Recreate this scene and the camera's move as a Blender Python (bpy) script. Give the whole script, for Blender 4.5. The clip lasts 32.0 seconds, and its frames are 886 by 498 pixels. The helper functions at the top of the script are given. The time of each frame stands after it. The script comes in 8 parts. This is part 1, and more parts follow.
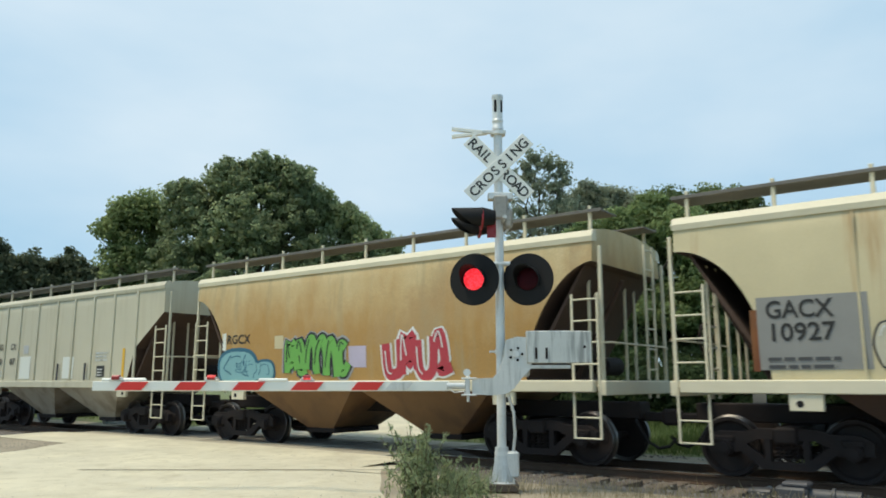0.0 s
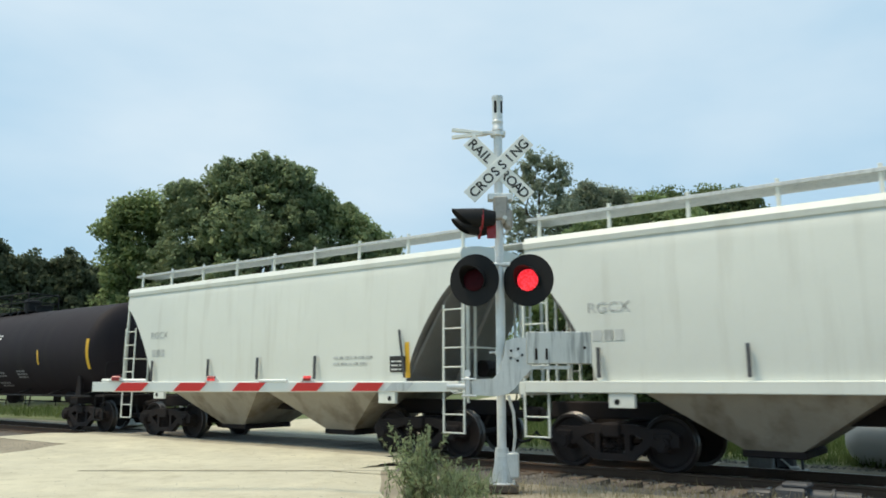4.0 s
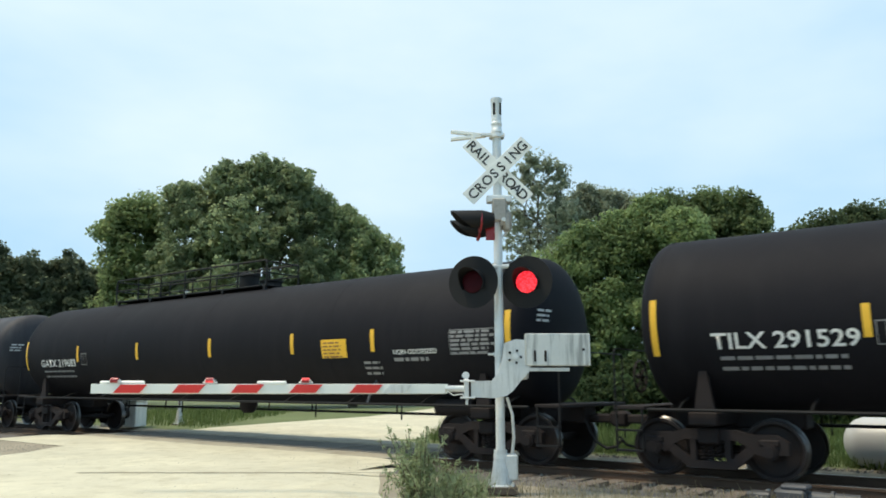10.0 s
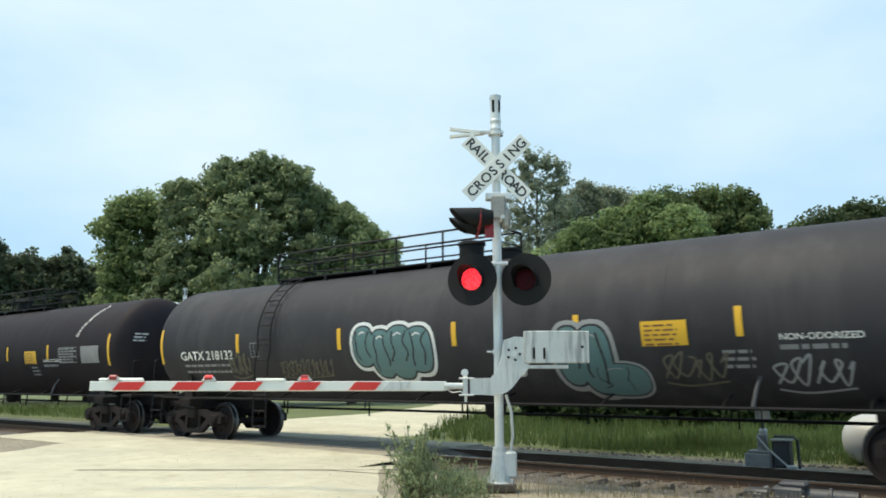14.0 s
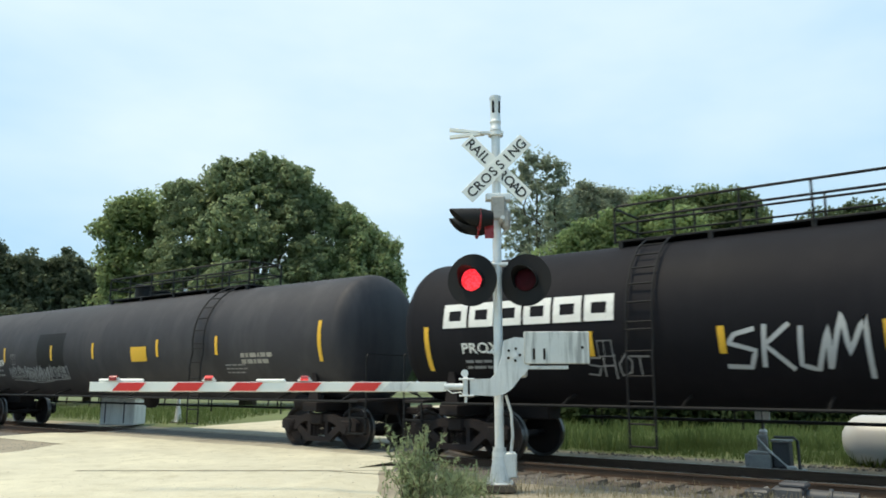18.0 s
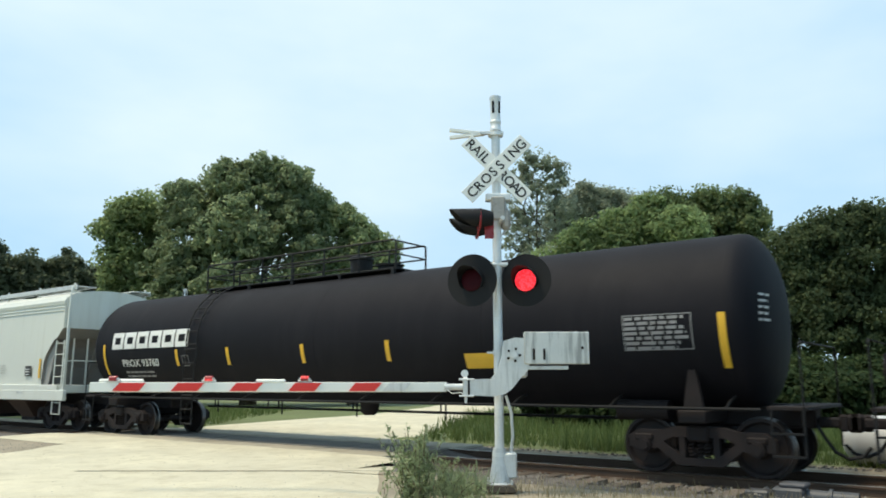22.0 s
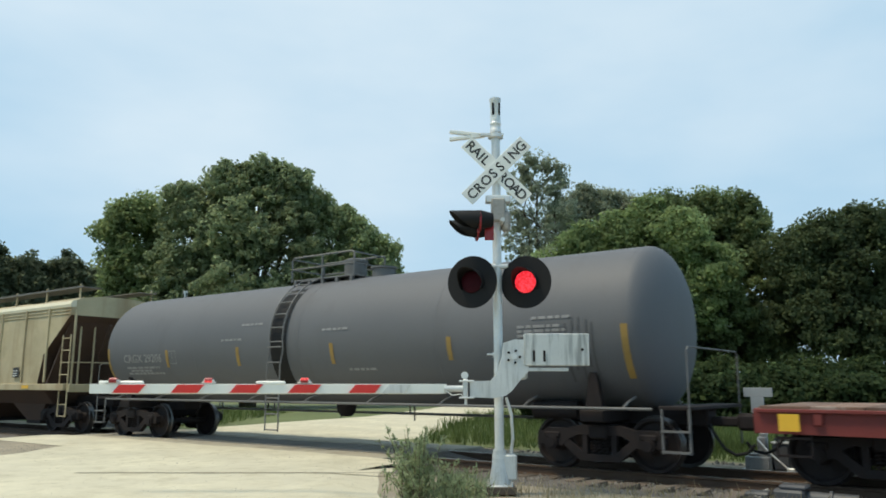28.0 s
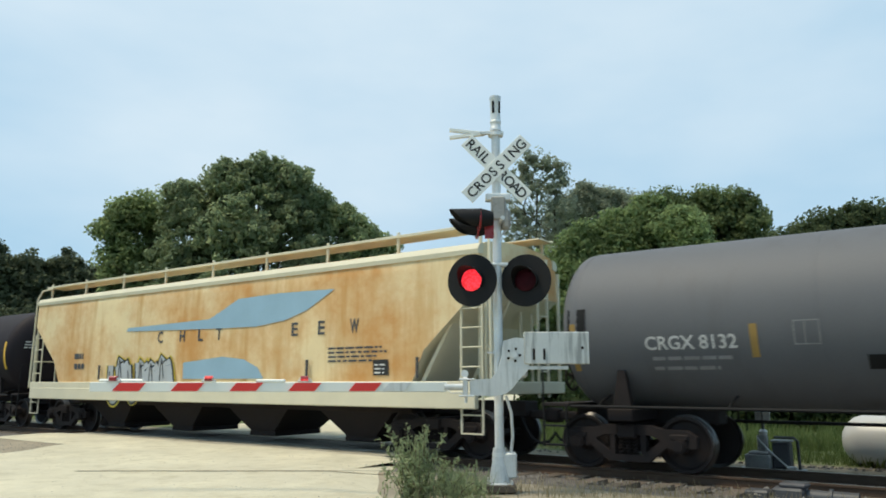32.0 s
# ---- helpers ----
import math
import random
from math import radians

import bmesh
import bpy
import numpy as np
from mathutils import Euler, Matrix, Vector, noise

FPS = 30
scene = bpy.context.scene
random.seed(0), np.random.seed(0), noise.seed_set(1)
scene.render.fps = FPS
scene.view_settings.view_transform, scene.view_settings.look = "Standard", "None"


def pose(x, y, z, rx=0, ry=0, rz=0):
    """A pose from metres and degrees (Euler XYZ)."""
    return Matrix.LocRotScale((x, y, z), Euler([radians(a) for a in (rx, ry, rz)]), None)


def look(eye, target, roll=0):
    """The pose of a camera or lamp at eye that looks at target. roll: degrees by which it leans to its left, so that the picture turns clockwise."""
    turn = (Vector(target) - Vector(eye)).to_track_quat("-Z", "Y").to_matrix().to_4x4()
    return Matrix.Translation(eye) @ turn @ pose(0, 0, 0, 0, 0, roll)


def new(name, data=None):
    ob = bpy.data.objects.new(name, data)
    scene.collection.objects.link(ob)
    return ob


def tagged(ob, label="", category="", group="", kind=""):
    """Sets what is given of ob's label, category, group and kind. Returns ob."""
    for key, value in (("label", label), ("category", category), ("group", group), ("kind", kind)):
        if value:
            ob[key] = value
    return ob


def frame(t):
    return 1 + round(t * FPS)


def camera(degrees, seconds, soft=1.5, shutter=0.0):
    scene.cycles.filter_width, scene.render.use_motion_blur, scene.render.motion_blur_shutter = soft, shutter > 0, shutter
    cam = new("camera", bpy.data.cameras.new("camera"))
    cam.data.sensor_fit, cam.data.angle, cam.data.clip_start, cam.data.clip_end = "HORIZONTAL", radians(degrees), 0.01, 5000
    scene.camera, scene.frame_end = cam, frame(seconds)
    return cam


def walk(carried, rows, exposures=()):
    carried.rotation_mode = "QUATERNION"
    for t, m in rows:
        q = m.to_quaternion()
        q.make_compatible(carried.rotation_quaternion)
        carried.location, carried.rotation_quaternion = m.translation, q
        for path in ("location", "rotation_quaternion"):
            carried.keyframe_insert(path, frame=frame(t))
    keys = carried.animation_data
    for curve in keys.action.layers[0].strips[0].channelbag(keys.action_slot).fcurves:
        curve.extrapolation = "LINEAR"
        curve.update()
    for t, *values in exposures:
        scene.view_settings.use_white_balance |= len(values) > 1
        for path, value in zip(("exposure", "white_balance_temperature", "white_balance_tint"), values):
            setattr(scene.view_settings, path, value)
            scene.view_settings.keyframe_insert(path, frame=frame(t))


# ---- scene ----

# ---- camera ----
EYE = (0.0, 0.0, 1.45)
YAW, PITCH, ROLL = 36.70, 9.957, 0.0
# seconds, turn to the left and tilt upwards, in degrees, from the resting pose
SWAY = [
    (0, 0.17, -0.07), (0.5, 0.17, -0.04), (1, 0.17, 0.00), (1.5, 0.17, -0.07), (2, 0.17, -0.13), (2.5, 0.17, -0.13), (3, 0.17, -0.13), (3.5, 0.17, 0.00),
    (5.5, 0.17, -0.07), (6, 0.13, 0.00), (6.5, 0.13, 0.09), (7, 0.11, 0.13), (7.5, 0.08, 0.11), (8, 0.08, 0.00), (8.5, 0.06, -0.07), (9, 0.06, 0.00),
    (9.5, 0.06, 0.07), (10, 0.08, 0.13), (10.5, 0.06, 0.07), (11, 0.06, 0.00), (11.5, 0.06, 0.00), (12, 0.00, -0.07), (12.5, 0.00, 0.00), (13, 0.00, 0.00),
    (13.5, 0.00, 0.00), (14, 0.00, -0.07), (14.5, 0.00, -0.13), (16.5, 0.00, 0.07), (17, 0.00, -0.02), (17.5, 0.00, -0.09), (18, 0.00, -0.02), (18.5, 0.00, 0.00),
    (19, 0.00, 0.00), (19.5, 0.00, 0.02), (20, 0.00, -0.07), (20.5, 0.00, 0.00), (21, 0.00, 0.00), (21.5, 0.00, 0.00), (22, 0.00, 0.00), (22.5, 0.00, 0.09),
    (23, 0.00, 0.11), (23.5, 0.00, 0.00), (24, 0.00, 0.07), (24.5, -0.02, 0.13), (25, 0.00, 0.07), (25.5, 0.00, 0.00), (27.5, 0.00, 0.20), (28, 0.00, 0.13),
    (28.5, 0.00, 0.11), (29, 0.00, 0.00), (29.5, 0.00, 0.00), (30, 0.00, 0.07), (30.5, 0.00, 0.13), (31, 0.00, 0.00), (31.5, 0.00, 0.00), (32, 0.00, 0.00),
]
cam = camera(60.29, 32.0, soft=1.78, shutter=0.1)
walk(cam, [(t, pose(*EYE, 90 + PITCH + dp, 0, YAW + dy)) for t, dy, dp in SWAY],
     [(0, 0.12), (3.5, 0.12), (7, 0.25), (10, 0.36), (23.1, 0.36), (24.0, 0.14), (24.5, 0.12), (32, 0.12)])

# ---- light ----
def make_world():
    world = bpy.data.worlds.new("hazy_sky")
    scene.world = world
    world.use_nodes = True
    nt = world.node_tree
    nt.nodes.clear()
    N = nt.nodes.new
    sky = N("ShaderNodeTexSky")
    sky.sky_type, sky.sun_disc = "NISHITA", False
    sky.sun_elevation, sky.sun_rotation = radians(65), radians(SUN_TURN)
    sky.air_density, sky.dust_density, sky.ozone_density = 1.0, 2.2, 1.4
    tc = N("ShaderNodeTexCoord")
    mp = N("ShaderNodeMapping")
    mp.inputs["Scale"].default_value = (1.0, 1.0, 2.6)
    mp.inputs["Rotation"].default_value = (0.1, 0.2, 0.9)
    n1 = N("ShaderNodeTexNoise")
    n1.inputs["Scale"].default_value, n1.inputs["Detail"].default_value = 1.5, 5
    n1.inputs["Roughness"].default_value = 0.5
    haze = N("ShaderNodeValToRGB")
    haze.color_ramp.elements[0].position, haze.color_ramp.elements[1].position = 0.30, 0.64
    haze.color_ramp.elements[0].color = (*HAZE_THIN, 1)
    haze.color_ramp.elements[1].color = (*HAZE_THICK, 1)
    lift = N("ShaderNodeMix")
    lift.data_type, lift.blend_type = "RGBA", "MULTIPLY"
    lift.inputs["Factor"].default_value = 1.0
    lift.inputs["B"].default_value = (10, 10, 10, 1)
    mix = N("ShaderNodeMix")
    mix.data_type = "RGBA"
    mix.inputs["Factor"].default_value = 0.88
    bg = N("ShaderNodeBackground")
    bg.inputs["Strength"].default_value = SKY_STRENGTH
    out = N("ShaderNodeOutputWorld")
    L = nt.links.new
    L(tc.outputs["Generated"], mp.inputs["Vector"])
    L(mp.outputs["Vector"], n1.inputs["Vector"])
    # the haze is thickest in one part of the sky
    drift = N("ShaderNodeVectorMath")
    drift.operation = "DOT_PRODUCT"
    drift.inputs[1].default_value = (-0.48, 0.64, 0.60)
    total = N("ShaderNodeMath")
    total.operation = "MULTIPLY_ADD"
    total.inputs[1].default_value = 0.9
    shift = N("ShaderNodeMath")
    shift.operation = "SUBTRACT"
    shift.inputs[1].default_value = 0.785
    L(tc.outputs["Generated"], drift.inputs[0])
    L(drift.outputs["Value"], total.inputs[0])
    L(n1.outputs["Fac"], total.inputs[2])
    L(total.outputs["Value"], shift.inputs[0])
    L(shift.outputs["Value"], haze.inputs["Fac"])
    L(haze.outputs["Color"], lift.inputs["A"])
    L(sky.outputs["Color"], mix.inputs["A"])
    L(lift.outputs["Result"], mix.inputs["B"])
    L(mix.outputs["Result"], bg.inputs["Color"])
    L(bg.outputs["Background"], out.inputs["Surface"])


SUN_TURN = 215.0                      # compass turn of the sun: behind the viewer, to the left
HAZE_THIN, HAZE_THICK = (0.40, 0.63, 0.81), (0.665, 0.81, 0.905)
SKY_STRENGTH = 0.10
make_world()
sun_data = bpy.data.lights.new("sun", "SUN")
sun_data.energy, sun_data.angle, sun_data.color = 2.9, radians(14), (1.0, 0.875, 0.65)
sun = new("sun", sun_data)
sun.matrix_world = look((-20, -24, 67), (0, 0, 0))

# ---- tools ----
AX, AY = math.cos(radians(36.7)), math.sin(radians(36.7))


def fr(f, r, z=0.0):
    """A place f metres ahead of the viewer along the road and r metres to the right."""
    return Vector((-AY * f + AX * r, AX * f + AY * r, z))


class Mesh:
    """Collects vertices and faces for one part."""

    def __init__(self):
        self.v, self.f = [], []

    def add(self, verts, faces, m=None):
        o = len(self.v)
        self.v += [tuple(m @ Vector(p)) for p in verts] if m is not None else [tuple(p) for p in verts]
        self.f += [tuple(i + o for i in f) for f in faces]
        return self

    def box(self, c, s, m=None, ch=0.0):
        x, y, z = s[0] / 2, s[1] / 2, s[2] / 2
        if ch <= 0:
            p = [(i * x, j * y, k * z) for i in (-1, 1) for j in (-1, 1) for k in (-1, 1)]
            f = [(0, 1, 3, 2), (4, 6, 7, 5), (0, 4, 5, 1), (2, 3, 7, 6), (0, 2, 6, 4), (1, 5, 7, 3)]
        else:
            h = min(ch, x * 0.9, y * 0.9, z * 0.9)
            p, idx = [], {}
            for i in (-1, 1):
                for j in (-1, 1):
                    for k in (-1, 1):
                        for a in range(3):
                            q = [i * (x - h), j * (y - h), k * (z - h)]
                            q[a] = (i * x, j * y, k * z)[a]
                            idx[i, j, k, a] = len(p)
                            p.append(tuple(q))
            f = []
            for a in range(3):
                b, c2 = (a + 1) % 3, (a + 2) % 3
                for s0 in (-1, 1):
                    def key(u, w, ax):
                        t = [0, 0, 0]
                        t[a], t[b], t[c2] = s0, u, w
                        return idx[t[0], t[1], t[2], ax]
                    f.append((key(-1, -1, a), key(1, -1, a), key(1, 1, a), key(-1, 1, a)))
                for u in (-1, 1):
                    for w in (-1, 1):
                        def kk(sv, ax):
                            t = [0, 0, 0]
                            t[a], t[b], t[c2] = sv, u, w
                            return idx[t[0], t[1], t[2], ax]
                        f.append((kk(-1, b), kk(1, b), kk(1, c2), kk(-1, c2)))
            for i in (-1, 1):
                for j in (-1, 1):
                    for k in (-1, 1):
                        f.append((idx[i, j, k, 0], idx[i, j, k, 1], idx[i, j, k, 2]))
        t = Matrix.Translation(c)
        return self.add(p, f, (m @ t) if m is not None else t)

    def cyl(self, p0, p1, r, n=12, r1=None, cap=True):
        p0, p1 = Vector(p0), Vector(p1)
        r1 = r if r1 is None else r1
        d = (p1 - p0).normalized()
        u = d.orthogonal().normalized()
        w = d.cross(u)
        v = []
        for p, q in ((p0, r), (p1, r1)):
            for i in range(n):
                a = 2 * math.pi * i / n
                v.append(p + u * (q * math.cos(a)) + w * (q * math.sin(a)))
        f = [(i, (i + 1) % n, n + (i + 1) % n, n + i) for i in range(n)]
        if cap:
            f += [tuple(range(n - 1, -1, -1)), tuple(range(n, 2 * n))]
        return self.add(v, f)

    def tube(self, pts, r, n=6):
        pts = [Vector(p) for p in pts]
        v, f = [], []
        u = None
        for i, p in enumerate(pts):
            d = (pts[min(i + 1, len(pts) - 1)] - pts[max(i - 1, 0)]).normalized()
            u = d.orthogonal().normalized() if u is None else (u - d * u.dot(d)).normalized()
            w = d.cross(u)
            for k in range(n):
                a = 2 * math.pi * k / n
                v.append(p + u * (r * math.cos(a)) + w * (r * math.sin(a)))
        for i in range(len(pts) - 1):
            for k in range(n):
                f.append((i * n + k, i * n + (k + 1) % n, (i + 1) * n + (k + 1) % n, (i + 1) * n + k))
        f += [tuple(range(n - 1, -1, -1)), tuple(range(len(v) - n, len(v)))]
        return self.add(v, f)

    def prism(self, poly, y0, y1):
        """A polygon of (x, z) drawn out from y0 to y1."""
        n = len(poly)
        v = [(x, y0, z) for x, z in poly] + [(x, y1, z) for x, z in poly]
        f = [tuple(range(n)), tuple(range(2 * n - 1, n - 1, -1))]
        f += [(i, n + i, n + (i + 1) % n, (i + 1) % n) for i in range(n)]
        return self.add(v, f)

    def prism_x(self, poly, x0, x1):
        """A polygon of (y, z) drawn out from x0 to x1."""
        n = len(poly)
        v = [(x0, y, z) for y, z in poly] + [(x1, y, z) for y, z in poly]
        f = [tuple(range(n)), tuple(range(2 * n - 1, n - 1, -1))]
        f += [(i, n + i, n + (i + 1) % n, (i + 1) % n) for i in range(n)]
        return self.add(v, f)

    def loft(self, rings, cap=True, close=True):
        n = len(rings[0])
        v = [p for r in rings for p in r]
        f = []
        for i in range(len(rings) - 1):
            for k in range(n if close else n - 1):
                f.append((i * n + k, i * n + (k + 1) % n, (i + 1) * n + (k + 1) % n, (i + 1) * n + k))
        if cap:
            f += [tuple(range(n - 1, -1, -1)), tuple(range(len(v) - n, len(v)))]
        return self.add(v, f)

    def lathe_x(self, prof, cy, cz, n=48):
        """A profile of (x, radius) turned about a line along x."""
        rings = [[(x, cy + r * math.sin(2 * math.pi * k / n), cz + r * math.cos(2 * math.pi * k / n)) for k in range(n)] for x, r in prof]
        return self.loft(rings)

    def lathe_z(self, prof, cx, cy, n=24):
        rings = [[(cx + r * math.cos(2 * math.pi * k / n), cy + r * math.sin(2 * math.pi * k / n), z) for k in range(n)] for z, r in prof]
        return self.loft(rings)

    def data(self, name, material=None, angle=38):
        me = bpy.data.meshes.new(name)
        me.from_pydata(self.v, [], self.f)
        me.update()
        me.shade_smooth()
        me.set_sharp_from_angle(angle=radians(angle))
        if material:
            me.materials.append(material)
        return me


def part(name, mesh, material=None, parent=None, label="", at=None):
    """Links a mesh as one object under a thing or under a part."""
    me = mesh.data(name, material) if isinstance(mesh, Mesh) else mesh
    ob = new(name, me)
    if parent is not None:
        ob.parent = parent
    if at is not None:
        ob.matrix_basis = at
    if label:
        ob["label"] = label
    return ob


def thing(name, m=None, label="", category="", group="", kind=""):
    ob = new(name)
    ob.empty_display_size = 0.2
    if m is not None:
        ob.matrix_basis = m
    return tagged(ob, label, category, group, kind)


# ---- materials ----
def nodes_of(name):
    mat = bpy.data.materials.new(name)
    mat.use_nodes = True
    nt = mat.node_tree
    return mat, nt, nt.nodes["Principled BSDF"]


def noise_node(nt, coord, scale, detail=4, rough=0.55, seed=0.0, stretch=None):
    tex = nt.nodes.new("ShaderNodeTexNoise")
    tex.noise_dimensions = "4D"
    tex.inputs["W"].default_value = seed
    tex.inputs["Scale"].default_value, tex.inputs["Detail"].default_value, tex.inputs["Roughness"].default_value = scale, detail, rough
    if stretch:
        mp = nt.nodes.new("ShaderNodeMapping")
        mp.inputs["Scale"].default_value = stretch
        nt.links.new(coord, mp.inputs["Vector"])
        coord = mp.outputs["Vector"]
    nt.links.new(coord, tex.inputs["Vector"])
    return tex.outputs["Fac"]


def ramp_node(nt, fac, a, b, ca=(0, 0, 0), cb=(1, 1, 1)):
    r = nt.nodes.new("ShaderNodeValToRGB")
    r.color_ramp.elements[0].position, r.color_ramp.elements[1].position = a, b
    r.color_ramp.elements[0].color, r.color_ramp.elements[1].color = (*ca, 1), (*cb, 1)
    nt.links.new(fac, r.inputs["Fac"])
    return r.outputs["Color"]


def mix_node(nt, fac, a, b, mode="MIX"):
    m = nt.nodes.new("ShaderNodeMix")
    m.data_type, m.blend_type = "RGBA", mode
    for key, val in (("Factor", fac), ("A", a), ("B", b)):
        if isinstance(val, (int, float)):
            m.inputs[key].default_value = val
        elif isinstance(val, (tuple, list)):
            m.inputs[key].default_value = (*val, 1)
        else:
            nt.links.new(val, m.inputs[key])
    return m.outputs["Result"]


def surf(name, col, rough=0.6, metal=0.0, var=0.25, scale=3.0, bump=0.15, fine=60.0, spots=None, spot_at=(0.55, 0.7), spot_scale=2.0,
         streak=None, streak_at=(0.5, 0.75), streak_scale=3.0, seed=0.0, spec=0.5, per_piece=0.0):
    """A painted or raw surface: two scales of tone, spots of another colour, streaks running down, fine relief."""
    mat, nt, bsdf = nodes_of(name)
    tc = nt.nodes.new("ShaderNodeTexCoord").outputs["Object"]
    big = noise_node(nt, tc, scale * 0.4, 5, 0.6, seed)
    small = noise_node(nt, tc, fine, 3, 0.6, seed + 3)
    lo, hi = tuple(c * (1 - var) for c in col), tuple(min(1, c * (1 + var)) for c in col)
    c = ramp_node(nt, big, 0.3, 0.7, lo, hi)
    c = mix_node(nt, 0.35, c, ramp_node(nt, small, 0.25, 0.75, tuple(x * (1 - var) for x in col), tuple(min(1, x * (1 + var)) for x in col)))
    if streak:
        s = noise_node(nt, tc, streak_scale, 5, 0.6, seed + 7, (1.0, 1.0, 0.09))
        c = mix_node(nt, ramp_node(nt, s, *streak_at), c, streak)
    if spots:
        s = noise_node(nt, tc, spot_scale, 7, 0.68, seed + 11)
        c = mix_node(nt, ramp_node(nt, s, *spot_at), c, spots)
    if per_piece:
        oi = nt.nodes.new("ShaderNodeObjectInfo").outputs["Random"]
        c = mix_node(nt, 1.0, c, ramp_node(nt, oi, 0, 1, (1 - per_piece,) * 3, (1, 1, 1)), "MULTIPLY")
    nt.links.new(c, bsdf.inputs["Base Color"])
    bsdf.inputs["Metallic"].default_value = metal
    rr = nt.nodes.new("ShaderNodeMapRange")
    rr.inputs["To Min"].default_value, rr.inputs["To Max"].default_value = max(0.05, rough - 0.12), min(1, rough + 0.12)
    nt.links.new(big, rr.inputs["Value"])
    nt.links.new(rr.outputs["Result"], bsdf.inputs["Roughness"])
    bsdf.inputs["Specular IOR Level"].default_value = spec
    if bump:
        b = nt.nodes.new("ShaderNodeBump")
        b.inputs["Strength"].default_value, b.inputs["Distance"].default_value = bump, 0.02
        nt.links.new(small, b.inputs["Height"])
        nt.links.new(b.outputs["Normal"], bsdf.inputs["Normal"])
    return mat


def rust_wash(name, top, bottom, dark, z0, z1, seed=0.0, patch_at=(0.52, 0.68)):
    """Old paint over which rust has crept up from the sill in an uneven front."""
    mat, nt, bsdf = nodes_of(name)
    tc = nt.nodes.new("ShaderNodeTexCoord").outputs["Object"]
    sep = nt.nodes.new("ShaderNodeSeparateXYZ")
    nt.links.new(tc, sep.inputs["Vector"])
    front = noise_node(nt, tc, 0.9, 6, 0.62, seed, (1.0, 1.0, 0.45))
    runs = noise_node(nt, tc, 2.4, 5, 0.6, seed + 5, (1.0, 1.0, 0.10))
    mr = nt.nodes.new("ShaderNodeMapRange")
    mr.inputs["From Min"].default_value, mr.inputs["From Max"].default_value = z1, z0
    nt.links.new(sep.outputs["Z"], mr.inputs["Value"])
    add = nt.nodes.new("ShaderNodeMath")
    add.operation = "MULTIPLY_ADD"
    add.inputs[1].default_value = 1.1
    nt.links.new(front, add.inputs[0])
    nt.links.new(mr.outputs["Result"], add.inputs[2])
    c = ramp_node(nt, add.outputs["Value"], 0.55, 1.25, top, bottom)
    c = mix_node(nt, ramp_node(nt, runs, 0.52, 0.72), c, tuple(x * 0.62 for x in top))
    patch = noise_node(nt, tc, 0.55, 7, 0.66, seed + 9)
    c = mix_node(nt, ramp_node(nt, patch, *patch_at), c, dark)
    fine = noise_node(nt, tc, 40, 3, 0.6, seed + 2)
    c = mix_node(nt, 0.5, c, mix_node(nt, 1.0, c, ramp_node(nt, fine, 0.3, 0.7, (0.72, 0.72, 0.72), (1.2, 1.2, 1.2)), "MULTIPLY"))
    nt.links.new(c, bsdf.inputs["Base Color"])
    bsdf.inputs["Roughness"].default_value = 0.72
    b = nt.nodes.new("ShaderNodeBump")
    b.inputs["Strength"].default_value, b.inputs["Distance"].default_value = 0.15, 0.02
    nt.links.new(front, b.inputs["Height"])
    nt.links.new(b.outputs["Normal"], bsdf.inputs["Normal"])
    return mat


def plain(name, col, rough=0.5, metal=0.0):
    return surf(name, col, rough, metal, var=0.10, scale=4, bump=0.05)


def glow(name, col, power):
    mat, nt, bsdf = nodes_of(name)
    tc = nt.nodes.new("ShaderNodeTexCoord").outputs["Object"]
    v = nt.nodes.new("ShaderNodeTexVoronoi")
    v.inputs["Scale"].default_value = 42
    nt.links.new(tc, v.inputs["Vector"])
    c = ramp_node(nt, v.outputs["Distance"], 0.1, 0.7, (min(1, col[0] * 1.0), col[1] * 1.6, col[2] * 1.6), (col[0] * 0.5, col[1] * 0.3, col[2] * 0.3))
    bsdf.inputs["Base Color"].default_value = (0.3, 0.01, 0.01, 1)
    nt.links.new(c, bsdf.inputs["Emission Color"])
    bsdf.inputs["Emission Strength"].default_value = power
    return mat


def leaf(name, a, b, seed=0.0):
    mat, nt, bsdf = nodes_of(name)
    geo = nt.nodes.new("ShaderNodeNewGeometry")
    tc = nt.nodes.new("ShaderNodeTexCoord").outputs["Object"]
    big = noise_node(nt, tc, 0.35, 3, 0.5, seed)
    c = ramp_node(nt, geo.outputs["Random Per Island"], 0, 1, a, b)
    c = mix_node(nt, ramp_node(nt, big, 0.35, 0.7), c, tuple(x * 0.85 for x in a), "MIX")
    nt.links.new(c, bsdf.inputs["Base Color"])
    bsdf.inputs["Roughness"].default_value = 0.75
    bsdf.inputs["Specular IOR Level"].default_value = 0.15
    tr = nt.nodes.new("ShaderNodeBsdfTranslucent")
    nt.links.new(c, tr.inputs["Color"])
    mx = nt.nodes.new("ShaderNodeMixShader")
    mx.inputs["Fac"].default_value = 0.68
    nt.links.new(bsdf.outputs["BSDF"], mx.inputs[1])
    nt.links.new(tr.outputs["BSDF"], mx.inputs[2])
    nt.links.new(mx.outputs["Shader"], nt.nodes["Material Output"].inputs["Surface"])
    return mat


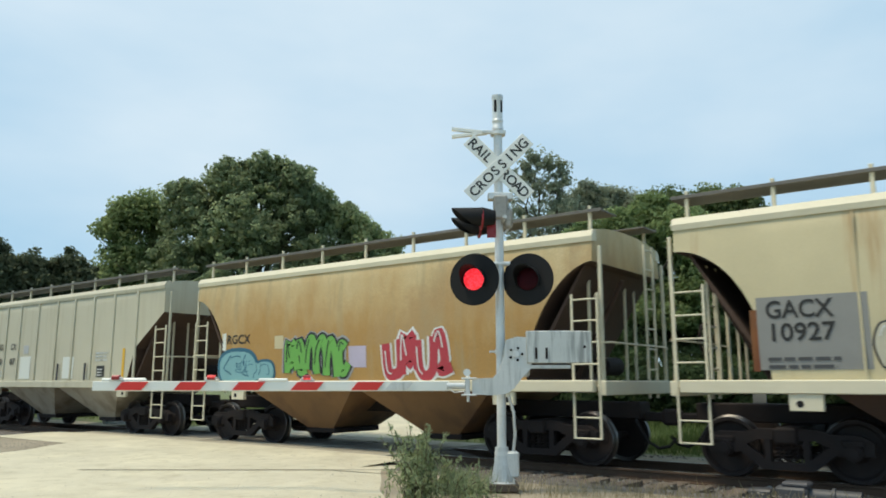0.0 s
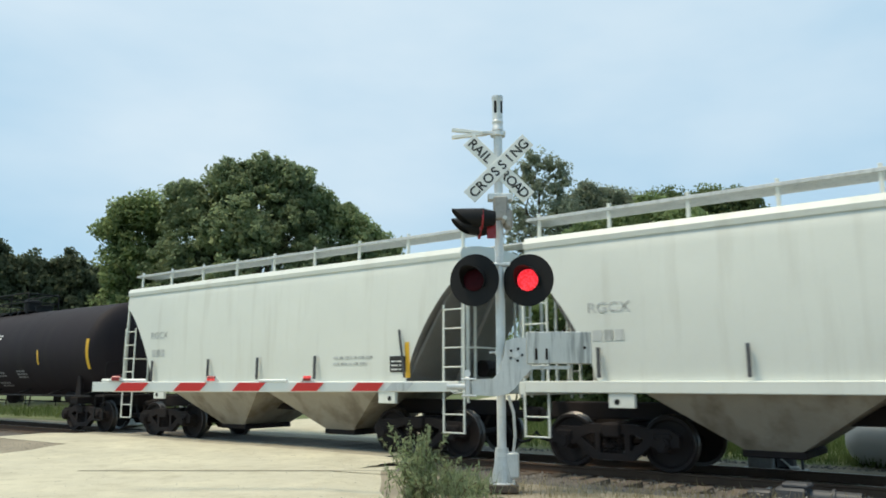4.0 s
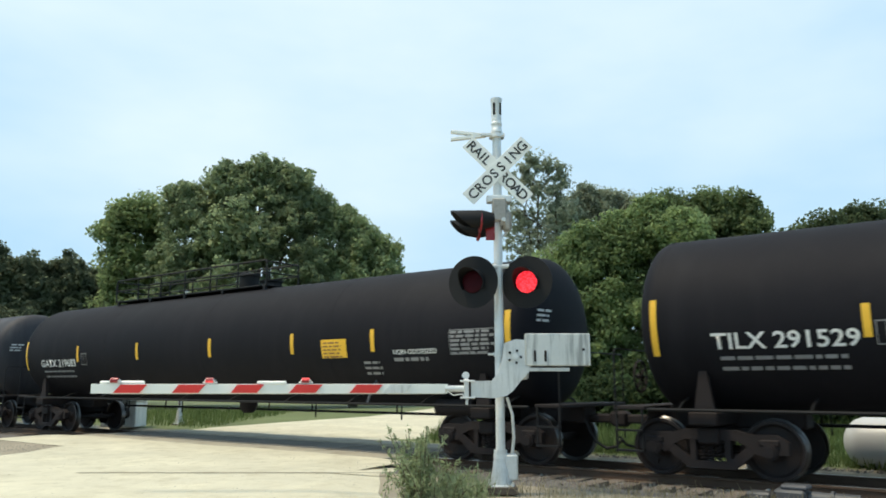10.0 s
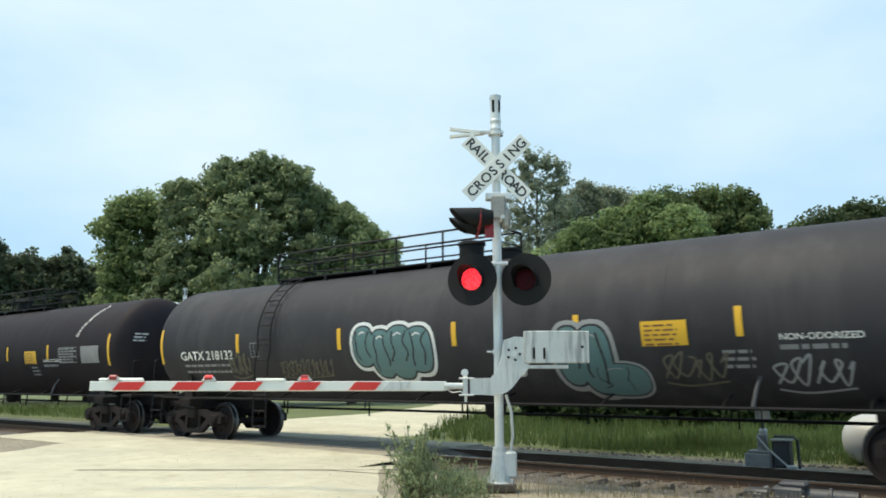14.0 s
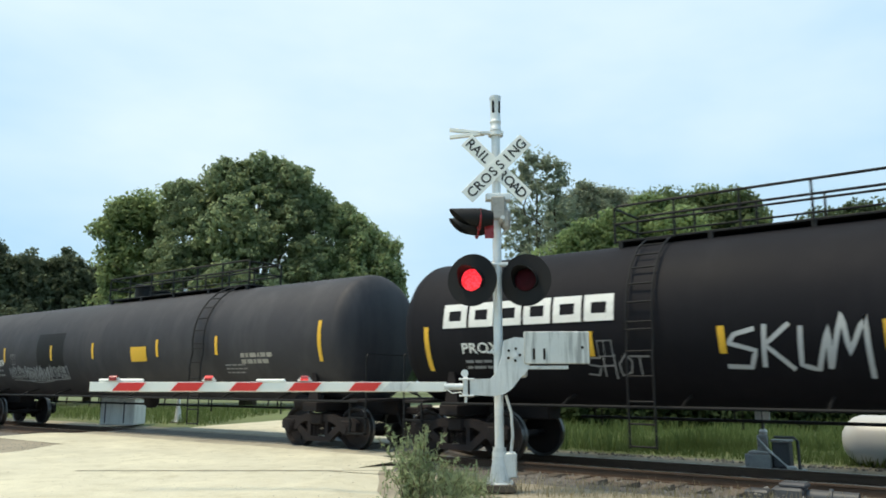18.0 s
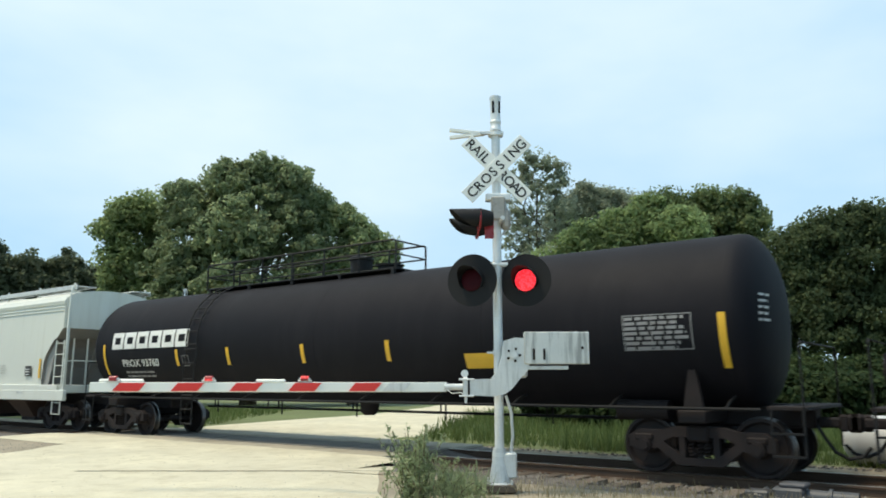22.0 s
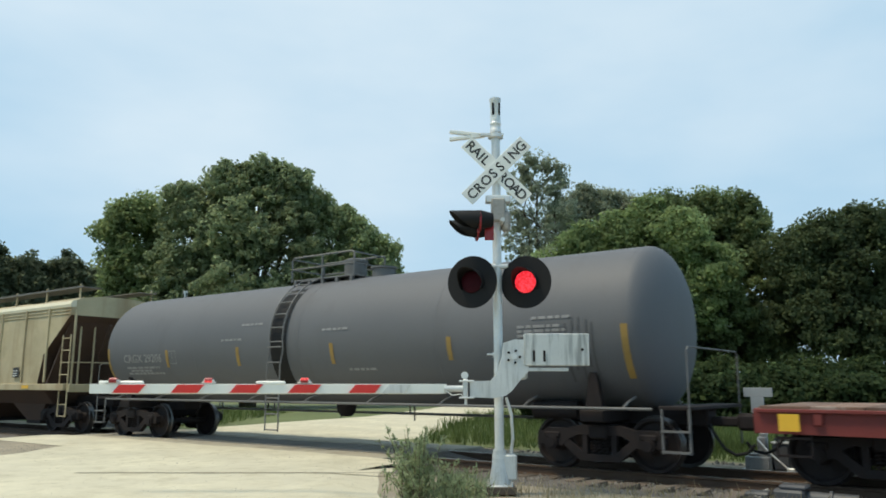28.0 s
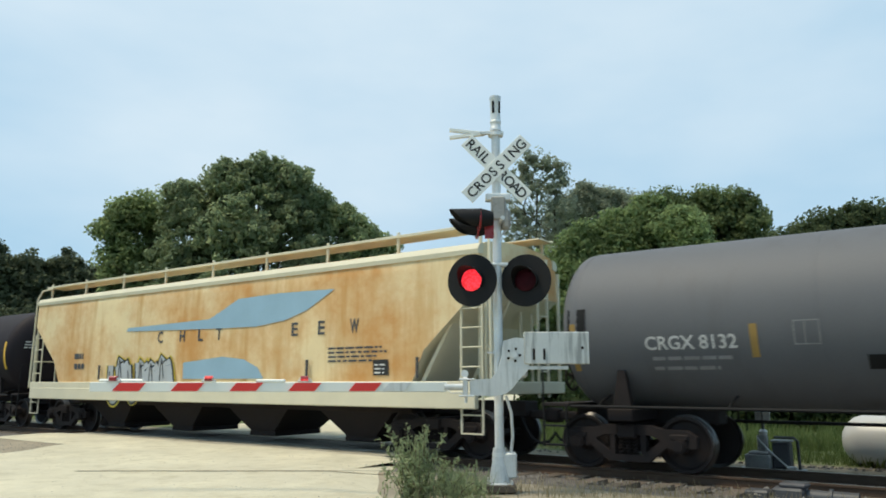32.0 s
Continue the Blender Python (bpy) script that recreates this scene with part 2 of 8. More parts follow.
M_STEEL = surf("dark_greasy_steel", (0.0170, 0.0128, 0.0130), 0.8, 0.0, 0.4, 6, 0.3, 40, spots=(0.022, 0.0145, 0.013), spot_at=(0.5, 0.75), spot_scale=5, spec=0.3)
M_WHEEL = surf("rusty_wheel_steel", (0.018, 0.0136, 0.0136), 0.72, 0.0, 0.35, 6, 0.2, 50, spots=(0.028, 0.019, 0.017), spot_scale=6, spec=0.3)
M_TREAD = surf("polished_tread", (0.13, 0.125, 0.122), 0.35, 1.0, 0.1, 6, 0.05)
M_RAIL = surf("rusty_rail", (0.10, 0.065, 0.045), 0.7, 0.5, 0.3, 8, 0.3, 60)
M_RAILTOP = surf("worn_rail_head", (0.5, 0.49, 0.47), 0.35, 1.0, 0.15, 5, 0.05)
M_BALLAST = surf("crushed_stone", (0.125, 0.112, 0.10), 0.95, 0, 0.45, 6, 0.9, 26, spots=(0.07, 0.06, 0.05), spot_scale=3)
M_TIE = surf("weathered_tie", (0.145, 0.115, 0.09), 0.9, 0, 0.4, 4, 0.5, 40, per_piece=0.4)
M_ROAD = surf("dusty_pale_road", (0.565, 0.52, 0.39), 0.95, 0, 0.24, 1.6, 1.0, 22, spots=(0.41, 0.365, 0.255), spot_at=(0.50, 0.74), spot_scale=2.8, streak=(0.52, 0.48, 0.37), streak_scale=0.5)
M_SHOULDER = surf("gravel_shoulder", (0.285, 0.245, 0.18), 0.95, 0, 0.3, 2, 0.8, 24, spots=(0.25, 0.21, 0.16), spot_scale=1.5)
M_GROUND = surf("summer_grass_ground", (0.12, 0.145, 0.055), 0.95, 0, 0.35, 1.0, 0.6, 12, spots=(0.16, 0.14, 0.06), spot_at=(0.55, 0.8), spot_scale=0.6)
M_TARRED = surf("tarred_crossing_panel", (0.215, 0.195, 0.17), 0.9, 0, 0.3, 2, 0.4, 30, spots=(0.30, 0.27, 0.22), spot_at=(0.5, 0.75), spot_scale=1.6)
M_PANEL = surf("worn_crossing_panel", (0.33, 0.295, 0.225), 0.9, 0, 0.3, 2, 0.4, 30, spots=(0.42, 0.39, 0.31), spot_at=(0.42, 0.7), spot_scale=1.6)
M_GALV = surf("galvanised_steel", (0.66, 0.67, 0.66), 0.45, 0.4, 0.2, 5, 0.08, 30)
M_ALU = surf("dull_aluminium_paint", (0.60, 0.61, 0.60), 0.5, 0.35, 0.15, 4, 0.08, 30, streak=(0.42, 0.43, 0.42), streak_scale=14, streak_at=(0.52, 0.7))
M_BOXGREY = surf("weathered_terminal_grey", (0.33, 0.32, 0.295), 0.65, 0.1, 0.3, 6, 0.1, 30, spots=(0.18, 0.15, 0.12), spot_scale=5)
M_SIGN = surf("white_sign_sheeting", (0.80, 0.80, 0.76), 0.45, 0, 0.05, 3, 0.03)
M_BLACK = surf("black_paint", (0.010, 0.010, 0.011), 0.65, 0, 0.2, 4, 0.1, spec=0.25)
M_TAR = surf("old_tar_seam", (0.25, 0.22, 0.165), 0.9, 0, 0.3, 4, 0.3)
M_LETTER = plain("black_letter_paint", (0.02, 0.02, 0.02), 0.6)
M_WHITE = surf("white_stencil_paint", (0.70, 0.70, 0.68), 0.6, 0, 0.15, 8, 0.03)
M_DIMWHITE = surf("faded_white_stencil", (0.24, 0.24, 0.245), 0.6, 0, 0.3, 8, 0.03)
M_YELLOW = surf("yellow_reflector", (0.72, 0.42, 0.03), 0.45, 0, 0.15, 5, 0.05)
M_REDSHEET = surf("red_reflective_sheeting", (0.62, 0.03, 0.025), 0.4, 0, 0.08, 5, 0.03)
M_GATE = surf("white_gate_sheeting", (0.74, 0.75, 0.71), 0.45, 0, 0.06, 3, 0.04)
M_LED = glow("lit_red_signal", (1.0, 0.035, 0.055), 1.35)
M_LEDSMALL = glow("lit_gate_lamp", (1.0, 0.08, 0.08), 0.8)
M_DARKLENS = surf("unlit_red_lens", (0.030, 0.002, 0.006), 0.6, 0, 0.3, 30, 0.05, spec=0.12)
M_REDLENS = surf("red_lens_plastic", (0.27, 0.018, 0.024), 0.3, 0, 0.2, 30, 0.05)
M_BARK = surf("tree_bark", (0.10, 0.075, 0.05), 0.9, 0, 0.35, 3, 0.6, 18)

# ---- the ground, the road and the track ----
TRACK_Y = 13.4


def sheet(name, grid, mats, pick, label=""):
    """A sheet from rows of points; pick(i, j) names the material of a cell."""
    me = bpy.data.meshes.new(name)
    w = len(grid[0])
    v = [p for row in grid for p in row]
    f = [(i * w + j, i * w + j + 1, (i + 1) * w + j + 1, (i + 1) * w + j) for i in range(len(grid) - 1) for j in range(w - 1)]
    me.from_pydata(v, [], f)
    for m in mats:
        me.materials.append(m)
    for k, p in enumerate(me.polygons):
        p.material_index = pick(k // (w - 1), k % (w - 1))
    me.update()
    ob = new(name, me)
    return tagged(ob, label, kind="structure")


def make_ground():
    ys = [-3000, -60, 0, 6.5, 8.2, 10.2, 10.9, 11.5, 12.0, 14.8, 15.3, 15.9, 16.4, 20, 60, 3000]
    zs = [-0.03, -0.03, -0.03, -0.03, -0.02, -0.02, -0.06, -0.15, -0.17, -0.17, -0.13, -0.06, -0.02, -0.02, 0.0, 0.0]
    xs = [-3000, -400, -60] + [-40 + 2 * i for i in range(31)] + [60, 400, 3000]
    grid = []
    for y, z in zip(ys, zs):
        grid.append([(x, y + (0.25 * noise.noise((x * 0.3, y, 0)) if 6 < y < 17 else 0), z + (0.03 * noise.noise((x * 0.5, y, 4)) if abs(x) < 50 and abs(y) < 30 and not 11 < y < 16 else 0)) for x in xs])
    sheet("ground", grid, [M_GROUND, M_SHOULDER, M_BALLAST], lambda i, j: 1 if 3 <= i < 5 or 9 <= i < 11 else 2 if 5 <= i < 9 else 0,
          "flat grassy ground with gravel along the track")


make_ground()


def make_road():
    line = [(-60, -2.9), (-20, -2.9), (0, -2.9), (4.5, -3.2), (7.5, -4.9), (10, -5.0), (16, -5.4), (20, -5.2), (24, -4.7), (29, -3.15), (34.5, -1.15), (46, 0.9), (70, 5), (120, 14), (200, 28)]
    half = [6.5, 6.5, 6.5, 6.2, 4.5, 4.45, 4.35, 4.3, 4.4, 3.7, 2.7, 2.1, 2.1, 2.1, 2.1]
    fs = [f for f, r in line]
    ahead = [-60, -20, -5, 0] + [1.0 + i for i in range(60)] + [70, 85, 120, 200]
    grid = []
    for k in range(9):
        u = -1 + k / 4
        row = []
        for f in ahead:
            r, w = np.interp(f, fs, [q for p, q in line]), np.interp(f, fs, half)
            slope = (np.interp(f + 1, fs, [q for p, q in line]) - np.interp(f - 1, fs, [q for p, q in line])) / 2
            d = Vector((1.0, slope)).normalized()
            w += 0.22 * noise.noise((f * 0.45, u * 3, 9)) if abs(u) == 1 else 0
            p = fr(f - d.y * w * u, r + d.x * w * u)
            # level with the deck at the track, a little crowned elsewhere
            z = np.interp(p.y, [0, 11.0, 11.6, 15.2, 15.8, 17.5], [0.03, 0.03, -0.12, -0.12, 0.03, 0.06])
            row.append((p.x, p.y, z - 0.07 * (abs(u) == 1)))
        grid.append(row)
    sheet("road", grid, [M_ROAD], lambda i, j: 0, "pale dusty road surface worn by traffic")


make_road()


def make_seams():
    # a long tar seam and a few small ruts across the road
    for n, (f, r0, r1) in enumerate(((12.9, -6.0, -0.9),)):
        m = Mesh()
        pts = []
        for k in range(25):
            r = r0 + (r1 - r0) * k / 24
            pts.append(fr(f + 0.05 * noise.noise((r * 2, n, 3)), r))
        for a, b in zip(pts, pts[1:]):
            w = 0.055
            m.add([(a.x, a.y - w, 0.037), (b.x, b.y - w, 0.037), (b.x, b.y + w, 0.037), (a.x, a.y + w, 0.037)], [(0, 1, 2, 3)])
        tagged(part("road_seam", m, M_TAR), "thin dark tar seam in the road", kind="structure")


make_seams()


def make_gravel():
    rnd = random.Random(14)
    m = Mesh()
    for i in range(5000):
        if i < 900:
            f, r = rnd.uniform(8.5, 16.5), rnd.uniform(-9.2, -0.9)
            s = rnd.choice((0.006, 0.008, 0.012)) * rnd.uniform(0.7, 1.3)
        elif i < 4200:
            f, r = rnd.gauss(17.5, 1.4), rnd.uniform(-15, -7.5)
            s = rnd.uniform(0.012, 0.04)
        else:
            f, r = rnd.uniform(9.0, 12.0), rnd.uniform(-0.2, 5.0)
            s = rnd.uniform(0.008, 0.03)
        p = fr(f, r)
        if p.y > 11.2:
            continue
        z = 0.027 if i < 900 else -0.03
        a = rnd.uniform(0, 6.3)
        v = [(p.x + s * math.cos(a + k * 1.57) * rnd.uniform(0.7, 1.2), p.y + s * math.sin(a + k * 1.57) * rnd.uniform(0.7, 1.2), z) for k in range(4)]
        m.add(v + [(p.x, p.y, z + s * rnd.uniform(0.5, 0.9))], [(0, 1, 4), (1, 2, 4), (2, 3, 4), (3, 0, 4)])
    me = m.data("loose_gravel", M_STONE)
    me.shade_flat()
    tagged(part("loose_gravel", me), "loose brown gravel on the dusty road", "gravel", kind="stuff")


def make_track():
    prof = [(-0.07, -0.17), (0.07, -0.17), (0.07, -0.155), (0.012, -0.14), (0.012, -0.045), (0.036, -0.035), (0.036, -0.006), (0.03, 0.0), (-0.03, 0.0), (-0.036, -0.006), (-0.036, -0.035), (-0.012, -0.045), (-0.012, -0.14), (-0.07, -0.155)]
    for side in (-1, 1):
        m = Mesh()
        m.prism_x([(y + TRACK_Y + side * 0.755, z) for y, z in prof], -420, 160)
        rail = tagged(part("rail", m, M_RAIL), "rusty steel rail with a bright worn head", kind="structure")
        top = Mesh()
        y = TRACK_Y + side * 0.755
        top.add([(-420, y - 0.026, 0.003), (160, y - 0.026, 0.003), (160, y + 0.026, 0.003), (-420, y + 0.026, 0.003)], [(0, 1, 2, 3)])
        part("rail_head", top, M_RAILTOP, rail, "bright worn running surface")
    bed = thing("track_bed", label="wooden ties set in crushed stone ballast", kind="structure")
    tie = Mesh().box((0, 0, 0), (0.23, 2.6, 0.2), ch=0.012).data("tie", M_TIE)
    rnd = random.Random(4)
    for i in range(112):
        x = -42 + i * 0.55
        if -22.2 < x < -10.3:
            continue
        part("tie", tie, None, bed, at=pose(x + rnd.uniform(-0.03, 0.03), TRACK_Y + rnd.uniform(-0.06, 0.06), -0.255 + rnd.uniform(0, 0.015), 0, 0, rnd.uniform(-1, 1)))
    # loose stones on the ballast
    m = Mesh()
    for i in range(5200):
        x, y = rnd.uniform(-13, 3), rnd.choice((rnd.uniform(10.6, 12.6), rnd.uniform(12.7, 14.1), rnd.uniform(14.3, 16.0)))
        z = -0.165 if 11.4 < y < 15.4 else -0.07
        if y < 11.4:
            z = -0.165 + (11.5 - y) * 0.13
        s = rnd.uniform(0.018, 0.05)
        a = rnd.uniform(0, 6.3)
        p = [(x + s * math.cos(a + k * 2.1) * rnd.uniform(0.7, 1.2), y + s * math.sin(a + k * 2.1) * rnd.uniform(0.7, 1.2), z) for k in range(3)]
        q = (x + rnd.uniform(-0.3, 0.3) * s, y, z + s * rnd.uniform(0.6, 1.1))
        m.add(p + [q], [(0, 1, 3), (1, 2, 3), (2, 0, 3)])
    me = m.data("ballast_stones", M_STONE)
    me.shade_flat()
    tagged(part("ballast_stones", me), "grey and brown crushed stone beside the rails", "gravel", kind="stuff")
    # crossing panels
    cr = thing("crossing_deck", label="worn grey panels between the rails at the crossing", kind="structure")
    for y0, y1 in ((-2.0, -0.84), (-0.66, 0.0), (0.0, 0.66), (0.84, 2.0)):
        for k in range(5):
            m = Mesh().box((0, 0, 0), (2.34, y1 - y0 - 0.02, 0.2), ch=0.015)
            part("panel", m, M_TARRED if -0.7 < y0 < 0.5 else M_PANEL, cr, at=pose(-20.9 + k * 2.36, TRACK_Y + (y0 + y1) / 2, -0.078 + 0.006 * (k % 2)))


def make_deck_ends():
    """Stones banked up against both ends of the crossing deck."""
    for x0, x1 in ((-10.32, -9.2), (-22.06, -23.2)):
        m = Mesh()
        for y0, y1 in ((-2.0, -0.84), (-0.66, 0.66), (0.84, 2.0)):
            m.prism([(x0, -0.02), (x1, -0.175), (x0, -0.175)], TRACK_Y + y0, TRACK_Y + y1)
        tagged(part("deck_end", m, M_BALLAST), "stones banked against the end of the crossing deck", kind="structure")


def make_apron():
    """Pale dust of the road spread over the near edge of the crossing deck."""
    n = 48
    rows = [[], [], []]
    for k in range(n + 1):
        u = k / n
        x = -22.6 + 13.3 * u
        wide = min(1.0, 8 * u, 8 * (1 - u)) ** 0.5
        reach = 11.35 + wide * (0.38 + 0.28 * noise.noise((x * 0.6, 2.0, 7.0)) + 0.12 * noise.noise((x * 2.3, 5.0, 1.0)))
        rows[0].append((x, 9.7, -0.005))
        rows[1].append((x, 10.95, 0.034))
        rows[2].append((x, reach, 0.031))
    sheet("road_dust", rows, [M_ROAD], lambda i, j: 0, "pale road dust worn over the edge of the crossing deck")


def stone_mat():
    mat, nt, bsdf = nodes_of("ballast_stone")
    geo = nt.nodes.new("ShaderNodeNewGeometry")
    c = ramp_node(nt, geo.outputs["Random Per Island"], 0, 1, (0.06, 0.052, 0.047), (0.27, 0.245, 0.215))
    nt.links.new(c, bsdf.inputs["Base Color"])
    bsdf.inputs["Roughness"].default_value = 0.9
    return mat


M_STONE = stone_mat()
make_track()
make_deck_ends()
make_apron()
make_gravel()


# ---- the crossing signal ----
def lettering(word, size, material, name="lettering"):
    """A word as a thin flat mesh in the xz plane, its baseline starting at the origin."""
    cu = bpy.data.curves.new(name, "FONT")
    cu.body, cu.size, cu.extrude, cu.resolution_u = word, size, 0.0, 3
    cu.offset = size * 0.017
    ob = bpy.data.objects.new(name, cu)
    me = bpy.data.meshes.new_from_object(ob)
    bpy.data.objects.remove(ob)
    me.transform(Matrix.Rotation(radians(90), 4, "X"))
    me.materials.clear()
    me.materials.append(material)
    me.name = name
    return me


def centred(me):
    xs = [v.co.x for v in me.vertices]
    zs = [v.co.z for v in me.vertices]
    me.transform(Matrix.Translation((-(min(xs) + max(xs)) / 2, 0, -(min(zs) + max(zs)) / 2)))
    return me


def blade(parent, z, tilt, words, y):
    m = Mesh().box((0, 0, 0), (1.22, 0.012, 0.229), ch=0.004)
    b = part("blade", m, M_SIGN, parent, "white sign blade with black letters", at=pose(0, y, z, 0, tilt, 0))
    for w, x in words:
        for ch, dx in w:
            part("letter", centred(lettering(ch, 0.20, M_LETTER)), None, b, at=pose(x + dx, -0.009, 0))
    return b


def flasher(parent, x, z, face, lens_list, r_disc=0.37, r_lens=0.155):
    """One red flasher with its round background, hood, housing and lens. face: degrees that it is turned towards the road."""
    t = Matrix.Translation((x, -0.16, z)) @ pose(0, 0, 0, 0, 0, face)
    disc = Mesh().lathe_z([(0.0, r_disc), (0.012, r_disc), (0.012, 0.165), (0.0, 0.165), (0.0, r_disc)], 0, 0, 36)
    turn = pose(0, 0, 0, 90, 0, 0)
    part("background", disc, M_BLACK, parent, at=t @ turn)
    hood = Mesh()
    rings = []
    for k in range(19):
        a = radians(-35 + 250 * k / 18)
        d = 0.30 * (0.28 + 0.72 * max(0.0, math.sin(a)))
        ca, sa = math.cos(a), math.sin(a)
        rings.append([(0.172 * ca, 0.0, 0.172 * sa), (0.176 * ca, -d, 0.176 * sa), (0.184 * ca, -d, 0.184 * sa), (0.184 * ca, 0.0, 0.184 * sa)])
    hood.loft(rings)
    part("hood", hood, M_BLACK, parent, "black sheet-metal hood", at=t)
    house = Mesh().lathe_z([(-0.14, 0.10), (-0.11, 0.15), (0.0, 0.17)], 0, 0, 24)
    part("housing", house, M_BLACK, parent, at=t @ pose(0, 0, 0, 90, 0, 0))
    drum = new("lens", bpy.data.meshes.new("lens"))
    m = Mesh()
    for s in (1, -1):
        rr = [(r_lens * math.sin(radians(a)), -s * (0.012 + 0.02 * math.cos(radians(a)))) for a in (90, 70, 50, 30, 15, 0.5)]
        rings = [[(r * math.cos(2 * math.pi * k / 32), y, r * math.sin(2 * math.pi * k / 32)) for k in range(32)] for r, y in rr]
        m.loft(rings, cap=False)
        if s == 1:
            lit = len(m.f)
    me = m.data("lens")
    me.materials.append(M_LED)
    me.materials.append(M_DARKLENS)
    for i, p in enumerate(me.polygons):
        p.material_index = 0 if i < lit else 1
    drum.data = me
    drum.parent = parent
    drum["label"] = "round red signal lens of many small diodes"
    drum.matrix_basis = t @ Matrix.Translation((0, -0.012, 0))
    lens_list.append((drum, drum.matrix_basis.copy()))


LENS_A, LENS_B = [], []
SIG = pose(-5.83, 9.12, 0.07, 0, 0, 36.7)


def px_x(x):
    return (x - 884) / 127.0


def px_z(y):
    return 1.38 + (678 - y) / 127.0


M_CW = surf("streaked_grey_plate", (0.58, 0.59, 0.57), 0.55, 0.3, 0.12, 3, 0.1, 30, streak=(0.30, 0.31, 0.30), streak_scale=9, streak_at=(0.5, 0.62))


def make_signal(name, m, full=True, low=0.0):
    s = thing(name, m, "galvanised railroad crossing signal mast with crossbuck and red flashers", "crossing signal")
    base = Mesh().lathe_z([(0, 0.19), (0.03, 0.19), (0.05, 0.15), (0.30, 0.105), (0.48, 0.09), (0.5, 0.09)], 0, 0, 20)
    part("base", base, M_ALU, s, "flared cast metal base")
    foot = Mesh().box((0, 0, -0.02), (0.42, 0.42, 0.10), ch=0.01)
    part("footing", foot, M_TIE, s, "dark footing block")
    for i in (-1, 1):
        for j in (-1, 1):
            part("bolt", Mesh().cyl((i * 0.15, j * 0.15, 0.03), (i * 0.15, j * 0.15, 0.09), 0.018, 8), M_GALV, s)
    part("pole", Mesh().cyl((0, 0, 0.48), (0, 0, 5.060), 0.064, 20), M_GALV, s, "round galvanised pole")
    fin = Mesh().lathe_z([(5.041, 0.085), (5.078, 0.085), (5.097, 0.075), (5.153, 0.075), (5.162, 0.082), (5.190, 0.082), (5.199, 0.075), (5.505, 0.078), (5.524, 0.086), (5.570, 0.086), (5.579, 0.06)], 0, 0, 20)
    part("bell", fin, M_GALV, s, "slotted metal bell housing")
    for a in (-0.5, 0.75):
        part("slot", Mesh().box((0.068 * math.sin(a), -0.068 * math.cos(a), 5.395), (0.045, 0.03, 0.19), ch=0.008), M_BLACK, s)
    part("collar", Mesh().cyl((0, 0, 4.958), (0, 0, 5.013), 0.11, 16), M_GALV, s)
    part("bracket", Mesh().box((-0.06, -0.05, 4.995), (0.34, 0.06, 0.045), ch=0.006), M_GALV, s)
    for dz in (1, -1):
        mm = pose(-0.16, 0.0, 4.999, 0, 6.5 * dz, 0)
        part("side_blade", Mesh().box((-0.26, 0.0, 0.0), (0.52, 0.07, 0.045), mm, 0.004), M_SIGN, s, "edge of a second white sign blade")
    cbz = 4.444
    blade(s, cbz, 45, [([("R", 0), ("A", 0.115), ("I", 0.21), ("L", 0.30)], -0.51), ([("R", 0), ("O", 0.125), ("A", 0.25), ("D", 0.37)], 0.14)], -0.085)
    blade(s, cbz, -45, [([(c, 0.143 * k) for k, c in enumerate("CROSSING")], -0.50)], -0.104)
    part("clamp", Mesh().box((0.02, -0.02, cbz - 0.42), (0.36, 0.16, 0.10), ch=0.012), M_GALV, s)
    part("junction_box", Mesh().box((0.02, -0.03, 3.858), (0.20, 0.20, 0.34), ch=0.02), M_BOXGREY, s, "weathered grey terminal box")
    part("conduit", Mesh().tube([(0.13, 0, 3.950), (0.16, 0, 3.765), (0.15, 0, 3.579), (0.08, 0, 3.486)], 0.02), M_GALV, s)
    # flashers facing the viewer
    part("crossarm", Mesh().cyl((-0.42, -0.03, 3.040), (0.42, -0.03, 3.040), 0.037, 10), M_GALV, s)
    for i in (-1, 1):
        part("hanger", Mesh().tube([(i * 0.40, -0.03, 3.040), (i * 0.41, -0.05, 2.928), (i * 0.41, -0.06, 2.79)], 0.02), M_GALV, s)
    flasher(s, -0.365, 2.80, -24, LENS_A, 0.37 if full else 0.25, 0.155 if full else 0.175)
    flasher(s, 0.39, 2.80, -24, LENS_B, 0.37 if full else 0.25, 0.155 if full else 0.175)
    # flashers facing the side road, their hoods seen from the side
    for y in (-0.30, 0.34):
        z = 3.66
        turn = Matrix.Translation((-0.08, y, 0)) @ pose(0, 0, 0, 0, 0, 7) @ Matrix.Translation((0, -y, 0))
        h = Mesh()
        rings = []
        for k in range(17):
            a = radians(-75 + 330 * k / 16)
            d = 0.08 + 0.34 * (0.5 + 0.5 * math.sin(a)) ** 0.55
            c, q = math.cos(a), math.sin(a)
            rings.append([(-0.19, y + 0.135 * c, z + 0.125 * q), (-0.19 - d, y + 0.13 * c, z + 0.108 * q), (-0.19 - d, y + 0.14 * c, z + 0.118 * q), (-0.19, y + 0.145 * c, z + 0.135 * q)])
        h.loft(rings)
        part("side_hood", h, M_BLACK, s, "black hood of a flasher turned to the side road", at=turn)
        part("side_housing", Mesh().cyl((-0.18, y, z), (0.0, y, z), 0.14, 20, 0.10), M_BLACK, s, at=turn)
        part("side_lens", Mesh().cyl((-0.205, y, z - 0.03), (-0.18, y, z - 0.03), 0.15, 20), M_REDLENS, s, "red lens seen edge-on", at=turn)
    part("side_arm", Mesh().cyl((0.06, -0.36, 3.66), (0.06, 0.36, 3.66), 0.03, 10), M_GALV, s)
    part("side_plate", Mesh().box((-0.12, -0.20, 3.56), (0.13, 0.03, 0.34), ch=0.006), M_REDLENS, s)
